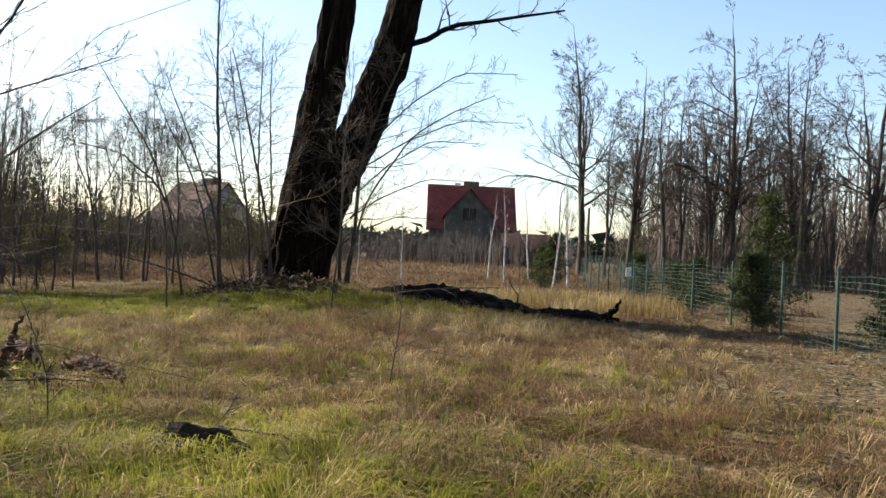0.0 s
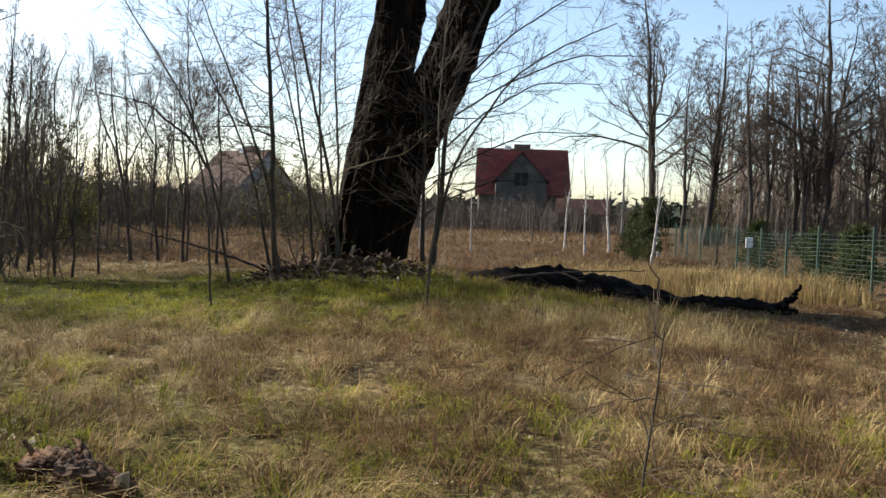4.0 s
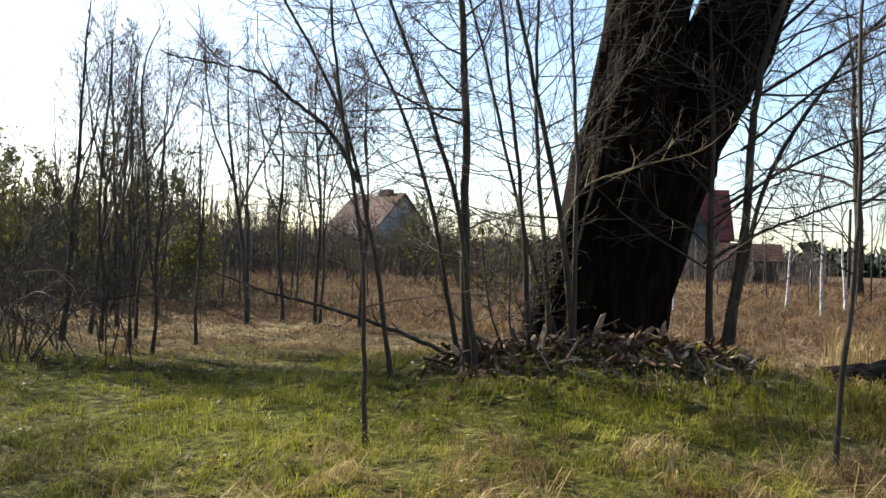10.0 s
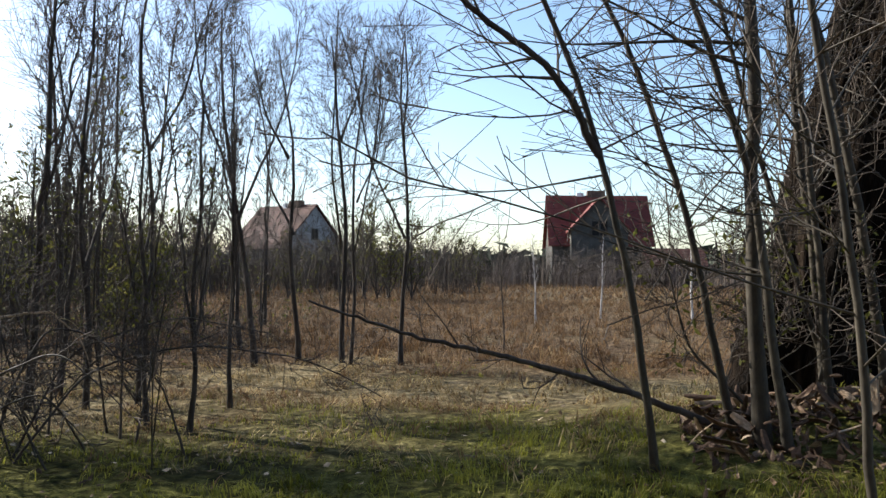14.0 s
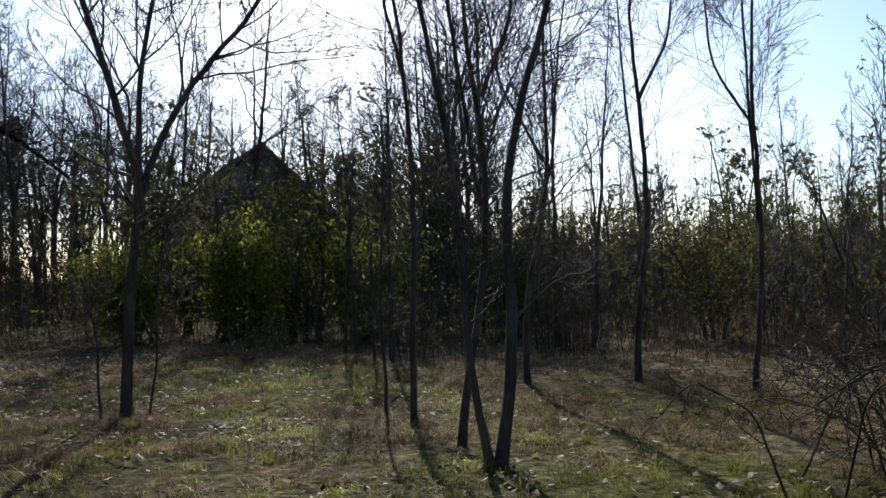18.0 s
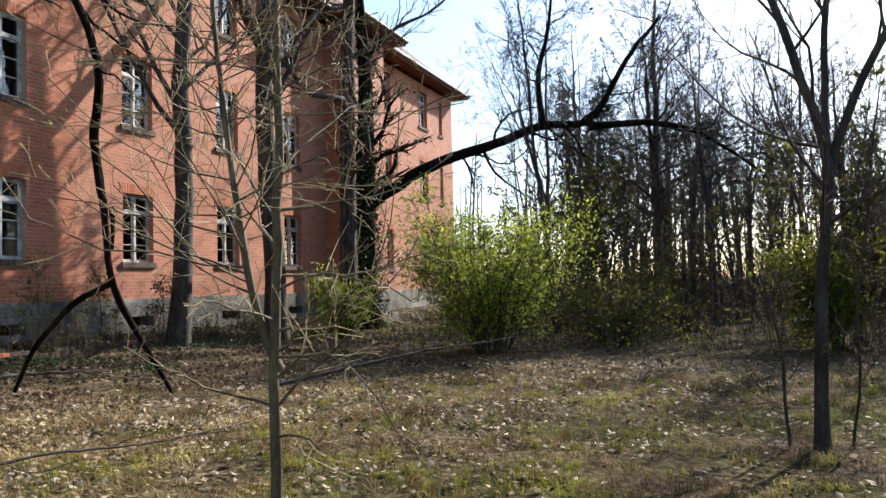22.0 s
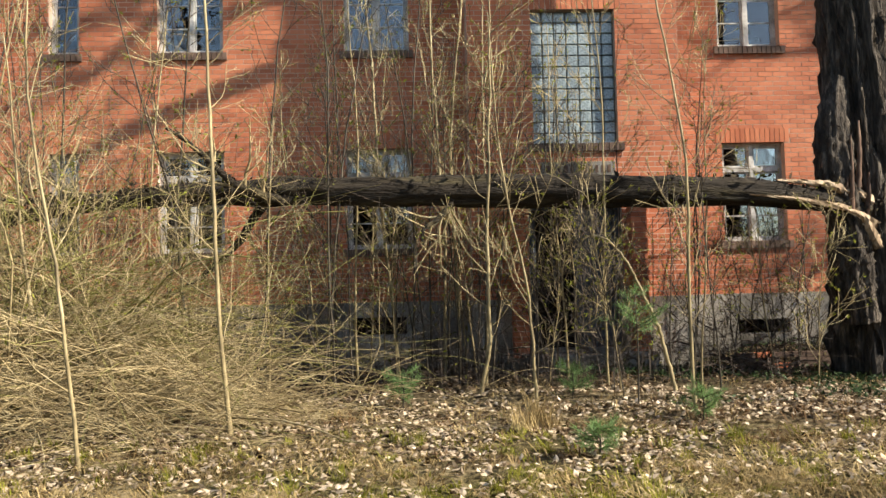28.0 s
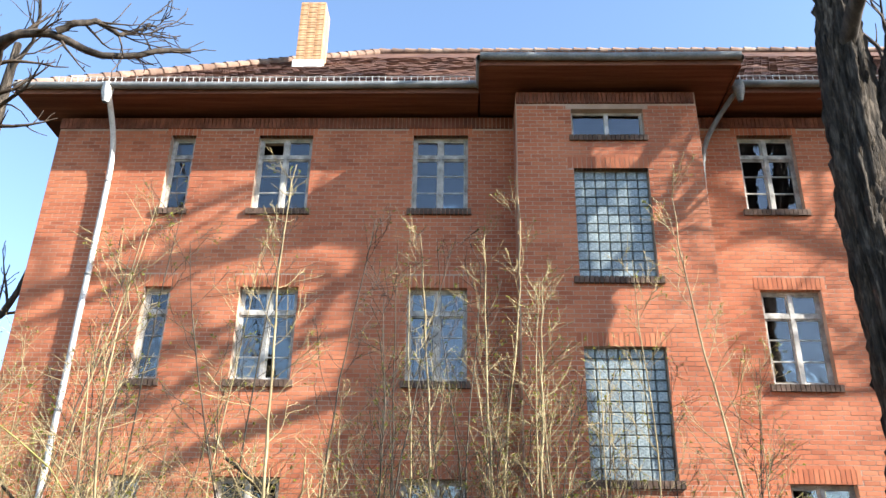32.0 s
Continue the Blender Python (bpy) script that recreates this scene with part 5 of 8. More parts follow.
bough([(-8.9, 6.85, 0.02), (-8.85, 6.8, 0.4), (-8.7, 6.78, 0.75), (-8.55, 6.75, 1.0)], 0.007, 89, "dry_stalk", "dry weed stalk with seed heads in the grass", 8, 0.14, 2)
bough([(-10.0, 6.95, 0.12), (-10.3, 6.9, 0.16), (-10.75, 6.85, 0.13)], 0.013, 90, label="thin dead branch lying in the grass", twigs=4, twig_len=0.3)
sapling([(-10.8, 3.84, 0), (-10.85, 3.8, 0.5), (-10.9, 3.78, 0.95)], 0.012, 86, limbs=7, limb_len=0.35, twigs=2, label="dry grass-thin sapling in the meadow")
bough([(-7.5, 5.4, 0.08), (-7.9, 5.35, 0.12), (-8.4, 5.3, 0.1)], 0.012, 87, twigs=3, twig_len=0.25)


# ---- meadow edge: fence, pines, birches, oaks ----
def wire_fence(points):
    root = thing("wire_fence", points[0] + (0,), "green wire-mesh garden fence on thin posts", "fence")
    o = np.array(points[0] + (0,), float)
    wires = []
    P = np.array(points, float)
    seg = np.linalg.norm(np.diff(P, axis=0), axis=1)
    t = np.r_[0, np.cumsum(seg)]
    H = 1.45
    for s in np.arange(0, t[-1], 2.3):
        x, y = np.interp(s, t, P[:, 0]), np.interp(s, t, P[:, 1])
        g = float(ground_z(x, y))
        mesh_part("post", tube_mesh("post", [(np.array([[x, y, g - 0.2], [x, y, g + H + 0.08]]) - o, np.array([0.03, 0.03]))], 6), FENCE_GREEN, root)
    for h in np.arange(0.05, H, 0.1):
        n = int(t[-1] / 1.2)
        q = np.linspace(0, t[-1], n)
        x, y = np.interp(q, t, P[:, 0]), np.interp(q, t, P[:, 1])
        wires.append((np.stack([x, y, ground_z(x, y) + h + 0.02 * np.sin(q * 1.7 + h * 9)], 1) - o, np.full(n, 0.0045)))
    for q in np.arange(0, t[-1], 0.2):
        x, y = np.interp(q, t, P[:, 0]), np.interp(q, t, P[:, 1])
        g = float(ground_z(x, y))
        wires.append((np.array([[x, y, g + 0.05], [x, y, g + H]]) - o, np.full(2, 0.0035)))
    ob = mesh_part("mesh", tube_mesh("mesh", [w for w in wires if len(w[0]) > 2], 3), FENCE_GREEN, root)
    ob["kind"] = "stuff"
    ob = mesh_part("mesh", tube_mesh("mesh", [w for w in wires if len(w[0]) == 2], 3), FENCE_GREEN, root)
    ob["kind"] = "stuff"


wire_fence([(-17.6, -0.5), (-16.9, -5.0), (-15.3, -11.5), (-14.8, -16.5), (-13.9, -23.0), (-13.2, -29.0)])


NEEDLE_DULL = mottled("needle_dull", (0.03, 0.038, 0.013), (0.06, 0.072, 0.026), (0.1, 0.112, 0.045), 3, 20, 0.7, 0.1, 0.002, island=0.3, through_light=0.25)


def conifer(x, y, h, w, seed, label, mat=NEEDLE, group="young pines", density=1.0, first=0.12):
    rng = np.random.RandomState(seed)
    g = on_ground(x, y, 0.05)
    root = thing("conifer", g, label, "conifer", group)
    line = curve([(0, 0, 0), (rng.normal(0, 0.03) * h, rng.normal(0, 0.03) * h, h * 0.5), (0, 0, h)], 12)
    rad = np.linspace(0.022 * h, 0.006, 12)
    mesh_part("trunk", tube_mesh("trunk", [(line, rad)], 7, 0.05, seed), BARK_GREY, root)
    br = []
    for k in range(int(46 * density)):
        s = first + (0.98 - first) * (k + rng.rand()) / (46 * density)
        a = rng.uniform(0, 6.283)
        L = w * (1.02 - s) ** 0.75 * rng.uniform(0.6, 1.1)
        p = line[int(s * 11)]
        br.append((shoot(rng, [p[0], p[1], s * h], (math.cos(a), math.sin(a), 0.25), L, 5, 0.06, 0.2, 0.02), np.linspace(0.012, 0.004, 6)))
    mesh_part("crown", tube_mesh("crown", br, 3), BARK_GREY, root)
    P = np.concatenate([np.repeat(b[0][1:], 7, axis=0) for b in br])
    P = P + rng.randn(*P.shape) * np.array([0.1, 0.1, 0.06]) * w * 0.9
    n = len(P)
    d = rng.randn(n, 3) + np.array([0, 0, 0.5])
    d /= np.linalg.norm(d, axis=1, keepdims=True)
    s = np.cross(d, rng.randn(n, 3))
    s /= np.linalg.norm(s, axis=1, keepdims=True)
    L = 0.055 * w ** 0.5 * rng.uniform(0.7, 1.6, n)[:, None] * 1.9
    V, F = [], []
    for k in range(3):
        dd = d + rng.randn(n, 3) * 0.55
        dd /= np.linalg.norm(dd, axis=1, keepdims=True)
        V.append(np.stack([P - s * L * 0.1, P + s * L * 0.1, P + dd * L * 1.5], 1).reshape(-1, 3))
    V = np.concatenate(V)
    mesh_part("foliage", mesh_of("foliage", V, np.arange(len(V)).reshape(-1, 3)), mat, root)["kind"] = "stuff"
    return root


conifer(-12.1, -21.6, 2.4, 1.0, 101, "young pine standing in dry grass by the fence", NEEDLE_DULL)
conifer(-11.5, -22.6, 2.0, 0.8, 102, "small pine standing in dry grass by the fence", NEEDLE_DULL)
conifer(-17.3, -8.6, 3.2, 1.3, 103, "young pine behind the wire fence", NEEDLE_DULL)
conifer(-16.6, -6.3, 1.7, 0.9, 104, "low bushy pine behind the wire fence", NEEDLE_DULL)
conifer(-16.3, -12.5, 1.6, 1.0, 105, "low bushy pine behind the wire fence", NEEDLE_DULL)
conifer(-16.2, -16.0, 1.5, 1.0, 106, "low bushy pine behind the wire fence", NEEDLE_DULL)
conifer(-15.2, -19.3, 1.7, 1.0, 107, "low bushy pine behind the wire fence", NEEDLE_DULL)
conifer(-18.6, -3.6, 1.5, 1.0, 108, "low bushy pine behind the wire fence", NEEDLE_DULL)
conifer(-17.8, -14.0, 1.4, 0.9, 109, "low bushy pine behind the wire fence", NEEDLE_DULL)

wb = thing("meter_box", on_ground(-14.75, -18.0), "white meter box on a thin stand by the fence", "box")
part("case", boxed(-0.1, 0.1, -0.05, 0.05, 0.85, 1.17, bevel=0.01), BOX_WHITE, wb)
part("stand", boxed(-0.03, 0.03, -0.02, 0.02, -0.05, 0.85), ZINC, wb)
bc = thing("car", on_ground(-29.8, -99.5), "small dark blue parked car far behind the fence", "car")
bm = boxed(-1.9, 1.9, -0.8, 0.8, 0.3, 0.85, bevel=0.12)
part("body", bm, BLUE_PAINT, bc)
part("cabin", boxed(-1.0, 0.9, -0.7, 0.7, 0.85, 1.35, bevel=0.18), BLUE_PAINT, bc)
for x in (-1.2, 1.2):
    for y in (-0.75, 0.75):
        mesh_part("wheel", tube_mesh("wheel", [(np.array([[x, y - 0.1, 0.3], [x, y + 0.1, 0.3]]), np.array([0.3, 0.3]))], 14), SHADE_AND_TYRE, bc)


def street_lamp(x, y, h):
    top = thing("street_lamp", on_ground(x, y), "grey street lamp pole with a curved arm", "street lamp")
    line = curve([(0, 0, 0), (0, 0, h * 0.9), (-0.15, 0, h), (-0.9, 0, h + 0.15)], 24)
    mesh_part("pole", tube_mesh("pole", [(line, np.linspace(0.09, 0.04, len(line)))], 8), ZINC, top)
    part("lamp_head", boxed(-1.35, -0.85, -0.1, 0.1, h + 0.1, h + 0.22, bevel=0.03), ZINC, top)


street_lamp(-11.6, -62.0, 7.6)
pole = thing("utility_pole", on_ground(-14.2, -64.0), "dark wooden utility pole", "pole")
mesh_part("pole", tube_mesh("pole", [(np.array([[0, 0, -0.2], [0, 0, 5.9]]), np.array([0.13, 0.1]))], 8), BARK_GREY, pole)


# ---- far houses ----
def gable_house(name, place, turn, w, d, eave, ridge, wall, roof, label, dormer=None, windows=(), chimney_at=None, over=0.4):
    """w along the ridge, d across."""
    top = thing(name, place, label, "house")
    top.rotation_euler = (0, 0, radians(turn))
    bm = bmesh.new()
    v = [bm.verts.new(p) for p in ((-w / 2, -d / 2, -0.5), (w / 2, -d / 2, -0.5), (w / 2, d / 2, -0.5), (-w / 2, d / 2, -0.5),
                                   (-w / 2, -d / 2, eave), (w / 2, -d / 2, eave), (w / 2, d / 2, eave), (-w / 2, d / 2, eave), (-w / 2, 0, ridge), (w / 2, 0, ridge))]
    for q in ((0, 1, 5, 4), (2, 3, 7, 6), (1, 2, 6, 9, 5), (3, 0, 4, 8, 7)):
        bm.faces.new([v[k] for k in q])
    part("wall", bm, wall, top)
    sl = (ridge - eave) / (d / 2)
    for sgn in (-1, 1):
        bm = bmesh.new()
        y0, z0 = sgn * (d / 2 + over), eave - over * sl
        th = 0.18
        q = [(-w / 2 - over, y0, z0), (w / 2 + over, y0, z0), (w / 2 + over, 0, ridge), (-w / 2 - over, 0, ridge)]
        vv = [bm.verts.new((x, y, z + 0.02)) for x, y, z in q] + [bm.verts.new((x, y, z + 0.02 + th)) for x, y, z in q]
        for f in ((0, 1, 2, 3), (4, 7, 6, 5), (0, 4, 5, 1), (1, 5, 6, 2), (2, 6, 7, 3), (3, 7, 4, 0)):
            bm.faces.new([vv[k] for k in f])
        rf = part("roof", bm, roof, top)
        rows = []
        n = int(math.hypot(d / 2 + over, ridge - z0) / 0.42)
        for k in range(1, n):
            f = k / n
            y, z = y0 * (1 - f), z0 + (ridge - z0) * f + th + 0.03
            rows.append((np.array([[-w / 2 - over, y, z], [w / 2 + over, y, z]]), np.array([0.035, 0.035])))
        ob = mesh_part("tiling", tube_mesh("tiling", rows, 3), roof, rf)
        ob["kind"] = "stuff"
    # far windows are near-black slabs that paint the shade of rooms
    for side, x, z0, ww, hh in windows:
        win = part("window", boxed(x - ww / 2, x + ww / 2, -d / 2 - 0.03, -d / 2 + 0.06, z0, z0 + hh), SHADE_AND_TYRE, top) if side == "front" else \
            part("window", boxed(w / 2 - 0.06, w / 2 + 0.03, x - ww / 2, x + ww / 2, z0, z0 + hh), SHADE_AND_TYRE, top)
        bm = bmesh.new()
        if side == "front":
            for a, b in ((x - ww / 2, x - ww / 2 + 0.08), (x + ww / 2 - 0.08, x + ww / 2), (x - 0.04, x + 0.04)):
                box(bm, a, b, -d / 2 - 0.06, -d / 2 - 0.035, z0, z0 + hh)
        else:
            for a, b in ((x - ww / 2, x - ww / 2 + 0.08), (x + ww / 2 - 0.08, x + ww / 2), (x - 0.04, x + 0.04)):
                box(bm, w / 2 + 0.035, w / 2 + 0.06, a, b, z0, z0 + hh)
        part("window_frame", bm, WALL_RAW, win)
    if dormer:
        x, dw, dz0, dz1, proj = dormer
        bm = bmesh.new()
        y0 = -d / 2 - proj
        v = [bm.verts.new(p) for p in ((x - dw / 2, y0, -0.5), (x + dw / 2, y0, -0.5), (x + dw / 2, y0, dz0), (x, y0, dz1), (x - dw / 2, y0, dz0),
                                       (x - dw / 2, 0, -0.5), (x + dw / 2, 0, -0.5), (x + dw / 2, 0, dz0), (x, 0, dz1), (x - dw / 2, 0, dz0))]
        for q in ((0, 1, 2, 3, 4), (1, 6, 7, 2), (0, 4, 9, 5)):
            bm.faces.new([v[k] for k in q])
        part("gable", bm, wall, top, "raw grey gable wall")
        for sgn in (-1, 1):
            bm = bmesh.new()
            e = sgn * (dw / 2 + 0.35)
            s2 = (dz1 - dz0) / (dw / 2)
            q = [(x + e, y0 - 0.35, dz0 - 0.35 * s2), (x, y0 - 0.35, dz1), (x, 0.5, dz1), (x + e, 0.5, dz0 - 0.35 * s2)]
            vv = [bm.verts.new((a, b, c + 0.02)) for a, b, c in q] + [bm.verts.new((a, b, c + 0.18)) for a, b, c in q]
            for f in ((0, 1, 2, 3), (4, 7, 6, 5), (0, 4, 5, 1), (1, 5, 6, 2), (2, 6, 7, 3), (3, 7, 4, 0)):
                bm.faces.new([vv[k] for k in f])
            part("roof", bm, roof, top)
        # gable windows: near-black slabs in place of shaded rooms
        win = part("window", boxed(x - 0.8, x + 0.8, y0 - 0.03, y0 + 0.05, dz0 - 0.7, dz0 + 0.8), SHADE_AND_TYRE, top)
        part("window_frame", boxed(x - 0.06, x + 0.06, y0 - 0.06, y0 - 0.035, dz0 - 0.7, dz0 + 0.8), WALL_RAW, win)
        part("window", boxed(x - 1.1, x + 0.2, y0 - 0.03, y0 + 0.05, 0.8, 2.4), SHADE_AND_TYRE, top)
    if chimney_at:
        x, y = chimney_at
        part("chimney", boxed(x - 0.4, x + 1.6, y - 0.5, y + 0.5, ridge - 1.2, ridge + 0.75, bevel=0.03), SILL_BRICK, top)
        part("chimney", boxed(x - 1.6, x - 0.8, y - 0.4, y + 0.4, ridge - 1.2, ridge + 0.5, bevel=0.03), BOX_WHITE, top, "white-rendered chimney")
    return top


gable_house("family_house", (0.5, -95.0, 0.0), 190, 10.6, 9.0, 4.6, 9.9, WALL_RAW, ROOF_RED, "unfinished grey house with a bright red tiled roof",
            dormer=(-0.4, 6.0, 6.0, 9.2, 1.6), windows=(("front", 4.2, 0.8, 1.2, 1.5),), chimney_at=(-0.6, 0.3))
gable_house("family_house", (40.6, -101.0, 0.0), 156, 10.0, 11.0, 4.2, 9.6, WALL_WHITE, ROOF_RUST, "pale grey house with a dull rust-red roof behind thin trees",
            windows=(("front", -2.5, 0.8, 1.2, 1.5), ("front", 2.0, 0.8, 1.2, 1.5), ("side", 0.0, 5.2, 1.2, 1.4), ("side", -2.4, 1.0, 1.2, 1.4)), chimney_at=(1.0, 0.0))
gable_house("garden_shed", (-7.5, -84.0, 0.0), 185, 5.0, 4.0, 2.2, 3.6, WALL_RAW, ROOF_RUST, "low shed with a rusty roof beside the far house")
gable_house("dark_house", (47.0, -11.6, 0.0), 0, 9.0, 13.0, 2.6, 8.5, WALL_RAW, CHAR, "dark old house with a steep black roof behind bushes")


# a dark sod thrown up in the grass at the start
SOIL = mottled("dark_soil", (0.012, 0.009, 0.006), (0.03, 0.022, 0.014), (0.07, 0.05, 0.03), 9, 60, 1.0, 1.0, 0.03)


def sod(x, y, w, d, h, seed):
    rng = np.random.RandomState(seed)
    bm = bmesh.new()
    bmesh.ops.create_icosphere(bm, subdivisions=3, radius=1.0)
    for v in bm.verts:
        k = 1 + 0.35 * noise.noise(v.co * 2.2 + Vector((seed, 0, 0))) + 0.15 * noise.noise(v.co * 6)
        v.co = Vector((v.co.x * w * k, v.co.y * d * k, max(v.co.z, -0.3) * h * k))
    top = thing("earth_sod", on_ground(x, y), "dark clod of earth and roots thrown up in the grass", "earth", "clods")
    part("clod", bm, SOIL, top)


sod(-10.25, 7.3, 0.32, 0.22, 0.2, 1)

# a small tree whose branch reaches in over the start of the walk
plant("leaning_tree", "small bare budding tree leaning over the grass", "tree",
               [([on_ground(-5.2, 5.75, 0.03), (-5.5, 5.7, 0.6), (-5.73, 5.65, 1.0), (-6.12, 5.65, 1.47), (-6.72, 5.65, 2.35), (-7.46, 5.65, 3.27), (-7.9, 5.65, 4.0)], 0.036, 0.007),
                ([(-6.12, 5.65, 1.47), (-6.8, 5.55, 1.78), (-7.25, 5.37, 2.1), (-7.7, 5.25, 2.45), (-8.15, 5.15, 2.8)], 0.02, 0.005),
                ([(-6.9, 5.65, 2.5), (-7.5, 5.65, 2.72), (-8.18, 5.65, 2.91), (-8.65, 5.65, 3.06)], 0.013, 0.004),
                ([(-5.4, 5.7, 0.5), (-5.5, 5.65, 1.8), (-5.68, 5.65, 2.97), (-6.14, 5.65, 3.5), (-6.5, 5.65, 4.2)], 0.03, 0.006),
                ([(-5.6, 5.65, 2.4), (-6.3, 5.65, 2.75), (-6.89, 5.65, 2.95), (-7.68, 5.65, 3.5)], 0.012, 0.004)],
               91, limbs=9, limb_len=0.9, twigs=4, twig_len=0.3, first=0.3, spread=0.65, bark=BARK_YOUNG, twig=TWIG_BROWN, sides=7, fine=1, fine_len=0.12, wild=0.22, up=0.08, least=0.003, bend=0.004)


# ---- young wood between the meadow and the brick house ----
THIN = dict(bark=BARK_GREY, twig=TWIG_BROWN, sides=7, limbs=17, limb_len=1.4, twigs=9, twig_len=0.62, first=0.2, spread=0.75, up=0.1, least=0.0035, bend=0.012, group="young trees", fine=3, fine_len=0.3, limb_rad=0.24)


def young_tree(points, r, seed, label="thin bare young tree", **kw):
    pts = [np.array(p, float) for p in points]
    pts[0][2] = float(ground_z(pts[0][0], pts[0][1])) - 0.03
    rr = np.random.RandomState(seed + 5)
    r = r * 0.86 if r < 0.1 else r
    stems, h = [([tuple(p) for p in pts], r, max(0.01, r * 0.2))], pts[-1][2]
    for s in ((0.42, 0.58) if h > 3 else ()):
        s += rr.uniform(-0.08, 0.08)
        b = curve(pts, 50)[int(s * 49)]
        a, L = rr.uniform(0, 6.283), h * (1 - s) * rr.uniform(0.8, 1.1)
        out = np.array([math.cos(a), math.sin(a), 0])
        stems.append(([tuple(b), tuple(b + out * L * 0.2 + np.array([0, 0, L * 0.35])), tuple(b + out * L * rr.uniform(0.25, 0.45) + np.array([0, 0, L]))], r * 0.5, 0.008))
    return plant("young_tree", label, "tree", stems, seed, **{**THIN, **kw})


def on(p):
    return (p[0], p[1], float(ground_z(p[0], p[1])) - 0.03)


plant("young_tree", "bare young tree forking into two stems just above the ground", "tree",
      [([on((3.92, -3.95)), (3.89, -4.1, 1.24), (3.86, -4.18, 2.43), (3.84, -4.3, 3.2), (3.75, -4.6, 5.2)], 0.05, 0.01),
       ([on((3.95, -3.9)), (3.96, -3.82, 0.5), (3.98, -3.72, 1.2), (4.1, -3.4, 3.2), (4.2, -3.2, 5.4)], 0.033, 0.008)], 201, **{**THIN, "bend": 0.014, "limbs": 24, "spread": 1.0})
young_tree([(4.73, -4.05, 0), (4.69, -4.19, 1.53), (4.66, -4.32, 2.6), (4.67, -4.22, 3.3), (4.6, -4.1, 5.0)], 0.045, 202)
young_tree([(5.74, -4.08, 0), (5.74, -4.08, 1.2), (5.73, -4.06, 2.6), (5.74, -3.99, 3.5), (5.85, -3.85, 5.2)], 0.04, 203)
young_tree([(6.81, -4.23, 0), (6.81, -4.2, 0.83), (6.8, -4.2, 2.6)], 0.024, 204, limb_len=0.5, limbs=8)
plant("forked_tree", "dark bare tree forking into a wide crown", "tree",
      [([on((8.2, -1.75)), (8.2, -1.86, 1.66), (8.2, -1.89, 2.5), (8.25, -1.6, 3.2), (8.3, -1.3, 4.4), (8.4, -0.9, 6.6)], 0.062, 0.014),
       ([(8.2, -1.88, 2.3), (8.15, -2.05, 2.95), (8.1, -2.35, 3.4), (7.95, -3.05, 4.3), (7.8, -3.8, 6.2)], 0.042, 0.01),
       ([(8.2, -1.88, 2.5), (8.4, -1.95, 3.6), (8.6, -2.1, 5.0), (8.6, -2.2, 7.0)], 0.036, 0.01)], 205, **{**THIN, "limb_len": 1.9, "limbs": 24, "twigs": 10, "first": 0.25, "spread": 0.9, "limb_rad": 0.42, "least": 0.0055, "twig_len": 0.8, "fine": 3, "group": ""})
young_tree([(8.15, -1.5, 0), (8.1, -1.45, 0.7), (8.0, -1.3, 1.5)], 0.02, 206, limbs=8, limb_len=0.5, label="thin shoot beside the forked tree")
young_tree([(8.3, -2.0, 0), (8.3, -2.1, 1.0), (8.4, -2.2, 2.2)], 0.016, 207, limbs=8, limb_len=0.5, label="thin shoot beside the forked tree")
young_tree([(7.06, -7.83, 0), (6.94, -7.83, 2.9), (6.9, -7.83, 4.1), (6.9, -7.78, 6.0)], 0.055, 208)
young_tree([(5.68, -8.42, 0), (5.59, -8.44, 2.05), (5.54, -8.41, 3.9), (5.5, -8.4, 5.8)], 0.042, 209)
young_tree([(7.62, -6.51, 0), (7.59, -6.49, 1.4), (7.4, -6.65, 2.5), (7.27, -6.7, 5.4)], 0.05, 210)
young_tree([(2.2, -7.9, 0), (2.2, -7.85, 2.0), (2.15, -7.8, 3.6), (2.1, -7.8, 4.8)], 0.04, 211)
young_tree([(1.7, -8.1, 0), (1.6, -8.1, 2.8), (1.65, -8.05, 4.4), (1.5, -8.1, 4.9)], 0.036, 212)
young_tree([(-0.0, -12.6, 0), (-0.05, -12.6, 2.0), (0.0, -12.6, 5.2)], 0.045, 213)
young_tree([(0.9, -12.4, 0), (0.95, -12.4, 2.0), (1.0, -12.4, 5.6)], 0.05, 214)
young_tree([(0.7, -12.2, 0), (0.65, -12.2, 2.0), (0.5, -12.2, 4.6)], 0.035, 215)
young_tree([(1.6, -12.3, 0), (1.7, -12.3, 2.0), (2.0, -12.4, 5.0)], 0.05, 216)
young_tree([(2.1, -11.8, 0), (2.4, -11.8, 2.0), (2.7, -11.7, 5.6)], 0.055, 217)

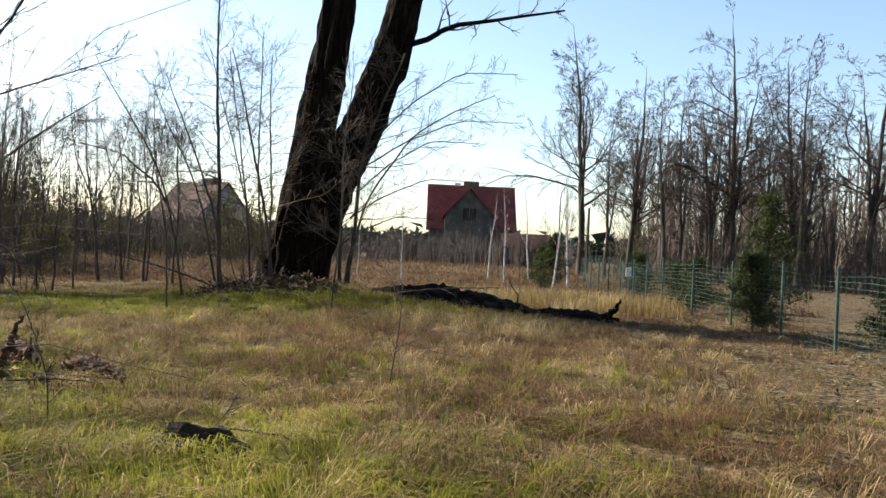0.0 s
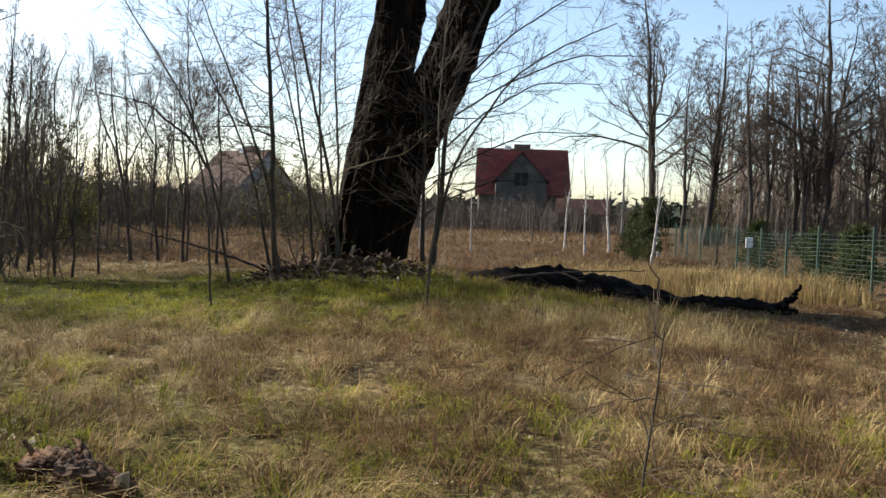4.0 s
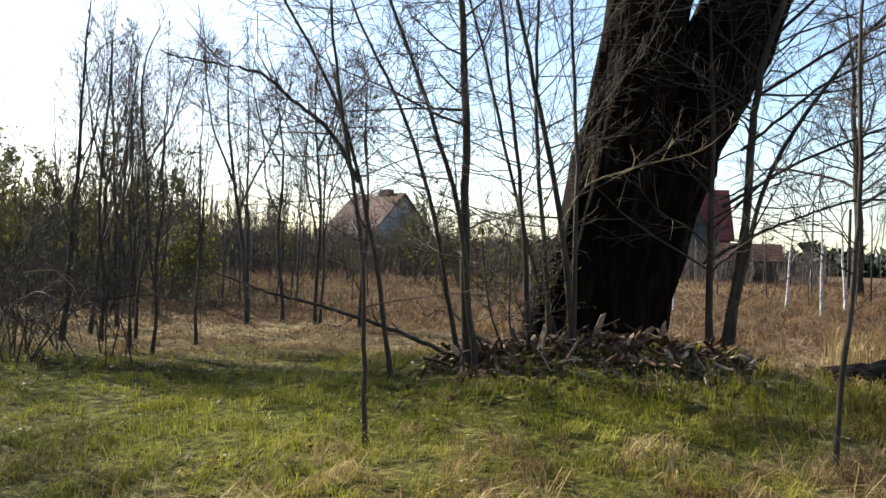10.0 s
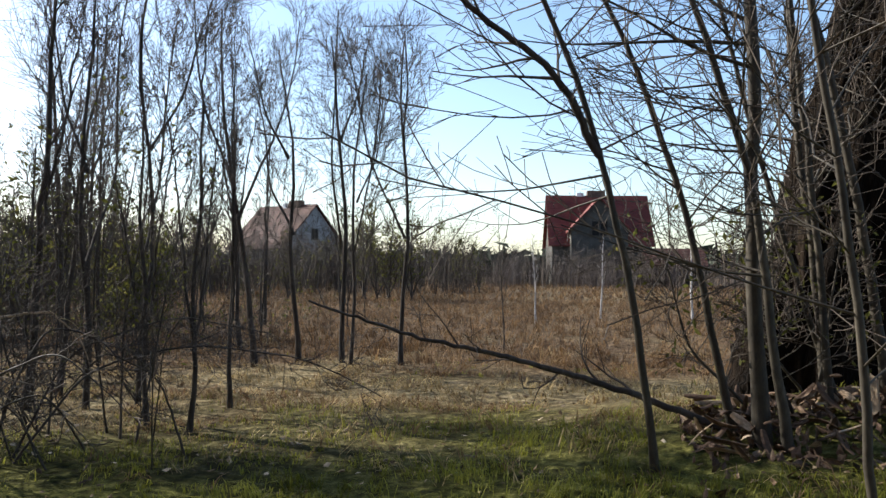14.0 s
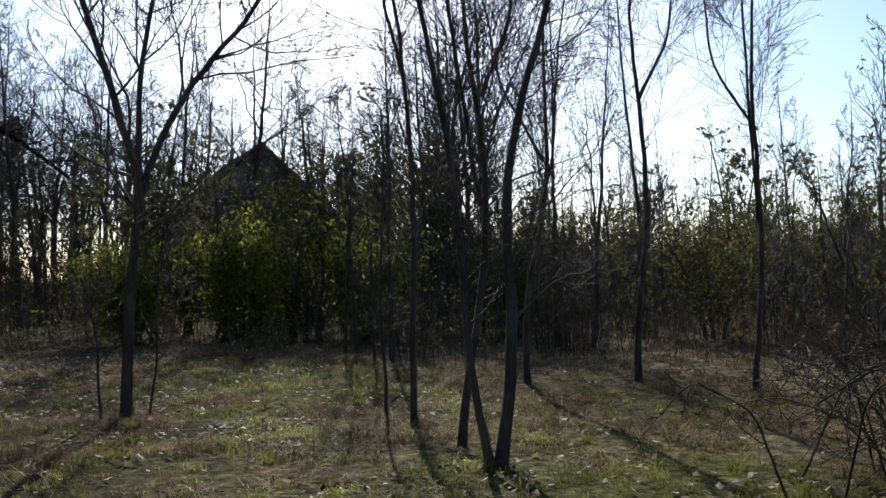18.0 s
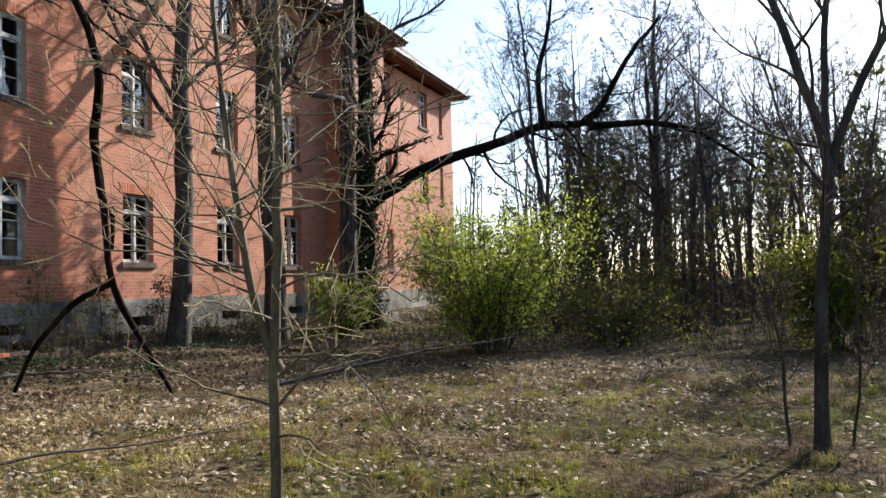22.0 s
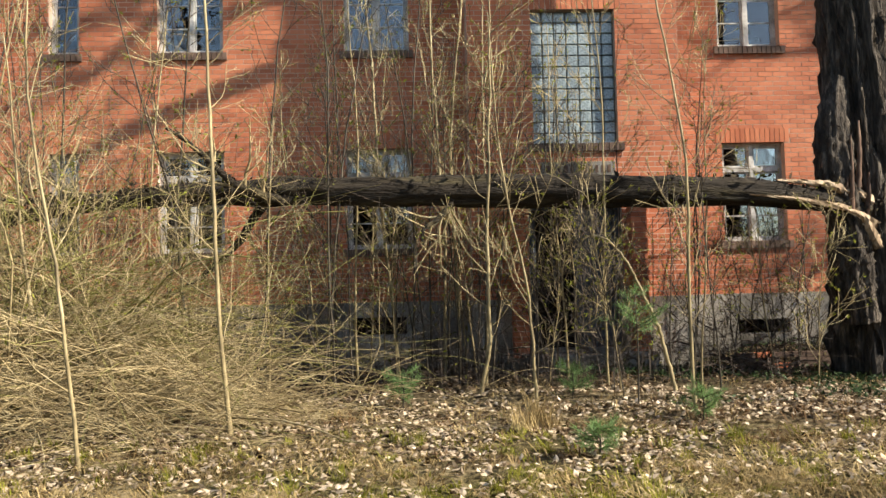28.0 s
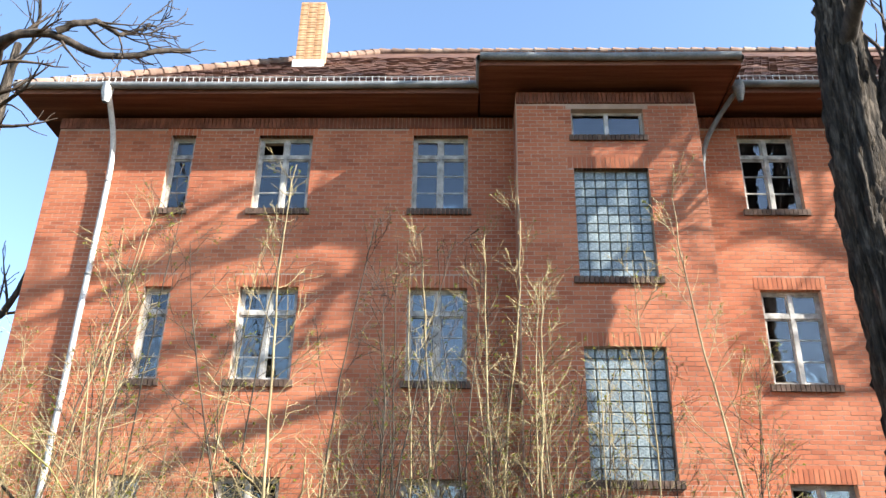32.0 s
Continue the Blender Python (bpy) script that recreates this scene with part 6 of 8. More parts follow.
# low shrub with pale arched twigs
plant("shrub", "tangled low shrub with arching pale and brown twigs", "shrub",
           [([on((1.1, -5.3)), (1.0, -5.35, 0.5), (0.8, -5.5, 1.05), (0.5, -5.75, 0.95), (0.3, -5.9, 0.6)], 0.011, 0.006),
            ([on((1.2, -5.2)), (1.3, -5.1, 0.6), (1.5, -4.95, 0.95), (1.75, -4.7, 0.7)], 0.011, 0.005),
            ([on((1.0, -5.4)), (0.6, -5.7, 0.7), (-0.1, -6.1, 0.9), (-0.9, -6.5, 0.75), (-1.5, -6.7, 0.4)], 0.011, 0.005),
            ([on((1.1, -5.5)), (0.9, -5.9, 0.8), (0.3, -6.5, 1.1), (-0.4, -6.9, 0.9)], 0.011, 0.005),
            ([on((1.3, -5.4)), (1.6, -5.6, 0.7), (2.2, -5.9, 1.0), (2.6, -6.1, 0.8)], 0.011, 0.005),
            ([on((1.2, -5.35)), (1.2, -5.4, 0.9), (1.1, -5.5, 1.8)], 0.011, 0.004)], 221, limbs=20, limb_len=0.9, twigs=7, twig_len=0.45, first=0.1, spread=1.0, bark=BARK_GREY, twig=TWIG_BROWN, sides=5, fine=2, fine_len=0.2, wild=0.45, up=0.06, least=0.003)
plant("shrub", "tangled shrub of many upright brown twigs", "shrub",
      [([on((1.4 + 0.28 * k, -6.3 - 0.22 * (k % 3))), (1.4 + 0.34 * k, -6.4, 1.0), (1.35 + 0.4 * k, -6.5, 2.1 + 0.3 * (k % 4))], 0.011, 0.004) for k in range(-3, 5)],
      224, limbs=16, limb_len=0.8, twigs=7, twig_len=0.4, first=0.1, spread=0.8, bark=BARK_GREY, twig=TWIG_BROWN, sides=5, fine=2, fine_len=0.2, wild=0.4, least=0.003, leaves=400, leaf=LEAF_OLIVE, leaf_size=0.03)
br = np.random.RandomState(921)
for k in range(26):
    x, y, a = br.normal(1.6, 0.75), br.normal(-5.7, 0.6), br.choice((0.3, 2.9)) + br.normal(0, 0.6)
    L, h = br.uniform(0.8, 1.9), br.uniform(0.5, 1.15)
    ux, uy = math.cos(a), 0.7 * math.sin(a)
    bough([on_ground(x, y, 0.02), (x + ux * 0.2 * L, y + uy * 0.2 * L, h * 0.75), (x + ux * 0.6 * L, y + uy * 0.6 * L, h), (x + ux * L, y + uy * L, h * br.uniform(0.2, 0.8))], br.uniform(0.006, 0.011), 930 + k, "bramble_cane", "thin brown arching cane in a tangled clump", 7, 0.4, 2, BARK_YOUNG, TWIG_BROWN, "tangled canes")
bough([(1.05, -4.75, 0.88), (0.95, -4.8, 0.85), (0.88, -4.9, 0.6), (0.9, -5.0, 0.15)], 0.011, 222, "dead_twig", "pale bleached arching dead twig", 2, 0.25, 0, WOOD_SPLIT, TWIG_PALE)
bough([(1.1, -5.35, 1.1), (0.85, -5.6, 1.15), (0.7, -5.8, 0.9), (0.65, -5.9, 0.5)], 0.011, 223, "dead_twig", "pale bleached arching dead twig", 2, 0.25, 0, WOOD_SPLIT, TWIG_PALE)


# ---- templates for the wood, copied and turned ----
def bare_tree(seed, h, r, fork=0.3, limbs=12, reach=0.3, spread=0.6, counts=(7, 5, 3), bark=None, twig=None, label="thin bare young tree with grey-brown bark", leaders=1, lean=0.04,
              up=0.1, wild=0.3, least=0.003, sides=7, name="wood_tree", group="trees of the wood", leaves=0, leaf=None, leaf_size=0.03):
    """A bare tree: one or more leaders from a short bole, limbs, branches, twigs and fine twigs, each thinner than the last."""
    rr = np.random.RandomState(seed)
    root = thing(name, (0, 0, 0), label, "tree", group)
    sticks = [[], [], []]
    for k in range(leaders):
        a = rr.uniform(0, 6.283)
        top = h * (1 if k == 0 else rr.uniform(0.75, 0.97))
        out = np.array([math.cos(a), math.sin(a), 0]) * h * lean * (1 if k == 0 else rr.uniform(1.5, 3.2))
        low = rr.uniform(0.5, 1.3) * fork * h if k else 0.0
        base = np.zeros(3) if k == 0 else bole(low)
        line = curve([base, base + out * 0.3 + np.array([0, 0, (top - low) * 0.35]), base + out * 0.75 + np.array([0, 0, (top - low) * 0.7]), base + out + np.array([0, 0, top - low])], 22)
        line[1:] += np.cumsum(rr.randn(21, 3) * np.array([1, 1, 0.2]) * 0.0026 * h, axis=0)
        t = np.linspace(0, 1, 22)
        r0 = r if k == 0 else r * (1 - 0.75 * low / h) * 0.68
        rad = np.maximum(r0 * (1 - t) ** 0.85, least)
        if k == 0:
            rad[:2] *= (1.45, 1.12)
            line[0, 2] -= 0.1
            keep = line.copy()
            bole = lambda z: keep[np.argmin(abs(keep[:, 2] - z))]
        mesh_part("trunk" if k == 0 else "stem", tube_mesh("trunk", [(line, rad)], sides, 0.05, seed + k), bark, root)
        sticks[0] += branches_on(rr, line, rad, limbs, fork if k == 0 else 0.15, reach * h, spread, 8, 0, wild, up, 0.5, least)
    for lev, n in enumerate(counts):
        made = []
        for p, q in sticks[lev] if lev < 3 else []:
            L = np.linalg.norm(np.diff(p, axis=0), axis=1).sum()
            made += branches_on(rr, p, q, n, 0.22, L * (0.55, 0.5, 0.55)[lev], 0.62, (5, 3, 2)[lev], 0, wild, up * 0.7, 0.62, least * (0.9, 0.75, 0.65)[lev])
        if lev < 2:
            sticks[lev + 1] = made
        else:
            fine = made
    mesh_part("crown", tube_mesh("crown", sticks[0], 5), bark, root)
    mesh_part("twig_mass", tube_mesh("twig_mass", sticks[1] + sticks[2] + fine, 3), twig, root)["kind"] = "stuff"
    if leaves:
        mesh_part("foliage", leaf_mesh(rr, sticks[2], leaves, leaf_size, 1.5), leaf, root)["kind"] = "stuff"
    return root


BARK_OAK = mottled("bark_oak", (0.022, 0.018, 0.014), (0.055, 0.044, 0.035), (0.1, 0.082, 0.066), 5, 30, 0.9, 0.8, 0.03, (1, 1, 0.2))
thin_trees = [bare_tree(300 + k, h, r, f, n, w, 0.5, (6, 5, 3), BARK_GREY, TWIG_BROWN, leaders=m, up=0.12)
              for k, (h, r, f, n, w, m) in enumerate(((4.6, 0.028, 0.35, 11, 0.24, 1), (5.4, 0.036, 0.3, 10, 0.22, 2), (4.0, 0.023, 0.25, 12, 0.26, 1), (6.2, 0.042, 0.4, 11, 0.24, 2), (5.0, 0.03, 0.3, 9, 0.2, 3)))]
tall_trees = [bare_tree(320 + k, h, r, f, n, 0.4, 0.9, (8, 6, 4), BARK_OAK, TWIG_BROWN, "tall bare oak with a wide finely branched crown", m, up=0.025, wild=0.42, least=0.009, sides=10)
              for k, (h, r, f, n, m) in enumerate(((15, 0.21, 0.3, 12, 3), (17, 0.24, 0.26, 13, 3), (13, 0.16, 0.33, 13, 2)))]
crooked_trees = [bare_tree(330 + k, h, r, f, 12, 0.38, 0.85, (7, 6, 4), BARK_OAK, TWIG_BROWN, "crooked bare tree with a net of fine twigs", m, 0.07, 0.05, 0.55, 0.0045, 8, group="crooked trees of the wood")
                 for k, (h, r, f, m) in enumerate(((9.5, 0.085, 0.3, 2), (8.5, 0.07, 0.25, 3)))]
brush = [plant("undergrowth_shrub", "bare brown undergrowth shrub", "shrub", [([(0, 0, 0), (0.15, 0.1, 1.2), (0.3, 0.2, 2.6)], 0.03, 0.008), ([(0.1, 0, 0), (-0.3, 0.2, 1.0), (-0.7, 0.3, 2.2)], 0.025, 0.007),
                                                                                  ([(0, 0.1, 0), (0.1, -0.4, 1.0), (0.4, -0.8, 2.0)], 0.025, 0.007)], 340 + k,
               limbs=14, limb_len=0.9, twigs=8, twig_len=0.45, first=0.1, bark=BARK_GREY, twig=TWIG_BROWN, sides=5, least=0.005, group="undergrowth", leaves=(160, 700)[k], leaf=LEAF_OLIVE, leaf_size=0.045) for k in range(2)]
used = set()
wood_rng = np.random.RandomState(77)


def scatter(kinds, spots, lo=0.8, hi=1.25):
    for x, y in spots:
        ob = kinds[wood_rng.randint(len(kinds))]
        s = wood_rng.uniform(lo, hi)
        m = Matrix.Translation((x, y, float(ground_z(x, y)) - 0.04)) @ Matrix.Rotation(wood_rng.uniform(0, 6.283), 4, "Z") @ Matrix.Rotation(wood_rng.normal(0, 0.03), 4, "X") @ Matrix.Scale(s, 4)
        if ob.name not in used:
            used.add(ob.name)
            ob.matrix_basis = m
        else:
            copy_thing(ob, m)


def spots(n, x0, x1, y0, y1, keep=lambda x, y: True):
    out = []
    while len(out) < n:
        x, y = wood_rng.uniform(x0, x1), wood_rng.uniform(y0, y1)
        if keep(x, y):
            out.append((x, y))
    return out


clear = lambda x, y: not (x < 9 and y > -8) and not (x > 13 and -7 < y < 9 and x < 19)
scatter(thin_trees, [(0.4, -6.9), (0.7, -8.3), (1.0, -7.2), (2.8, -7.7), (3.1, -8.6)], 0.8, 1.1)
scatter(thin_trees, spots(46, 4.5, 30, -24, -9, clear))
scatter(thin_trees, spots(16, 9, 20, -13, -5.5))
scatter(thin_trees, [(3.6, -9.8), (4.4, -11.2), (3.2, -13.5), (5.2, -12.8), (6.2, -10.6), (-1.2, -15.5), (3.9, -15.8), (2.6, -17.5)], 0.7, 1.0)
scatter(thin_trees, spots(20, 20, 36, -6, 7), 1.2, 2.0)
scatter(thin_trees, spots(26, 8, 34, -46, -24), 0.8, 1.3)
scatter(brush, spots(30, 15, 27, -11, -3), 0.9, 1.5)
scatter(brush, spots(26, 6, 30, -26, -13), 0.7, 1.3)
scatter(brush, spots(12, 23, 36, -3, 6), 0.9, 1.5)
scatter(brush, spots(34, 6, 42, -55, -28), 0.8, 1.6)
# east: tall trees behind the brick house's corner
scatter(tall_trees, spots(22, 34, 62, -30, 12, lambda x, y: not (40 < x < 50 and -18 < y < -7)), 0.7, 1.0)
scatter(tall_trees, [(24.5, -9.0), (27.0, -4.0), (29.5, 1.5), (33.0, 4.5), (22.5, -12.5), (28.0, -13.0), (31.5, -2.0), (35.0, 2.0), (29.0, -16.0), (34.0, -10.0)], 0.6, 0.85)
scatter(thin_trees, spots(7, 20, 36, -14, 6, lambda x, y: x > 21 or y < -2), 1.4, 2.0)
scatter(crooked_trees, spots(20, 20.5, 36, -15, 7, lambda x, y: x > 22 or y < -3), 0.8, 1.25)
# west: the oak stand and thin wood behind the fence
scatter(tall_trees, [(-21.5, -42), (-23.0, -43.5), (-25.0, -42.5), (-19.8, -44), (-27.5, -45), (-30, -40), (-16.5, -46), (-34, -42), (-24, -50), (-29, -52), (-36, -50), (-40, -40), (-33, -33), (-41, -28), (-38, -20), (-36, -10), (-40, -2), (-37, 6), (-15, -45), (-13.5, -52), (-17.5, -50), (-18.5, -41.5), (-22, -47), (-26, -39)], 0.9, 1.2)
scatter(thin_trees, spots(34, -46, -19, -60, -36), 0.9, 1.5)
scatter(brush, spots(26, -44, -16, -58, -40), 0.8, 1.4)
scatter(thin_trees, [(-11.3, -33), (-9.8, -36), (-12.4, -38), (-8.2, -40), (-13.5, -34.5), (-5.8, -44), (-10.6, -47)], 0.7, 1.0)
# behind the walk: the wood that closes the place to the west and beside the brick house
scatter(tall_trees, spots(14, -46, -20, 8, 40), 0.7, 1.0)
scatter(thin_trees, spots(14, -20, -10, 13, 30), 0.8, 1.2)


def birch(x, y, h, lean, seed):
    g = on((x, y))
    plant("birch", "young birch with white bark in the dry meadow", "birch", [([g, (x + lean * 0.4, y, g[2] + h * 0.5), (x + lean, y, g[2] + h)], 0.012 * h, 0.006)], seed,
          limbs=12, limb_len=0.16 * h, twigs=4, twig_len=0.08 * h, first=0.35, spread=0.6, bark=BARK_BIRCH, twig=TWIG_BROWN, sides=6, group="birches")


for k, (x, y, h, ln) in enumerate(((-12.0, -20.5, 4.2, -0.5), (-9.6, -27.0, 4.6, 0.2), (-10.6, -30.0, 5.0, 0.4), (-5.2, -24.0, 3.2, 0.1), (-2.6, -26.0, 2.6, -0.1), (-1.0, -22.5, 2.4, 0.1), (-8.6, -29.0, 4.4, -0.3), (-12.6, -27.0, 5.5, 0.3))):
    birch(x, y, h, ln, 400 + k)


# ---- far woods ----
def far_wood(name, label, spots_, lo, hi, seed, mat, per=14):
    rng = np.random.RandomState(seed)
    lines, stems = [], []
    for x, y in spots_:
        h = rng.uniform(lo, hi)
        r = 0.012 * h
        tip = np.array([x + rng.normal(0, 0.05) * h, y + rng.normal(0, 0.05) * h, h])
        p0 = np.array([x, y, -0.1])
        q = np.array([p0, (p0 + tip) / 2 + rng.randn(3) * 0.03 * h, tip])
        stems.append((q, np.array([r, r * 0.7, r * 0.25])))
        for k in range(per):
            s = rng.uniform(0.25, 0.98)
            b = p0 + (tip - p0) * s
            a = rng.uniform(0, 6.283)
            L = h * 0.26 * (1.15 - s) * rng.uniform(0.6, 1.3)
            e = b + np.array([math.cos(a) * L * 0.6, math.sin(a) * L * 0.6, L * 0.75])
            stems.append((np.array([b, (b + e) / 2 + rng.randn(3) * 0.06 * L, e]), np.array([r * 0.45, r * 0.32, r * 0.16])))
    ob = mesh_part(name, tube_mesh(name, stems, 3, smooth_shade=False), mat)
    tagged(ob, label, "woods", kind="stuff")


def belt(n, cx, cy, r0, r1, a0, a1):
    a, r = wood_rng.uniform(radians(a0), radians(a1), n), wood_rng.uniform(r0, r1, n)
    return np.stack([cx + r * np.cos(a), cy + r * np.sin(a)], 1)


B1 = belt(250, 0, 0, 44, 85, -62, -18)
far_wood("far_wood", "bare brown wood beyond the meadow", B1, 4.2, 7.6, 500, TWIG_BROWN, 13)
far_wood("far_wood", "low brown scrub at the meadow's edge", np.concatenate([belt(260, 0, 0, 42, 74, -62, -20), belt(60, 0, 0, 60, 80, -100, -62)]), 1.8, 3.6, 501, TWIG_BROWN, 9)
far_wood("far_wood", "bare wood behind the fence", belt(200, -8, 0, 50, 85, -122, -100), 7, 13, 502, TWIG_HAZE, 12)
far_wood("far_wood", "low scrub behind the fence", belt(150, -8, 0, 40, 75, -128, -104), 2, 4, 503, TWIG_HAZE, 9)
far_wood("far_wood", "bare wood all round the place", np.concatenate([belt(90, 0, 0, 60, 95, -18, 20), belt(150, -8, 0, 50, 90, -235, -122), belt(60, 0, 10, 55, 85, 20, 125)]), 8, 14, 504, TWIG_BROWN, 9)


far_wood("far_wood", "low brown scrub round the far houses", np.stack([wood_rng.uniform(-16, 62, 230), wood_rng.uniform(-90, -76, 230)], 1), 2.0, 4.2, 505, TWIG_BROWN, 10)


def far_pines():
    rng = np.random.RandomState(510)
    n = 1500
    a, r = rng.uniform(radians(-150), radians(-15), n), rng.uniform(200, 230, n)
    V, F = [], []
    for k in range(n):
        x, y, h = r[k] * math.cos(a[k]), r[k] * math.sin(a[k]), rng.uniform(2.5, 5.0)
        c = np.array([x, y, h])
        base = len(V)
        m = 26
        p = rng.randn(m, 3) * np.array([1.6, 1.6, 0.3 * h]) + np.array([x, y, h * 0.62])
        d = rng.randn(m, 3) * 1.3
        e = rng.randn(m, 3) * 1.3
        for i in range(m):
            V += [p[i], p[i] + d[i], p[i] + e[i]]
            F.append((base + 3 * i, base + 3 * i + 1, base + 3 * i + 2))
    ob = mesh_part("far_pines", mesh_of("far_pines", V, F), NEEDLE)
    tagged(ob, "dark line of pine forest on the horizon", "woods", kind="stuff")


far_pines()

# dark conifers and leafing shrubs behind the clearing
conifer(30.5, 3.4, 9.0, 2.1, 521, "tall thin dark spruce among bare trees", NEEDLE, "spruces", 1.3, 0.1)
conifer(34.5, 0.0, 8.0, 2.0, 522, "tall thin dark spruce among bare trees", NEEDLE, "spruces", 1.3, 0.1)
conifer(39.0, 6.6, 11.0, 2.3, 523, "tall thin dark spruce among bare trees", NEEDLE, "spruces", 1.3, 0.1)
conifer(37.5, -14.8, 7.4, 2.0, 524, "dark ivy-hung narrow conifer over the hedge", NEEDLE, "spruces", 1.8, 0.05)
conifer(39.0, -16.8, 6.6, 1.9, 525, "dark ivy-hung narrow conifer over the hedge", NEEDLE, "spruces", 1.8, 0.05)
ps = thing("post", on_ground(27.0, 1.3), "short dark wooden post among bare trees", "post")
mesh_part("pole", tube_mesh("pole", [(np.array([[0, 0, -0.2], [0, 0, 3.2]]), np.array([0.12, 0.11]))], 8), BARK_GREY, ps)


def leafy_bush(x, y, w, d, h, seed, label, mat, count, size=0.055, stems=9, loose=5.0):
    rng = np.random.RandomState(seed)
    g = on_ground(x, y, 0.03)
    st = []
    for k in range(stems):
        a = rng.uniform(0, 6.283)
        e = np.array([math.cos(a) * w * 0.5 * rng.uniform(0.3, 0.9), math.sin(a) * d * 0.5 * rng.uniform(0.3, 0.9), h * rng.uniform(0.55, 1.0)])
        b = e * np.array([0.18, 0.18, 0])
        st.append(([(g[0] + b[0], g[1] + b[1], g[2]), (g[0] + e[0] * 0.45, g[1] + e[1] * 0.45, g[2] + e[2] * 0.55), (g[0] + e[0], g[1] + e[1], g[2] + e[2])], 0.025, 0.006))
    return plant("leafing_shrub", label, "shrub", st, seed, limbs=11, limb_len=0.36 * h, twigs=6, twig_len=0.18 * h, first=0.06, spread=1.0, bark=BARK_YOUNG, twig=TWIG_BROWN, sides=5, leaf_spread=loose, wild=0.45,
                 leaves=count, leaf=mat, leaf_size=size, group="leafing shrubs", least=0.005)


leafy_bush(17.3, 4.0, 6.6, 5.6, 3.1, 531, "big rounded shrub in fresh yellow-green leaf", LEAF_FRESH, 16000, 0.046, 36, 6.5)
leafy_bush(19.2, 1.6, 5.0, 4.2, 1.5, 532, "lower shrub coming into olive leaf", LEAF_OLIVE, 2600, 0.05, 16, 6.0)
leafy_bush(19.6, 8.6, 2.8, 2.6, 1.7, 533, "low shrub in fresh yellow-green leaf by the house", LEAF_FRESH, 3000, 0.05, 12)
leafy_bush(22.0, 2.0, 3.4, 3.4, 1.8, 534, "low shrub coming into olive leaf", LEAF_OLIVE, 3000, 0.06, 9)
leafy_bush(17.5, -5.0, 3.4, 3.4, 2.8, 535, "tall shrub coming into yellow-green leaf before the dark house", LEAF_LIME, 8000, 0.06, 14)
leafy_bush(18.5, -2.8, 2.8, 3.0, 2.5, 536, "tall shrub coming into yellow-green leaf before the dark house", LEAF_LIME, 6000, 0.06, 13)
leafy_bush(16.2, -7.6, 3.2, 3.2, 2.7, 537, "tall shrub coming into yellow-green leaf before the dark house", LEAF_LIME, 5500, 0.06, 13)
leafy_bush(14.6, -10.4, 3.0, 3.0, 2.6, 538, "shrub coming into olive leaf in the young wood", LEAF_OLIVE, 3500, 0.06, 10)
leafy_bush(11.5, -13.5, 3.0, 3.0, 2.6, 539, "shrub coming into olive leaf in the young wood", LEAF_OLIVE, 2200, 0.06, 9)
leafy_bush(6.8, -15.5, 2.6, 2.6, 2.4, 540, "shrub coming into olive leaf in the young wood", LEAF_OLIVE, 1600, 0.06, 8)

wp = thing("white_snag", on_ground(31.5, -51.5), "white bleached birch snag among far bare trees", "snag")
mesh_part("stem", tube_mesh("stem", [(np.array([[0, 0, 0], [0.05, 0, 2.5], [0, 0, 3.9]]), np.array([0.05, 0.05, 0.05]))], 6), BARK_GREY, wp)
mesh_part("bare_wood", tube_mesh("bare_wood", [(np.array([[0, 0, 3.7], [0.02, 0, 4.4], [0, 0, 5.2]]), np.array([0.1, 0.11, 0.07]))], 6), BOX_WHITE, wp, "white bare wood")


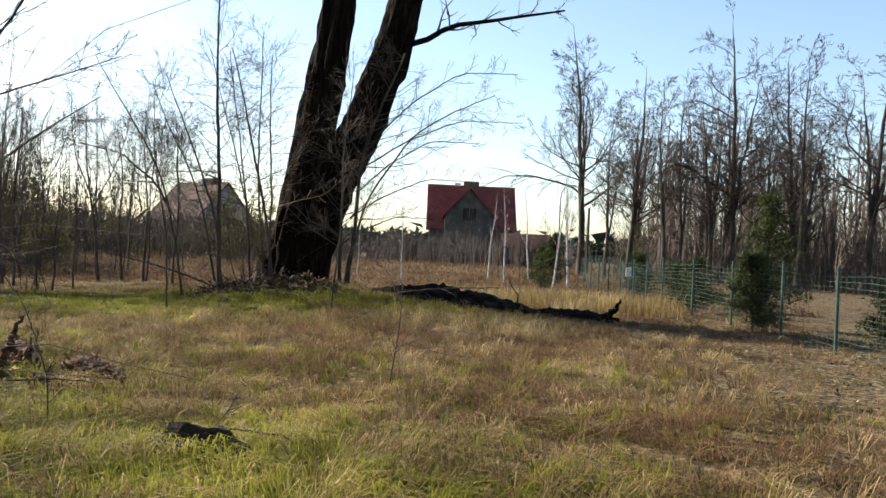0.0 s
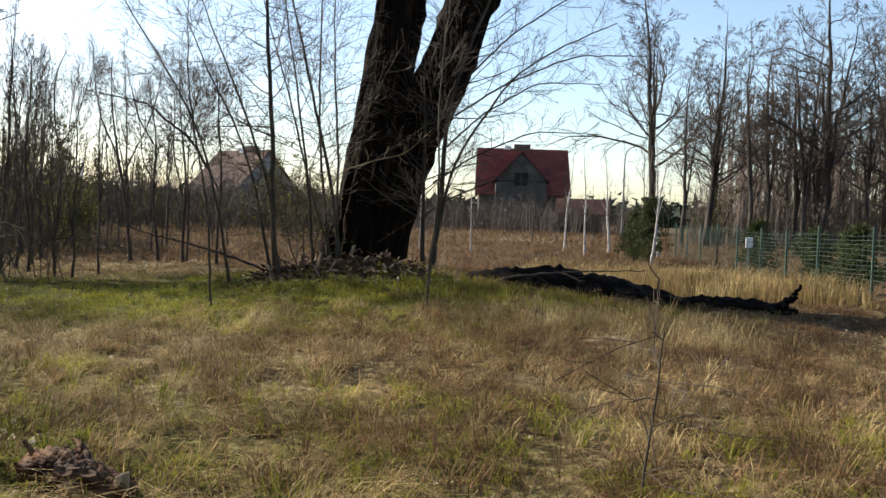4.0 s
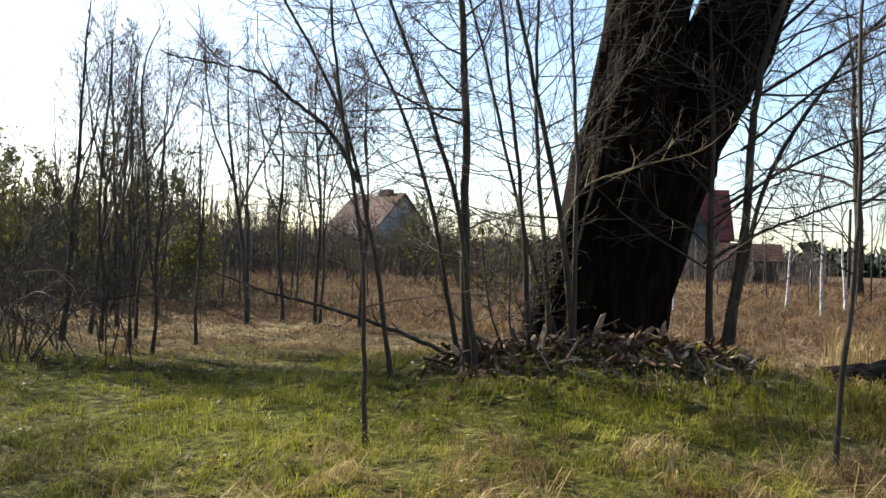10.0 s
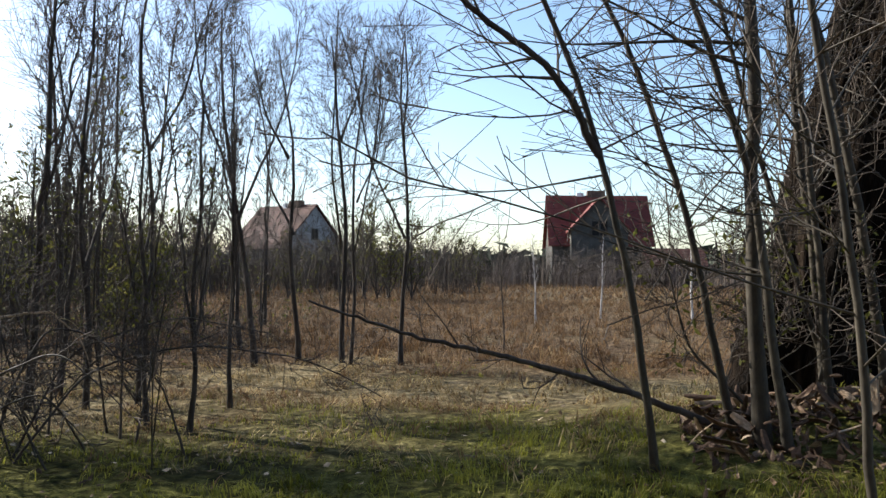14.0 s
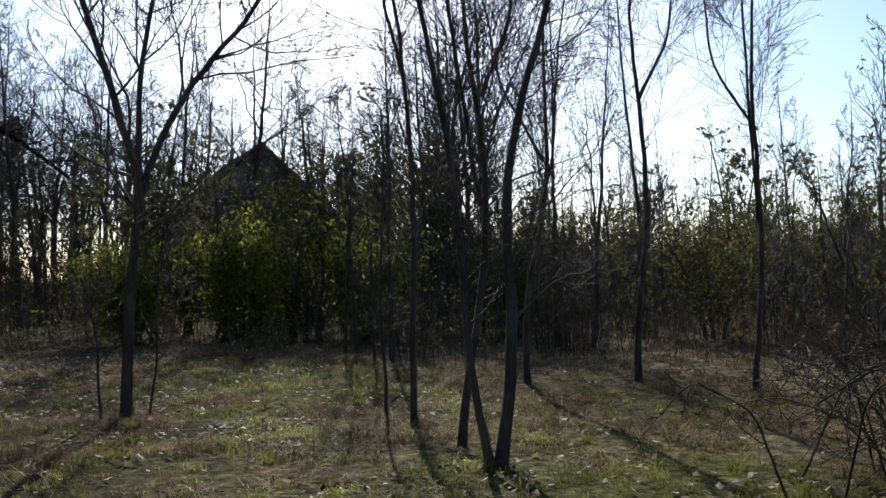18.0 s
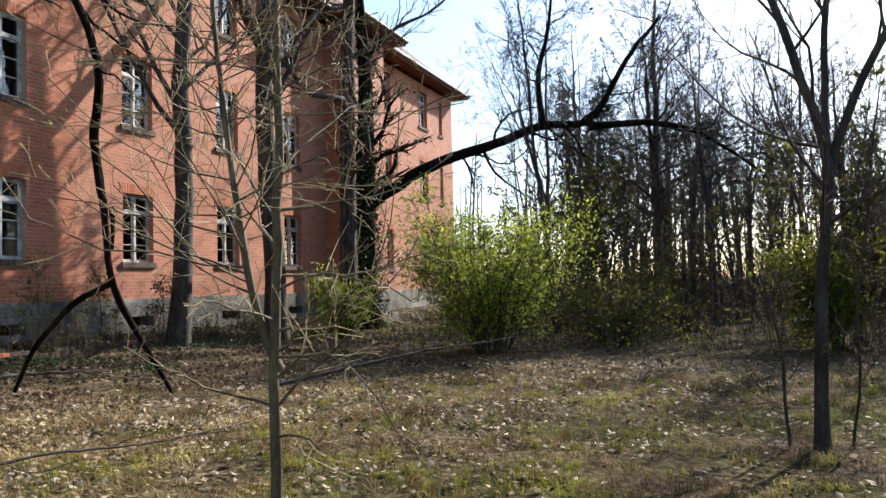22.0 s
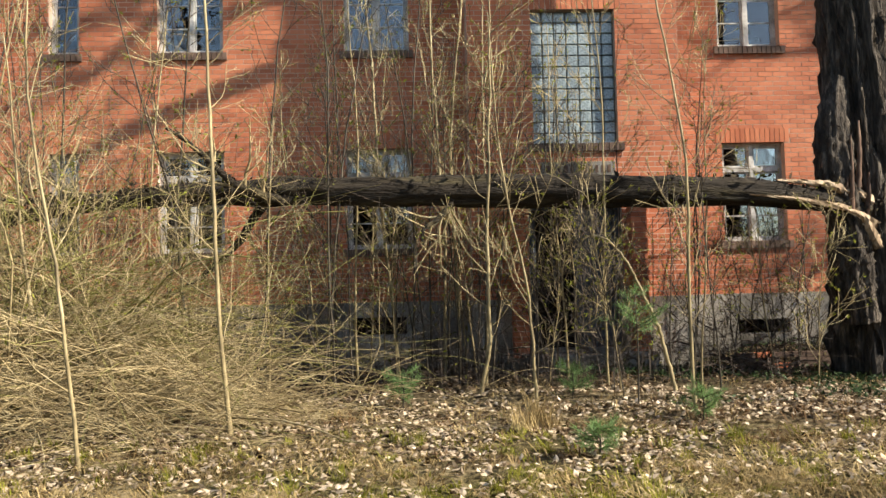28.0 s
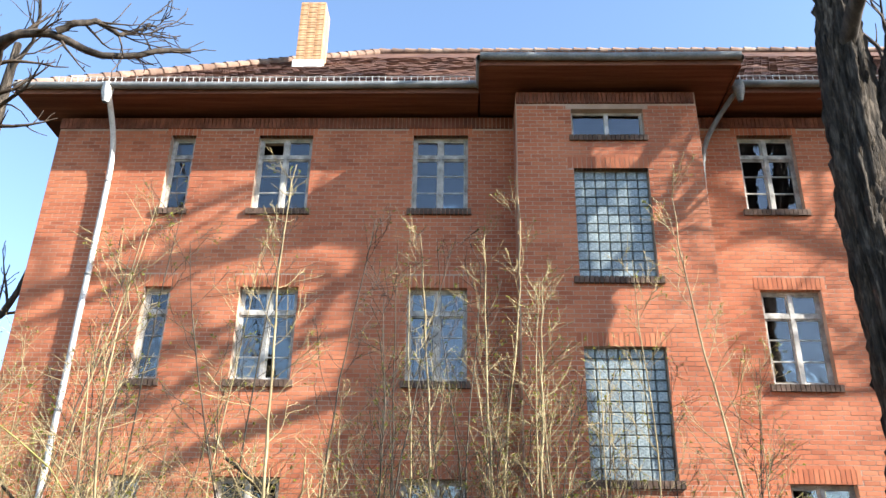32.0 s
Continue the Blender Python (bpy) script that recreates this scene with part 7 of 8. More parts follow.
def thicket(name, label, spots_, lo, hi, seed, mat, stems=12, wide=0.012, leaf=None, leaf_share=0.15):
    """Close brush of thin forking rods, each a flat tapering strip bent in the middle."""
    rng = np.random.RandomState(seed)
    c = np.asarray(spots_, float)
    n = len(c) * stems
    base = np.repeat(c, stems, axis=0) + rng.normal(0, 0.28, (n, 2))
    h = rng.uniform(lo, hi, n) * np.repeat(rng.uniform(0.6, 1.1, len(c)), stems)
    p0 = np.column_stack([base, ground_z(base[:, 0], base[:, 1]) - 0.03])
    a = rng.uniform(0, 6.283, n)
    out = np.stack([np.cos(a), np.sin(a), 0 * a], 1)
    lean = (h * rng.uniform(0.05, 0.5, n))[:, None]
    p1 = p0 + out * lean * 0.35 + np.array([0, 0, 1.0]) * (h * 0.55)[:, None]
    p2 = p0 + out * lean + rng.randn(n, 3) * 0.05 * h[:, None] + np.array([0, 0, 1.0]) * h[:, None]
    A, B, C, W = [p0], [p1], [p2], [np.full(n, wide)]
    for k in range(7):
        s = rng.uniform(0.15, 0.95, n)[:, None]
        q = np.where(s < 0.55, p0 + (p1 - p0) * s / 0.55, p1 + (p2 - p1) * (s - 0.55) / 0.45)
        d = rng.randn(n, 3) * np.array([1, 1, 0.5]) + np.array([0, 0, 0.55])
        e = q + d * (h * rng.uniform(0.1, 0.24, n))[:, None]
        A.append(q), B.append((q + e) / 2 + rng.randn(n, 3) * 0.02 * h[:, None]), C.append(e), W.append(np.full(n, wide * 0.55))
    A, B, C, W = np.concatenate(A), np.concatenate(B), np.concatenate(C), np.concatenate(W)[:, None]
    side = np.cross(C - A, rng.randn(len(A), 3))
    side /= np.linalg.norm(side, axis=1, keepdims=True) + 1e-9
    V = np.stack([A - side * W * 0.5, A + side * W * 0.5, B + side * W * 0.4, B - side * W * 0.4, C], 1).reshape(-1, 3)
    i = np.arange(len(A))[:, None] * 5
    F = np.concatenate([i + np.array([[0, 1, 2]]), i + np.array([[0, 2, 3]]), i + np.array([[3, 2, 4]])])
    tagged(mesh_part(name, mesh_of(name, V, F), mat), label, "undergrowth", kind="stuff")
    if leaf:
        m = rng.rand(len(C)) < leaf_share
        at = C[m] + rng.randn(m.sum(), 3) * 0.05
        tagged(mesh_part("young_leaves", leaves_at(rng, at, wide * 4.5), leaf), "small olive young leaves on the undergrowth", "foliage", kind="stuff")


# undergrowth of the wood, thicker farther in
thicket("undergrowth", "close brown undergrowth of the young wood", spots(260, 9, 30, -20, -6, lambda x, y: x + y * -0.6 > 13), 0.8, 2.8, 561, TWIG_BROWN, 13, 0.011, LEAF_OLIVE)
thicket("undergrowth", "close brown undergrowth behind the clearing", spots(300, 20, 42, -10, 8, lambda x, y: not (x < 23 and y > 0)), 1.0, 3.4, 562, TWIG_BROWN, 13, 0.014, LEAF_OLIVE)
thicket("undergrowth", "sparse brown undergrowth between young trees", spots(110, 3, 16, -22, -9), 0.5, 1.8, 563, TWIG_BROWN, 9, 0.009, LEAF_OLIVE, 0.25)
thicket("undergrowth", "dense brown scrub beyond the meadow", np.concatenate([belt(420, 0, 0, 26, 48, -58, -15), belt(420, 0, 0, 46, 70, -72, -18)]), 1.6, 4.0, 564, TWIG_BROWN, 11, 0.024, LEAF_OLIVE, 0.06)
thicket("undergrowth", "dense brown scrub round the far houses", np.concatenate([belt(260, 0, 0, 72, 88, -100, -60), belt(260, -8, 0, 48, 80, -126, -100)]), 1.6, 4.2, 565, TWIG_HAZE, 11, 0.035)
thicket("undergrowth", "low leafing growth on the clearing's edge", spots(170, 13.5, 23, -13, 8.5, lambda x, y: x > 16.5 or y < -4), 0.25, 1.1, 566, TWIG_BROWN, 10, 0.009, LEAF_LIME, 0.35)
thicket("undergrowth", "low brown twigs and stalks in the clearing", spots(90, 4.5, 17, -9, 6), 0.12, 0.5, 567, TWIG_BROWN, 4, 0.005)
thicket("far_wood", "fine crowns of the bare wood behind the fence", belt(210, -8, 0, 46, 82, -124, -99), 4.0, 10.5, 568, TWIG_HAZE, 6, 0.045)
thicket("far_wood", "dense brown understorey of the wood beyond the meadow", belt(420, 0, 0, 46, 74, -84, -18), 2.6, 5.6, 587, TWIG_BROWN, 11, 0.034)
thicket("far_wood", "fine crowns of the bare wood beyond the meadow", belt(240, 0, 0, 36, 80, -60, -10), 3.0, 6.5, 569, TWIG_BROWN, 6, 0.03)
thicket("undergrowth", "dark brown scrub before the red-roofed house", spots(150, -9, 10, -88, -80), 1.6, 4.6, 570, TWIG_BROWN, 12, 0.035)
thicket("undergrowth", "dark brown scrub before the pale house", spots(110, 26, 48, -92, -82), 1.6, 5.0, 571, TWIG_BROWN, 12, 0.035)


# ---- in front of the brick house ----
rng = np.random.RandomState(601)
rfoot = np.array((6.95, 10.45, 0.12))
rob = thing("robinia", tuple(rfoot), "thick old robinia with furrowed grey bark and a torn stem", "tree")
me, rl, rr_ = deep_bark(np.array([(6.95, 10.5, 0.0), (6.85, 10.4, 0.8), (6.8, 10.35, 2.3), (6.72, 10.3, 4.5), (6.62, 10.3, 7.8), (6.75, 10.3, 10.5), (7.0, 10.2, 13.5), (7.1, 10.2, 16), (7.3, 10.2, 21)]) - rfoot,
                        (0.6, 0.45, 0.42, 0.39, 0.35, 0.3, 0.26, 0.2, 0.06), 6, 40, 0.17, 120)
mesh_part("trunk", me, BARK_ROBINIA, rob)
me, rl2, rr2 = deep_bark(np.array([(6.85, 10.3, 7.6), (7.2, 10.2, 9.2), (7.75, 10.1, 11.0), (8.4, 9.8, 13.5), (8.9, 9.6, 15.5)]) - rfoot, (0.24, 0.22, 0.18, 0.14, 0.06), 7, 16, 0.1)
mesh_part("stem", me, BARK_ROBINIA, rob)
me, _, _ = deep_bark(np.array([(6.45, 10.0, 0.9), (6.3, 9.95, 2.0), (6.15, 9.95, 2.9), (6.15, 10.0, 3.7), (6.28, 10.05, 4.25)]) - rfoot, (0.2, 0.23, 0.24, 0.22, 0.1), 17, 24, 0.14, 60)
mesh_part("broken_stem", me, BARK_ROBINIA, rob, "torn stump of the side stem with bare split wood")
for k, (x, z0, z1, w) in enumerate(((6.2, 2.4, 3.4, 0.035), (6.32, 2.7, 3.6, 0.04), (6.42, 2.3, 2.9, 0.045), (6.14, 2.5, 3.0, 0.03))):
    sl = curve([(x, 9.72 + 0.02 * k, z0), (x + 0.03, 9.7, (z0 + z1) / 2), (x + 0.08, 9.78, z1)], 12) - rfoot
    mesh_part("split_wood", tube_mesh("split_wood", [(sl, np.linspace(w, w * 0.3, 12))], 6, 0.3, k), TORN_WOOD, rob, "reddish torn wood")
lim = limb_set(rng, rl, rr_, [(0.28, (0.35, -0.9, 0.2), 3.0, 0.1), (0.45, (0.8, -0.45, 0.4), 5.5, 0.13), (0.52, (0.5, 0.3, 0.8), 5, 0.12), (0.58, (0.9, 0.15, 0.5), 6.5, 0.13), (0.62, (-0.75, -0.1, 0.6), 5.5, 0.12),
                              (0.66, (0.7, -0.5, 0.6), 6.5, 0.14), (0.7, (-0.5, 0.2, 0.8), 5.5, 0.12), (0.75, (0.95, -0.1, 0.5), 6.5, 0.12), (0.8, (-0.6, -0.3, 0.7), 5, 0.1), (0.85, (0.6, 0.2, 0.8), 5, 0.1), (0.9, (-0.3, -0.3, 1), 4, 0.08), (0.95, (0.4, 0.1, 1), 4, 0.08),
                              (0.5, (0.35, -0.8, 0.75), 7.5, 0.16), (0.6, (0.75, -0.6, 0.9), 7.5, 0.15), (0.68, (-0.1, -0.9, 0.8), 6.5, 0.14)], 0.04, 0.5)
lim += limb_set(rng, rl2, rr2, [(0.4, (0.9, -0.3, 0.3), 4.5, 0.09), (0.6, (0.3, -0.9, 0.4), 4, 0.08), (0.8, (0.9, 0.1, 0.5), 4, 0.07), (0.95, (0.3, -0.2, 1), 3, 0.05)], 0.06, 0.5)
grown(rob, rng, lim, 11, 2.4, 4, 0.8, BARK_GREY, TWIG_BROWN, 0.012)

# the broken side stem, hanging level
LOG_BARK = mottled("log_bark", (0.012, 0.009, 0.006), (0.028, 0.021, 0.013), (0.075, 0.06, 0.028), 4, 28, 0.9, 1.0, 0.05, (0.2, 1, 1))
hl, hline, hrad = fallen_log([(6.5, 9.85, 2.38), (5.9, 9.8, 2.55), (5.0, 9.75, 2.68), (3.0, 9.75, 2.72), (1.0, 9.75, 2.74), (-0.8, 9.75, 2.78), (-2.6, 9.75, 2.78), (-4.2, 9.7, 2.62), (-5.6, 9.6, 2.2)],
                             (0.1, 0.17, 0.195, 0.2, 0.19, 0.17, 0.14, 0.09, 0.045), 18, "broken_stem_log", "long broken tree stem hanging level across the entrance", LOG_BARK)
for k, pts in enumerate(([(6.62, 9.9, 2.2), (6.2, 9.72, 2.42), (5.4, 9.62, 2.56), (4.8, 9.6, 2.62)], [(6.6, 9.8, 1.9), (6.35, 9.66, 2.3), (5.8, 9.58, 2.5)], [(6.55, 9.86, 2.52), (5.9, 9.7, 2.74), (5.2, 9.66, 2.8)])):
    ln = curve(pts, 26) - np.array((6.5, 9.85, 2.38))
    mesh_part("split_wood", tube_mesh("split_wood", [(ln, np.linspace(0.065, 0.012, 26))], 9, 0.45, k + 30, False), WOOD_SPLIT, hl, "pale twisted split wood")
lb = limb_set(rng, hline, hrad, [(0.45, (-0.7, -0.1, -0.35), 1.1, 0.06), (0.62, (-0.8, -0.2, -0.55), 2.2, 0.08), (0.66, (-0.7, 0.1, -0.5), 2.4, 0.07), (0.8, (-0.9, -0.4, -0.1), 2.5, 0.06), (0.86, (-0.8, -0.3, -0.3), 2.5, 0.06), (0.93, (-0.7, -0.6, 0.2), 2.2, 0.05)], -0.02, 0.4)
at = hline[np.random.RandomState(7).randint(0, len(hline), 900)] + np.random.RandomState(8).randn(900, 3) * np.array([0.12, 0.1, 0.06]) + np.array([0, 0, 0.1])
mesh_part("bark_tatters", leaves_at(np.random.RandomState(9), at, 0.05), LOG_BARK, hl)["kind"] = "stuff"
grown(hl, rng, lb, 9, 1.0, 4, 0.4, LOG_BARK, TWIG_PALE, 0.005)
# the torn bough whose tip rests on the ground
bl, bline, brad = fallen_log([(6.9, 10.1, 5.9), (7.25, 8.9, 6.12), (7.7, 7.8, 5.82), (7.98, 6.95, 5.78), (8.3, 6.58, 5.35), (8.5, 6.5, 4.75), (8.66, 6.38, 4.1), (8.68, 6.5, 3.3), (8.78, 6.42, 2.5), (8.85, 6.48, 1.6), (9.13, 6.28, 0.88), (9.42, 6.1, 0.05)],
                             (0.11, 0.09, 0.066, 0.05, 0.045, 0.054, 0.04, 0.04, 0.024), 19, "torn_bough", "black bent bough hanging from the robinia to the ground", BARK_BACKLIT, "branch", 0.045, 64)
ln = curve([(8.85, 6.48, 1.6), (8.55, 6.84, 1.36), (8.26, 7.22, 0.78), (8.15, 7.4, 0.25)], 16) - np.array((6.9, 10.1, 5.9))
mesh_part("side_stem", tube_mesh("side_stem", [(ln, np.linspace(0.045, 0.026, 16))], 8, 0.16, 3), BARK_BACKLIT, bl)
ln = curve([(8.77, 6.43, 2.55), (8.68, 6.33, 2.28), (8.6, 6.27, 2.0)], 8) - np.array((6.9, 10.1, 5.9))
mesh_part("stub", tube_mesh("stub", [(ln, np.linspace(0.04, 0.02, 8))], 6, 0.1, 3), BARK_BACKLIT, bl)
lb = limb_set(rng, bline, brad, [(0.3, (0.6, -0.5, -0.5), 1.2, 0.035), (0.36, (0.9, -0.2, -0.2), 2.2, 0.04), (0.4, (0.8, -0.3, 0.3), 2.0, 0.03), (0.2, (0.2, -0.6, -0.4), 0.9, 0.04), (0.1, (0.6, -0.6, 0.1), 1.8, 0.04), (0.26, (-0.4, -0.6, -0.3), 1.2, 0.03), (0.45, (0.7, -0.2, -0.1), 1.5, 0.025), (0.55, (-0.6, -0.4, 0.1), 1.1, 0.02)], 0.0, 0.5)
grown(bl, rng, lb, 6, 0.7, 3, 0.3, BARK_BACKLIT, TWIG_BROWN, 0.005)

# near sapling that the walk passes
near = plant("young_tree", "slender young tree with many pale thorny side twigs", "tree",
             [([on((4.02, 1.15)), (3.98, 1.08, 0.6), (3.96, 1.06, 1.13), (3.88, 1.0, 2.2), (3.8, 0.99, 3.0), (3.7, 0.9, 5.0)], 0.034, 0.008),
              ([(3.96, 1.06, 1.05), (3.85, 1.15, 1.4), (3.75, 1.2, 2.2), (3.65, 1.3, 3.6)], 0.024, 0.006)], 611,
             limbs=48, limb_len=1.5, twigs=9, twig_len=0.42, first=0.14, spread=1.15, bark=BARK_SUNLIT, twig=TWIG_PALE, sides=8, fine=2, fine_len=0.12, least=0.003, wild=0.35, up=0.03, limb_rad=0.3)
young_tree([(15.9, 11.0, 0), (15.82, 10.75, 3.7), (15.78, 10.5, 6.3), (15.79, 10.2, 9.0), (15.8, 10.6, 14), (15.9, 10.8, 20)], 0.24, 612, "tall bare tree with reddish bark close to the brick house", sides=12, limb_len=6.6, twig_len=1.9, first=0.24, limbs=30, twigs=11, fine=3, fine_len=0.6, least=0.013, limb_rad=0.36)
young_tree([(19.5, 10.6, 0), (19.3, 10.5, 4.0), (19.1, 10.3, 8.0), (19.3, 10.3, 14), (19.4, 10.4, 20)], 0.3, 613, "tall bare tree close to the brick house", sides=12, limb_len=5.6, twig_len=1.7, first=0.3, limbs=26, twigs=11, fine=3, fine_len=0.6, least=0.013, limb_rad=0.36)
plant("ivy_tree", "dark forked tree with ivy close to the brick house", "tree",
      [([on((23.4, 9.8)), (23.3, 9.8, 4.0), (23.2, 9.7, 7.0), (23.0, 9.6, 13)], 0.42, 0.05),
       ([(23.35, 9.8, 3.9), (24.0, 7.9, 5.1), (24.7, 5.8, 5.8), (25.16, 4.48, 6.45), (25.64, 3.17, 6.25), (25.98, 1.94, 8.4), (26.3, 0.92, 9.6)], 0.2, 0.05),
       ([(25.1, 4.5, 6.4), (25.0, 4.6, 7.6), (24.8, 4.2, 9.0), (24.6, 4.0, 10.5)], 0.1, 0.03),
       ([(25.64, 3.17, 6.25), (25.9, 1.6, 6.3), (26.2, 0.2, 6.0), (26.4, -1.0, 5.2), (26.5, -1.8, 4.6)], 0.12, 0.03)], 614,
      limbs=18, limb_len=2.6, twigs=9, twig_len=1.1, first=0.25, spread=0.95, bark=BARK_BACKLIT, twig=BARK_BACKLIT, sides=12, fine=3, fine_len=0.5, wild=0.5, up=0.06, leaves=700, leaf=IVY, leaf_size=0.06, least=0.007)
iv = np.random.RandomState(615)
za, aa = iv.uniform(0.1, 8.5, 5200), iv.uniform(0, 6.283, 5200)
ra = 0.5 - 0.02 * za + iv.rand(5200) ** 2 * 0.3
tagged(mesh_part("ivy_coat", leaves_at(iv, np.stack([23.33 - 0.02 * za + ra * np.cos(aa), 9.8 + ra * np.sin(aa), za], 1), 0.06), IVY), "dark ivy climbing the forked tree's trunk", "ivy", kind="stuff")


# ---- thicket of pale saplings before the entrance ----
PALE = dict(bark=BARK_PALE, twig=TWIG_PALE, limbs=20, limb_len=1.25, twigs=5, twig_len=0.6, first=0.12, spread=0.95, leaves=170, leaf=LEAF_LIME, leaf_size=0.02, group="thicket before the entrance", fine=1, fine_len=0.2, least=0.0042, up=0.1, limb_rad=0.4, wild=0.2)


def pole_sapling(points, r, seed, **kw):
    return sapling(points, r, seed, "thin pale sapling in the thicket before the entrance", **{**PALE, **kw})


pole_sapling([(-2.38, 6.08, 0), (-2.62, 6.1, 1.7), (-2.8, 6.15, 2.9), (-2.84, 6.2, 4.0), (-2.8, 6.2, 5.2)], 0.026, 621)
pole_sapling([(-1.39, 7.21, 0), (-1.53, 7.25, 2.0), (-1.65, 7.3, 3.4), (-1.66, 7.35, 4.4), (-1.6, 7.4, 6.6)], 0.034, 622, limb_len=1.2)
pole_sapling([(0.18, 10.65, 0), (0.05, 10.65, 2.6), (-0.08, 10.65, 4.3), (-0.23, 10.7, 5.4), (-0.3, 10.7, 7.4)], 0.038, 623)
pole_sapling([(2.84, 9.5, 0), (2.87, 9.5, 2.8), (2.8, 9.5, 5.0), (2.8, 9.5, 6.4)], 0.024, 624)
pole_sapling([(3.43, 8.02, 0), (3.4, 8.05, 2.6), (3.26, 8.1, 4.6), (3.0, 8.1, 6.6)], 0.030, 625)
pole_sapling([(1.18, 9.16, 0), (1.34, 9.15, 0.7), (1.28, 9.15, 2.1), (1.36, 9.15, 3.6), (1.5, 9.2, 6.0)], 0.035, 626)
pole_sapling([(0.83, 10.93, 0), (0.86, 10.9, 2.6), (0.81, 10.9, 4.8), (0.7, 10.9, 7.6)], 0.039, 627)
pole_sapling([(1.03, 10.89, 0), (1.03, 10.9, 3.0), (1.14, 10.9, 5.2), (1.3, 10.9, 8.2)], 0.038, 628)
pole_sapling([(1.74, 8.26, 0), (1.67, 8.3, 1.4), (1.45, 8.3, 2.8), (1.3, 8.3, 4.6)], 0.026, 629)
pole_sapling([(-1.01, 12.0, 0), (-1.25, 12.0, 1.9), (-1.5, 12.0, 3.3), (-1.6, 12.0, 5.0)], 0.030, 630)
th = np.random.RandomState(640)
for k in range(64):
    x, y = (th.uniform(-6.5, 5.6), th.uniform(8.6, 11.5)) if k < 46 else (th.normal(0.9, 0.9), th.uniform(10.2, 11.6))
    if -0.5 < x < 2.2 and k % 2:
        y = th.uniform(10.0, 11.4)
    h = th.uniform(2.4, 6.5) * (1.15 if x < 1.5 else 0.85)
    lx = th.normal(0, 0.09) * h
    pole_sapling([(x, y, 0), (x + lx * 0.3, y, h * 0.4), (x + lx, y + th.normal(0, 0.05) * h, h)], 0.0032 * h + 0.004, 1650 + k, limbs=18, limb_len=0.22 * h + 0.25, twigs=4, twig_len=0.55, bark=(BARK_YOUNG, BARK_PALE, BARK_YOUNG)[k % 3], twig=(TWIG_BROWN, TWIG_PALE, TWIG_BROWN)[k % 3],
                 leaves=(90, 200)[k % 2], leaf=LEAF_LIME, leaf_size=0.022)
for k, (x, y, lx, h) in enumerate(((-5.3, 9.0, -0.3, 4.6), (-4.3, 7.3, -0.9, 4.8), (-5.6, 8.2, -1.2, 5.2), (-6.3, 8.9, -1.0, 4.6), (-6.8, 8.3, -0.9, 5.4), (-3.6, 8.2, -0.5, 4.4))):
    pole_sapling([(x, y, 0), (x + lx * 0.25, y, h * 0.35), (x + lx, y + 0.1, h)], 0.036, 760 + k, limbs=24, limb_len=1.2)
bough([(3.5, 8.9, 0.2), (3.35, 8.95, 0.95), (2.98, 8.94, 1.78), (2.71, 8.93, 2.08), (2.47, 8.94, 2.1), (2.35, 8.95, 1.8)], 0.028, 711, "bent_sapling", "pale sapling bent over in an arch", 6, 0.3, 1, BARK_PALE, TWIG_PALE)


def brush_heap(x, y, w, h, n, seed, label, mat, rise=0.8, thick=0.0055):
    """A mound of tangled cut twigs: each starts somewhere inside the mound, runs outwards and sags."""
    rng = np.random.RandomState(seed)
    g = on_ground(x, y)
    root = thing("brush_heap", g, label, "brushwood")
    lines = []
    for k in range(n):
        p = np.array([rng.normal(0, w * 0.3), rng.normal(0, 0.5), 0.0])
        p[2] = float(ground_z(g[0] + p[0], g[1] + p[1])) - g[2]
        low = p[2] + 0.01
        p[2] += rng.rand() ** 1.4 * 0.75 * h * math.exp(-(p[0] / (0.45 * w)) ** 2 - p[1] ** 2)
        a = rng.normal(0, 0.8) + (math.pi if rng.rand() < 0.5 else 0)
        d = np.array([math.cos(a), 0.6 * math.sin(a), rng.uniform(-0.1, rise)])
        L = rng.uniform(0.6, 1.9) * h / 1.3
        pts = [p]
        d /= np.linalg.norm(d)
        for i in range(6):
            d = d + np.array([0, 0, -0.13]) + rng.randn(3) * 0.16
            d /= np.linalg.norm(d)
            q = pts[-1] + d * L / 6
            q[2] = max(q[2], low)
            pts.append(q)
        if k < 26:
            mesh_part("stick", tube_mesh("stick", [(np.array(pts), np.linspace(0.014, 0.006, 7))], 5), mat, root)
        else:
            r = thick * rng.uniform(0.5, 1.3)
            lines.append((np.array(pts), np.linspace(r, r * 0.4, 7)))
    mesh_part("twig_mass", tube_mesh("twig_mass", lines, 3), mat, root)["kind"] = "stuff"


brush_heap(-3.5, 7.9, 4.2, 1.6, 2600, 721, "heap of pale tangled brushwood with arching twigs", TWIG_PALE)
brush_heap(-3.9, 8.7, 3.4, 2.9, 650, 722, "arching olive twigs rising from the brushwood", mottled("olive_twig", (0.12, 0.11, 0.03), (0.22, 0.2, 0.06), (0.3, 0.28, 0.1), 3, 30, 0.75, 0.2, 0.004), 1.5)
brush_heap(-5.6, 9.6, 4.2, 2.6, 1500, 723, "low brown brushwood under the saplings", TWIG_BROWN)
brush_heap(0.9, 10.9, 4.4, 0.7, 220, 724, "low brown brushwood before the entrance", TWIG_BROWN)
brush_heap(4.7, 10.9, 2.2, 0.9, 200, 725, "low brown brushwood beside the robinia", TWIG_BROWN)


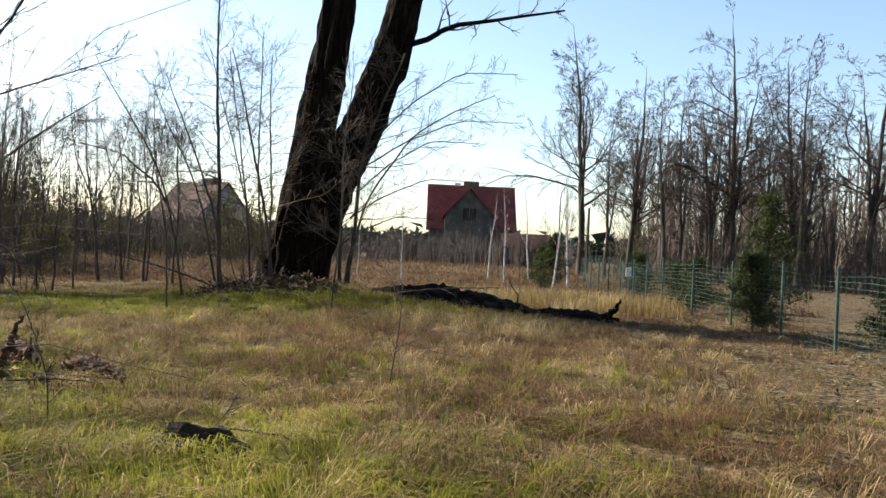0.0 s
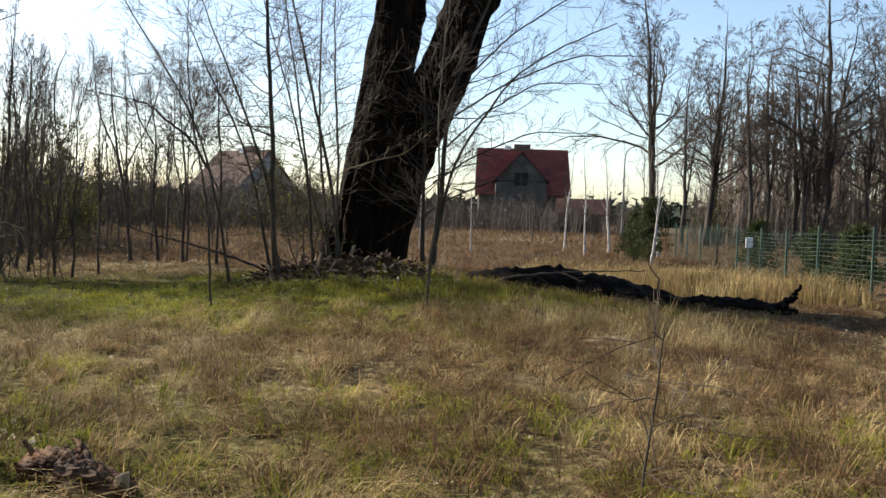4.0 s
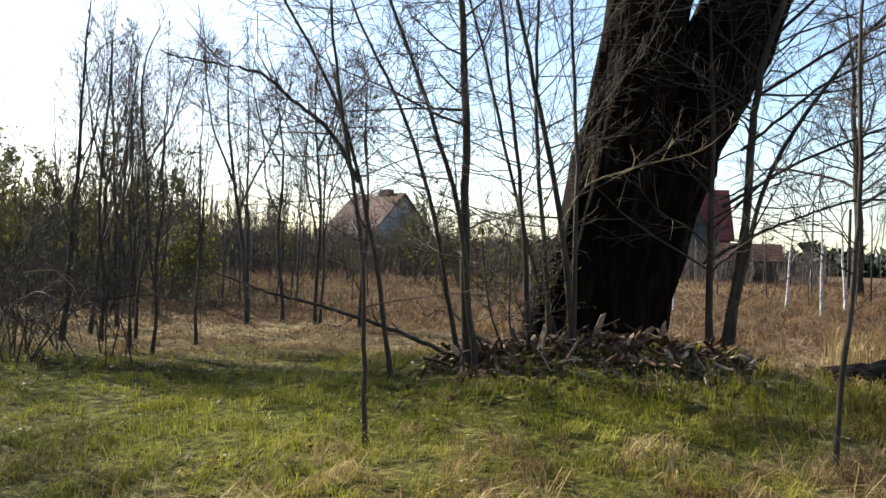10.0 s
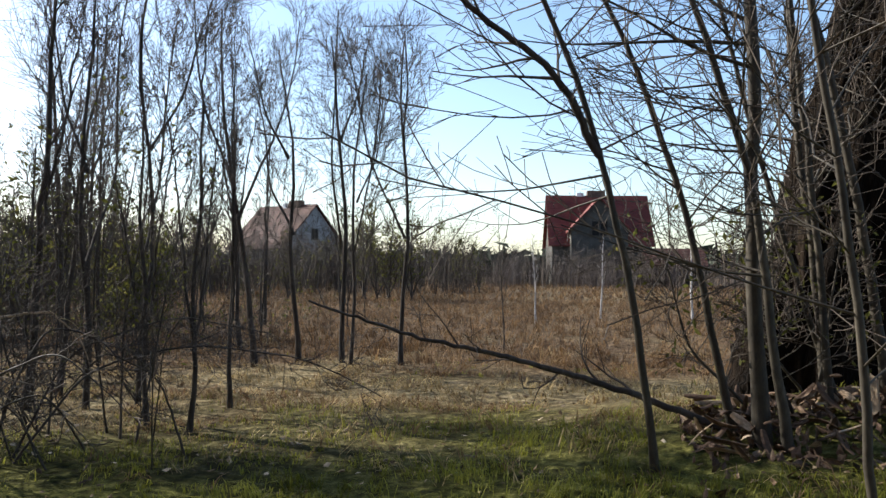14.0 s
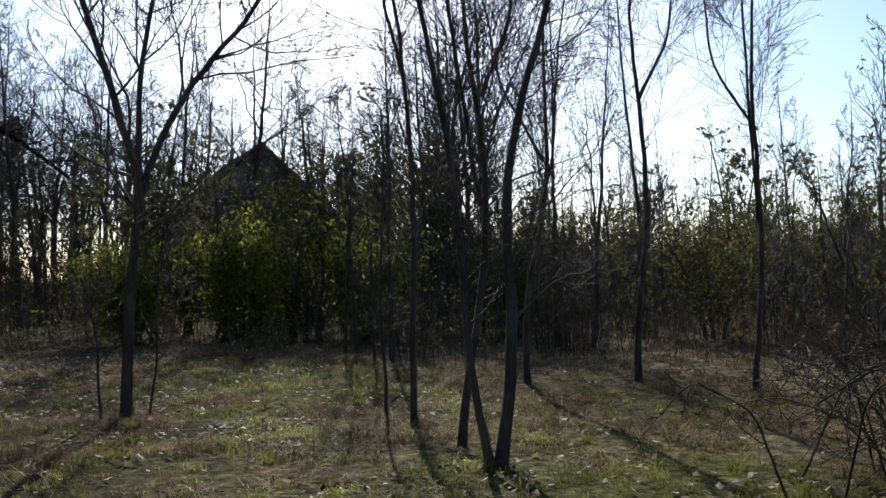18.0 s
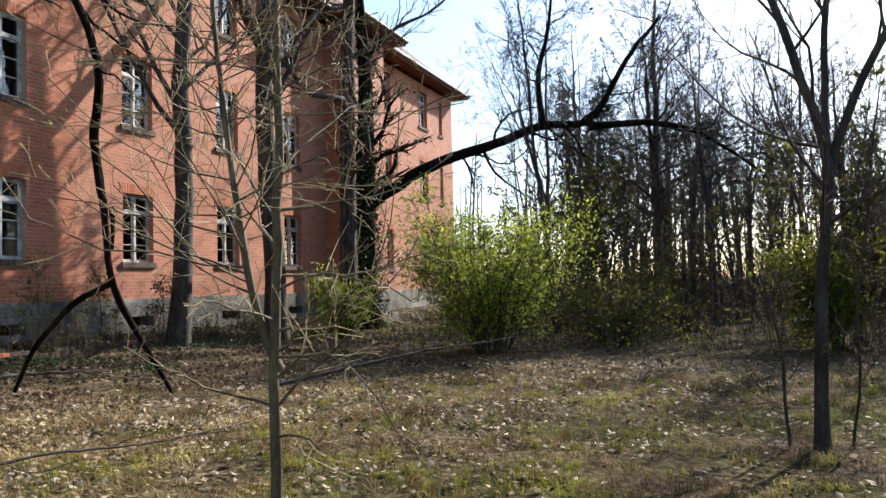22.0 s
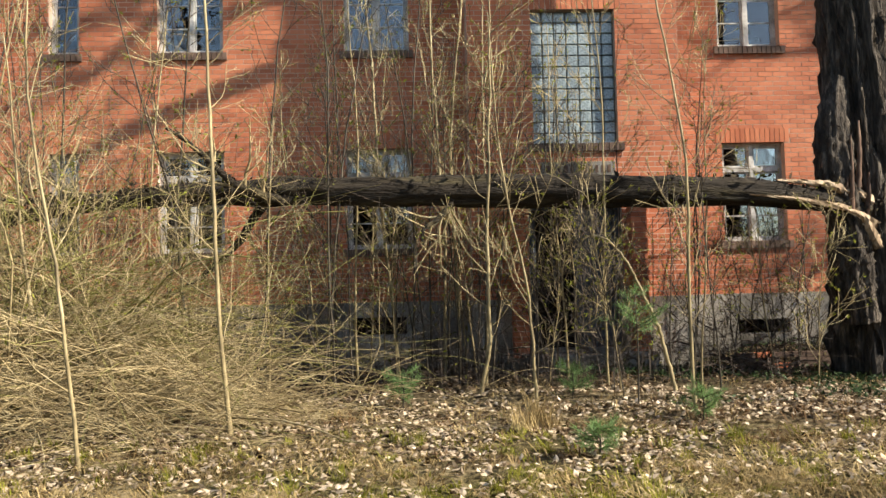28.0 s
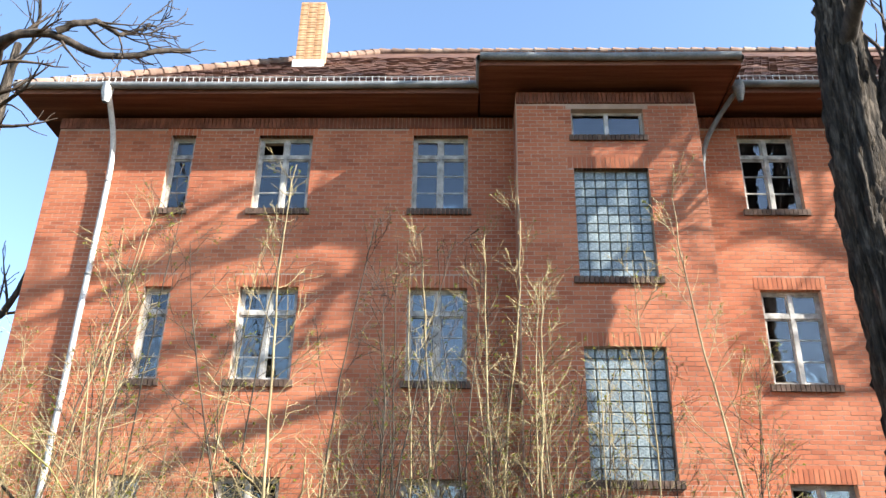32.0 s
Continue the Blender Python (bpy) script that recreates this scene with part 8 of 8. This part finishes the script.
def pine_seedling(x, y, h, seed, top=0.55):
    """A bare little stem with whorls of long soft needles near its tip."""
    rng = np.random.RandomState(seed)
    root = thing("pine_seedling", on_ground(x, y, 0.02), "thin pale-green pine seedling in the leaf litter", "seedling", "pine seedlings")
    line = curve([(0, 0, 0), (0.02, 0, h * 0.5), (0, 0, h)], 10)
    mesh_part("trunk", tube_mesh("trunk", [(line, np.linspace(0.011, 0.005, 10))], 6), BARK_YOUNG, root)
    lines = []
    for k in range(14):
        a = k * 2.4 + rng.uniform(0, 1)
        z = h * (1 - top * rng.rand())
        lines.append((shoot(rng, (0, 0, z), (math.cos(a), math.sin(a), 0.25), max(0.24, 0.28 * h) * rng.uniform(0.5, 1.1), 5, 0, 0.2, 0.06), np.linspace(0.005, 0.003, 6)))
    mesh_part("crown", tube_mesh("crown", lines, 4), BARK_YOUNG, root)
    P = np.concatenate([np.repeat(b[0][1:], 18, axis=0) for b in lines] + [np.repeat(line[-3:], 12, axis=0)])
    n = len(P)
    out = np.concatenate([np.repeat(b[0][1:] - b[0][:-1], 18, axis=0) for b in lines] + [np.tile(line[-1:] - line[-2:-1], (36, 1))])
    d = rng.randn(n, 3) * 0.65 + out / np.linalg.norm(out, axis=1, keepdims=True)
    d /= np.linalg.norm(d, axis=1, keepdims=True)
    sd = np.cross(d, rng.randn(n, 3))
    sd /= np.linalg.norm(sd, axis=1, keepdims=True)
    V = np.stack([P - sd * 0.0022, P + sd * 0.0022, P + d * 0.11 * rng.uniform(0.6, 1.2, n)[:, None]], 1).reshape(-1, 3)
    mesh_part("needles", mesh_of("needles", V, np.arange(3 * n).reshape(n, 3)), NEEDLE_LIGHT, root)["kind"] = "stuff"


pine_seedling(2.8, 8.0, 1.25, 731, 0.35)
pine_seedling(2.2, 8.6, 0.34, 732, 0.7)
pine_seedling(3.25, 7.3, 0.34, 734, 0.7)
pine_seedling(1.9, 6.0, 0.28, 735, 0.7)
pine_seedling(0.25, 8.4, 0.4, 733, 0.7)


thicket("thicket_twigs", "fuzz of fine pale straw-coloured twigs in the thicket", spots(60, -6.8, -1.6, 8.4, 11.0), 1.2, 4.2, 741, TWIG_PALE, 9, 0.0075, LEAF_OLIVE, 0.12)
thicket("thicket_twigs", "fine brown twigs before the entrance", spots(46, -1.6, 6.2, 9.9, 11.4), 0.4, 1.5, 742, TWIG_BROWN, 7, 0.008, LEAF_OLIVE, 0.08)
thicket("thicket_twigs", "low brown twigs along the brick house", spots(110, 7.2, 21.0, 10.8, 12.4), 0.3, 1.3, 743, TWIG_BROWN, 8, 0.008, LEAF_OLIVE, 0.3)
thicket("thicket_twigs", "low brown twigs along the brick house", spots(40, -7.8, -1.0, 11.0, 12.6), 0.5, 2.0, 744, TWIG_BROWN, 8, 0.008, LEAF_OLIVE, 0.1)

thicket("thicket_twigs", "tall budding twigs over the brushwood", spots(44, -7.6, -1.8, 7.8, 10.4), 2.6, 5.2, 745, TWIG_PALE, 5, 0.0075, LEAF_LIME, 0.3)
thicket("thicket_twigs", "tall budding twigs before the entrance", spots(26, -1.6, 5.6, 9.4, 11.2), 2.0, 5.0, 746, TWIG_BROWN, 3, 0.0075, LEAF_LIME, 0.22)

# leafy shoots against the wall
for k, (x, y, h, m) in enumerate(((9.6, 11.9, 3.6, LEAF_FRESH), (10.9, 12.2, 3.9, LEAF_OLIVE), (13.2, 12.3, 2.2, LEAF_OLIVE), (14.6, 12.0, 1.8, LEAF_OLIVE), (8.3, 12.2, 1.6, LEAF_OLIVE), (16.8, 12.1, 1.7, LEAF_OLIVE))):
    sapling([(x, y, 0), (x + 0.05, y, h * 0.5), (x - 0.05, y, h)], 0.022, 740 + k, "slim sapling in young leaf by the brick wall", limbs=15, limb_len=0.5, twigs=5, twig_len=0.25, first=0.4 if k < 2 else 0.15,
            leaves=260 if k != 1 else 90, leaf=m, leaf_size=0.045, group="shoots by the wall", least=0.003)

for k in range(16):
    x, y, h = th.uniform(4.7, 6.7), th.uniform(10.9, 11.9), th.uniform(1.0, 2.8)
    pole_sapling([(x, y, 0), (x + th.normal(0, 0.06) * h, y, h * 0.5), (x + th.normal(0, 0.12) * h, y, h)], 0.004 * h + 0.006, 1790 + k, limbs=10, limb_len=0.22 * h + 0.2, twigs=4, twig_len=0.3, bark=BARK_YOUNG, twig=TWIG_BROWN, leaves=30)

# low brick edging before the house
edge = thing("brick_edging", (5.2, 11.45, 0.15), "low broken brick edging overgrown with ivy", "edging")
bm0 = boxed(0, 0.245, 0, 0.12, 0, 0.07)
brick_me = bpy.data.meshes.new("brick")
bm0.to_mesh(brick_me)
bm0.free()
brick_me.materials.append(BRICK_ONE)
# duller copy of the brick: the edging's shade put into its colour
shaded_me = brick_me.copy()
shaded_me.name = "brick_dull"
shaded_me.materials.clear()
shaded_me.materials.append(SILL_BRICK)
er = np.random.RandomState(750)
for r in range(4):
    for i in range(39):
        if er.rand() < (0.03 if i < 9 else 0.12) * r:
            continue
        ob = new("brick", brick_me if er.rand() < 0.08 else shaded_me)
        ob.parent = edge
        ob.matrix_basis = pose(i * 0.258 + (0.13 if r % 2 else 0), er.uniform(-0.008, 0.008), r * 0.08 - 0.05, 0, 0, er.uniform(-2, 2))

# fallen branches on the litter
bough([(4.6, 4.3, 0.12), (5.3, 4.15, 0.2), (6.3, 3.8, 0.12), (7.4, 3.5, 0.14)], 0.016, 761, label="dark dead branch lying in dead leaves", twigs=7, twig_len=0.7, fine=2)
bough([(8.6, 8.6, 0.3), (9.3, 8.5, 0.34), (10.1, 8.2, 0.3), (10.6, 8.1, 0.24)], 0.035, 763, label="dead branch lying in ivy before the house", twigs=5, twig_len=0.5)
bough([(10.4, 5.0, 0.12), (11.0, 4.2, 0.3), (12.0, 3.2, 0.5), (13.0, 2.2, 0.6)], 0.03, 764, label="dead branch lying in dead leaves", twigs=6, twig_len=0.6)
bough([(7.4, 9.3, 0.22), (8.3, 9.2, 0.3), (9.2, 9.4, 0.24)], 0.03, 765, label="dead branch lying in ivy before the house", twigs=5, twig_len=0.4)

# tall trees whose limbs reach over the walk and shade the wall
def crowned(foot, pts, radii, limbs, seed, label, more=()):
    rng = np.random.RandomState(seed)
    foot = np.array(on(foot))
    root = thing("tall_tree", tuple(foot), label, "tree", "tall trees by the house")
    me, line, rad = deep_bark(np.array([tuple(foot)] + pts) - foot, radii, seed, 14, 0.08)
    mesh_part("trunk", me, BARK_ROBINIA, root)
    own = [(curve(np.array(p) - foot, 30) + np.r_[[[0, 0, 0]], np.cumsum(rng.randn(29, 3) * 0.022, axis=0)], np.linspace(r, r * 0.3, 30)) for p, r in more]
    grown(root, rng, limb_set(rng, line, rad, limbs, 0.05, 0.5) + own, 11, 1.9, 4, 0.7, BARK_GREY, TWIG_BROWN, 0.012)


crowned((-10.6, 14.6), [(-10.5, 14.5, 4), (-10.3, 14.3, 8), (-10.2, 14.2, 14)], (0.3, 0.26, 0.2, 0.08),
        [(0.45, (0.8, 0.1, 0.6), 5, 0.1), (0.75, (0.6, -0.6, 0.5), 4, 0.08), (0.85, (-0.6, 0.3, 0.6), 4, 0.08), (0.95, (0.2, 0, 1), 3, 0.06)], 771, "tall bare tree beside the brick house's corner",
        (([(-10.3, 14.2, 9.2), (-8.7, 11.6, 10.2), (-7.36, 9.6, 10.5), (-6.7, 9.85, 10.85), (-6.2, 10.05, 10.6), (-5.7, 10.3, 10.55), (-5.3, 10.5, 11.0), (-4.7, 10.8, 11.2)], 0.15),
         ([(-6.6, 9.9, 10.8), (-6.1, 10.1, 11.2), (-5.7, 10.2, 11.1), (-5.2, 10.4, 11.6)], 0.07)))
crowned((21.0, 9.2), [(21.1, 9.2, 4), (21.0, 9.1, 8), (21.3, 9, 13)], (0.26, 0.22, 0.18, 0.07),
        [(0.35, (-0.8, -0.4, 0.4), 4.5, 0.1), (0.5, (-0.9, 0.1, 0.4), 4.5, 0.1), (0.6, (0.5, -0.7, 0.5), 4, 0.08), (0.7, (-0.5, -0.6, 0.6), 4, 0.09), (0.9, (0.1, 0.3, 1), 3, 0.06)], 772, "tall bare tree close to the brick house")


# ---- ground cover ----
cover = np.random.RandomState(801)


def blades(name, label, x, y, height, width, mat, lean=0.5, per=4):
    """Tufts of bent grass blades; x and y are the tufts' places."""
    n = len(x) * per
    X, Y = np.repeat(x, per) + cover.normal(0, 0.035, n), np.repeat(y, per) + cover.normal(0, 0.035, n)
    Z = ground_z(X, Y) - 0.01
    H = np.repeat(height, per) * cover.uniform(0.45, 1.15, n)
    flow = np.array([noise.noise(Vector((p * 0.9, q * 0.9, 1.0))) for p, q in zip(x, y)])
    a = np.repeat(flow * 7.0, per) + cover.normal(0, 0.9, n)
    L = H * lean * cover.uniform(0.2, 1.6, n)
    side = np.stack([-np.sin(a), np.cos(a), 0 * a], 1) * (width * cover.uniform(0.6, 1.3, n))[:, None]
    out = np.stack([np.cos(a), np.sin(a), 0 * a], 1)
    p = np.stack([X, Y, Z], 1)
    mid = p + out * (L * 0.32)[:, None] + np.array([0, 0, 1.0]) * (H * 0.72)[:, None]
    tip = p + out * L[:, None] + np.array([0, 0, 1.0]) * (H * np.clip(1 - 0.42 * lean * cover.rand(n), 0.12, 1))[:, None]
    v = np.stack([p - side, p + side, mid + side * 0.7, mid - side * 0.7, tip], 1).reshape(-1, 3)
    k = np.arange(n)[:, None] * 5
    q = mesh_of(name, v, np.concatenate([k + np.array([[0, 1, 2]]), k + np.array([[0, 2, 3]]), k + np.array([[3, 2, 4]])]))
    ob = mesh_part(name, q, mat)
    return tagged(ob, label, "grass", kind="stuff")


def places(n, x0, x1, y0, y1):
    return cover.uniform(x0, x1, n), cover.uniform(y0, y1, n)


def split_cover(x, y):
    g, li, ru = patches(x, y)
    keep = (y < 11.8) & ~((np.abs(x - 3.1) < 1.9) & (y > 11.2)) & (((x + 5.6) / 1.9) ** 2 + ((y + 6.35) / 0.85) ** 2 > 1)
    clump = np.array([noise.noise(Vector((a * 1.6, b * 1.6, 5.0))) for a, b in zip(x, y)])
    # grass also thins out where ground shade is painted
    keep &= cover.rand(len(x)) < (0.5 + 1.6 * clump) * (1 - 0.7 * ground_shade(x, y))
    return g, li, ru, keep


def zone(n, x0, x1, y0, y1, tall=1.0):
    x, y = places(n, x0, x1, y0, y1)
    g, li, ru, keep = split_cover(x, y)
    pick = cover.rand(n)
    green = keep & (pick < g * (1 - 0.55 * li))
    rest = keep & ~green & (cover.rand(n) > li * 0.72)
    rust = rest & (cover.rand(n) < ru)
    dry = rest & ~rust
    out = []
    for m, h, s in ((green, 0.075, 0.45), (dry, 0.11, 0.9), (rust, 0.12, 0.8)):
        out.append((x[m], y[m], tall * h * (0.7 + 0.6 * cover.rand(m.sum()))))
    return out


def sow(zones, per, wide):
    for k, (mat, lab, lean) in enumerate(((GRASS_GREEN, "short fresh green grass", 1.1), (GRASS_DRY, "dry straw-coloured grass", 2.6), (GRASS_RUST, "rust-brown withered grass", 2.3))):
        X, Y, H = (np.concatenate([z[k][j] for z in zones]) for j in range(3))
        blades("grass", lab, X, Y, H, wide, mat, lean, per)


sow([zone(28000, -13, -2, -7.5, 4.5, 1.25), zone(20000, -17.0, -5.0, 4.0, 11, 1.45), zone(20000, -3, 6.5, -9, 5.0), zone(22000, 5, 14, -6, 7), zone(7000, -20, -13, -8, 5)], 5, 0.004)
sow([zone(9000, -18, -8, -13, -1), zone(9000, -8, 6, -16, -8.5), zone(4500, 6, 18, -12, -4), zone(3500, 12, 22, -4, 7), zone(5000, -8, 10, 4.5, 10.5), zone(9000, -6, 9, 1.5, 8.0)], 4, 0.006)
x, y = places(9000, -20, 24, -40, -14)
far_h = 0.45 * (0.7 + 0.6 * cover.rand(9000))
blades("grass", "dull brown dry grass of the meadow", x, y, far_h * 0.55, 0.009, GRASS_DULL, 1.8, 2)
x, y = places(9000, -20, 24, -40, -13)
blades("grass", "tall rust-brown grass of the meadow", x, y, far_h * 0.55, 0.009, GRASS_RUST, 1.8, 7)
x, y = places(6000, -40, 45, -95, -38)
blades("grass", "dull brown dry grass of the far meadow", x, y, 0.42 * (0.7 + 0.6 * cover.rand(6000)), 0.024, GRASS_DULL, 1.8, 1)
x, y = places(6000, -40, 45, -95, -38)
blades("grass", "tall rust-brown grass of the far meadow", x, y, 0.38 * (0.7 + 0.6 * cover.rand(6000)), 0.024, GRASS_RUST, 1.8, 4)
x, y = places(1500, -15.5, -8.5, -13.5, -8)
blades("grass", "tall pale dry grass behind the charred log", x, y, 0.5 * (0.7 + 0.6 * cover.rand(1500)), 0.007, GRASS_DRY, 0.5, 7)
x, y = cover.normal(-9.8, 2.4, 900), cover.normal(0.4, 2.6, 900)
blades("grass", "taller rusty stalks in the meadow", x, y, 0.26 * (0.6 + 0.8 * cover.rand(900)), 0.0035, GRASS_RUST, 1.8, 6)
x, y = places(9000, -6, 8, 2.8, 6.6)
tuft = np.array([noise.noise(Vector((p * 0.9, q * 0.9, 57.0))) for p, q in zip(x, y)]) > -0.02
blades("grass", "short bleached grass before the thicket", x[tuft], y[tuft], 0.085 * (0.6 + 0.8 * cover.rand(int(tuft.sum()))), 0.005, GRASS_DRY, 2.4, 4)
x, y = cover.normal(-10.6, 1.2, 260), cover.normal(-3.0, 1.0, 260)
blades("grass", "tall dry straw tufts", x, y, 0.36 * (0.6 + 0.8 * cover.rand(260)), 0.0035, GRASS_DRY, 1.3, 8)
x, y = cover.normal(-8.9, 1.4, 800), cover.normal(-5.4, 0.7, 800)
blades("grass", "lush green grass on the mound", x, y, 0.16 * (0.6 + 0.8 * cover.rand(800)), 0.004, GRASS_GREEN, 0.5, 7)

for n, x0, x1, y0, y1, h, mat, lab in ((420, -14, -5, 1.5, 9, 0.2, GRASS_GREEN, "long green tussocks bent over"), (520, -15, -4, -4, 8, 0.24, GRASS_DRY, "long straw tussocks bent over"), (380, -15, -5, -4, 6, 0.22, GRASS_RUST, "long rusty tussocks bent over"),
                                       (260, -9, -1, -5.5, -1, 0.15, GRASS_GREEN, "green tussocks round the old tree"), (300, 2, 13, -6, 4, 0.13, GRASS_GREEN, "green tussocks in the clearing"), (200, -5, 6, 3.5, 7, 0.14, GRASS_GREEN, "green tussocks before the brick house")):
    x, y = places(n, x0, x1, y0, y1)
    blades("grass", lab, x, y, h * (0.6 + 0.7 * cover.rand(n)), 0.0035, mat, 1.7, 26)
x, y = cover.normal(-10.2, 1.9, 1700), cover.normal(7.6, 0.8, 1700)
blades("grass", "lush green grass at the start of the walk", x, y, 0.12 * (0.5 + 0.9 * cover.rand(1700)), 0.004, GRASS_GREEN, 1.2, 7)
x, y = cover.normal(-10.25, 0.24, 90), cover.normal(7.3, 0.16, 90)
blades("grass", "green grass hanging over the clod", x, y, 0.2 * (0.7 + 0.5 * cover.rand(90)), 0.004, GRASS_GREEN, 1.4, 7)
x, y = cover.normal(1.52, 0.12, 40), cover.normal(7.15, 0.1, 40)
blades("grass", "pale dry tuft of grass in the leaf litter", x, y, 0.42 * (0.6 + 0.5 * cover.rand(40)), 0.004, GRASS_DRY, 0.9, 8)


def dead_leaves(n, x0, x1, y0, y1, size, low=0.0, mat=LEAF_DEAD, label="curled brown and pale dead leaves on the ground"):
    x, y = places(n, x0, x1, y0, y1)
    g, li, ru = patches(x, y)
    heap = np.array([noise.noise(Vector((p * 1.1, q * 1.1, 31.0))) for p, q in zip(x, y)])
    keep = (cover.rand(n) < np.clip(li + low, 0, 1) * np.clip(0.6 + 1.5 * heap, 0.08, 1.2)) & (y < 12.6) & ~((np.abs(x - 3.1) < 1.75) & (y > 11.2))
    x, y = x[keep], y[keep]
    at = np.stack([x, y, ground_z(x, y) + cover.uniform(0.012, 0.05, len(x))], 1)
    me = leaves_at(cover, at, size, 0.62, 0.68)
    ob = mesh_part("dead_leaves", me, mat)
    tagged(ob, label, "leaf litter", kind="stuff")


dead_leaves(36000, -4, 14, -3, 8, 0.034, 0.06)
dead_leaves(26000, -7, 16, 6, 12.6, 0.042, 0.15)
dead_leaves(9000, 10, 24, -6, 10, 0.05)
dead_leaves(12000, 1, 15, -6, 7, 0.036, 0.2, LEAF_BLEACHED, "pale bleached dead leaves in the clearing")
dead_leaves(9000, -6, 7, 1.5, 9.5, 0.033, 0.12, LEAF_BLEACHED, "pale bleached dead leaves on the ground")
dead_leaves(22000, -7, 9, 3.5, 9.3, 0.036, 0.3, LEAF_BLEACHED, "thick pale dead leaves before the brick house")
dead_leaves(5000, -6, 16, -8, 9, 0.03, 0.25, LEAF_BLEACHED, "scattered pale bleached dead leaves")
dead_leaves(16000, -19, -2, -7, 10, 0.026, 0.35)
dead_leaves(9000, -3, 12, -10, -2, 0.03, 0.2)

x, y = places(22000, 3.0, 22, 8.0, 12.5)
bed = np.array([noise.noise(Vector((p * 0.8, q * 0.8, 41.0))) for p, q in zip(x, y)])
keep = cover.rand(22000) < np.clip(-0.1 + 1.6 * bed + smooth(8.6, 11, y) * 0.75, 0, 1)
x, y = x[keep], y[keep]
me = leaves_at(cover, np.stack([x, y, ground_z(x, y) + cover.uniform(0.02, 0.12, len(x))], 1), 0.04, 0.5)
tagged(mesh_part("ivy", me, IVY), "dark ground ivy before the brick house", "ivy", kind="stuff")


# ---- facing bricks, last ----
COURSE, BLEN, JOINT = 0.0833, 0.26, 0.0135


def brick_cells(x0, x1, z0, z1, holes, rng):
    out = []
    z, r = z0, 0
    while z + 0.07 < z1:
        x = x0 - (0.13 if r % 2 else 0)
        while x < x1 - 0.02:
            a, b = max(x, x0) + JOINT / 2, min(x + BLEN, x1) - JOINT / 2
            for h0, h1, hz0, hz1 in holes:
                slack = 0.036 if abs(hz1 - hz0 - 0.25) < 1e-6 else 0.0
                if z + 0.072 - slack > hz0 and z + slack < hz1:
                    if a < h0 < b:
                        b = h0
                    elif a < h1 < b:
                        a = h1
                    elif h0 <= a and b <= h1:
                        b = a
            if b - a > 0.02:
                out.append((a, b, z, z + COURSE - JOINT))
            x += BLEN
        z += COURSE
        r += 1
    return out


def facing(name, cells, y, rng, parent):
    n = len(cells)
    c = np.array(cells)
    f = y - rng.uniform(0.003, 0.006, n)
    V = np.empty((n, 8, 3))
    for k, (xi, yi, zi) in enumerate(((0, 0, 2), (1, 0, 2), (1, 0, 3), (0, 0, 3), (0, 1, 2), (1, 1, 2), (1, 1, 3), (0, 1, 3))):
        V[:, k, 0], V[:, k, 1], V[:, k, 2] = c[:, xi], (y + 0.004 if yi else f), c[:, zi]
    Q = np.array([(0, 1, 2, 3), (0, 4, 5, 1), (1, 5, 6, 2), (2, 6, 7, 3), (3, 7, 4, 0)])
    F = (np.arange(n)[:, None, None] * 8 + Q[None]).reshape(-1, 4)
    ob = mesh_part(name, mesh_of(name, V.reshape(-1, 3), F), BRICK, parent)
    ob["kind"] = "stuff"
    ob.matrix_parent_inverse = Matrix.Translation((0, -WALL_Y, 0))
    return ob


_rng = np.random.RandomState(11)
lint = lambda h: (h[0] - 0.1, h[1] + 0.1, h[3], h[3] + 0.25)
hs = openings + [lint(h) for h in openings]
for x0, x1 in ((LEFT, RISERS[0][0]), (RISERS[0][1], 15.0)):
    facing("brick_facing", brick_cells(x0, x1, PLINTH_Z + 0.006, WALL_TOP - 0.27, hs, _rng), WALL_Y, _rng, building)
rh = [h for h in riser_openings if h[0] < 15] + [lint(h) for h in riser_openings if h[0] < 15]
cells = brick_cells(*RISERS[0], PLINTH_Z + 0.006, WALL_TOP - 0.27, rh, _rng)
near = [c for c in cells if 2.95 < c[2] < 3.8 or (c[0] > 3.9 and 1.3 < c[2] < 3.0)][:300]
rest = [c for c in cells if c not in set(near)]
facing("brick_facing", rest, RISER_Y, _rng, building)
shared = {}
for a, b, z0, z1 in near:
    key = round(b - a, 3)
    if key not in shared:
        bm = boxed(0, b - a, -0.011, 0.004, 0, z1 - z0)
        shared[key] = bpy.data.meshes.new("brick")
        bm.to_mesh(shared[key])
        bm.free()
        shared[key].materials.append(BRICK_ONE)
    ob = new("brick", shared[key])
    ob.parent = building
    ob.matrix_parent_inverse = Matrix.Translation((0, -WALL_Y, 0))
    ob.location = (a, RISER_Y + 0.0095 + _rng.uniform(-0.0005, 0.0005), z0)
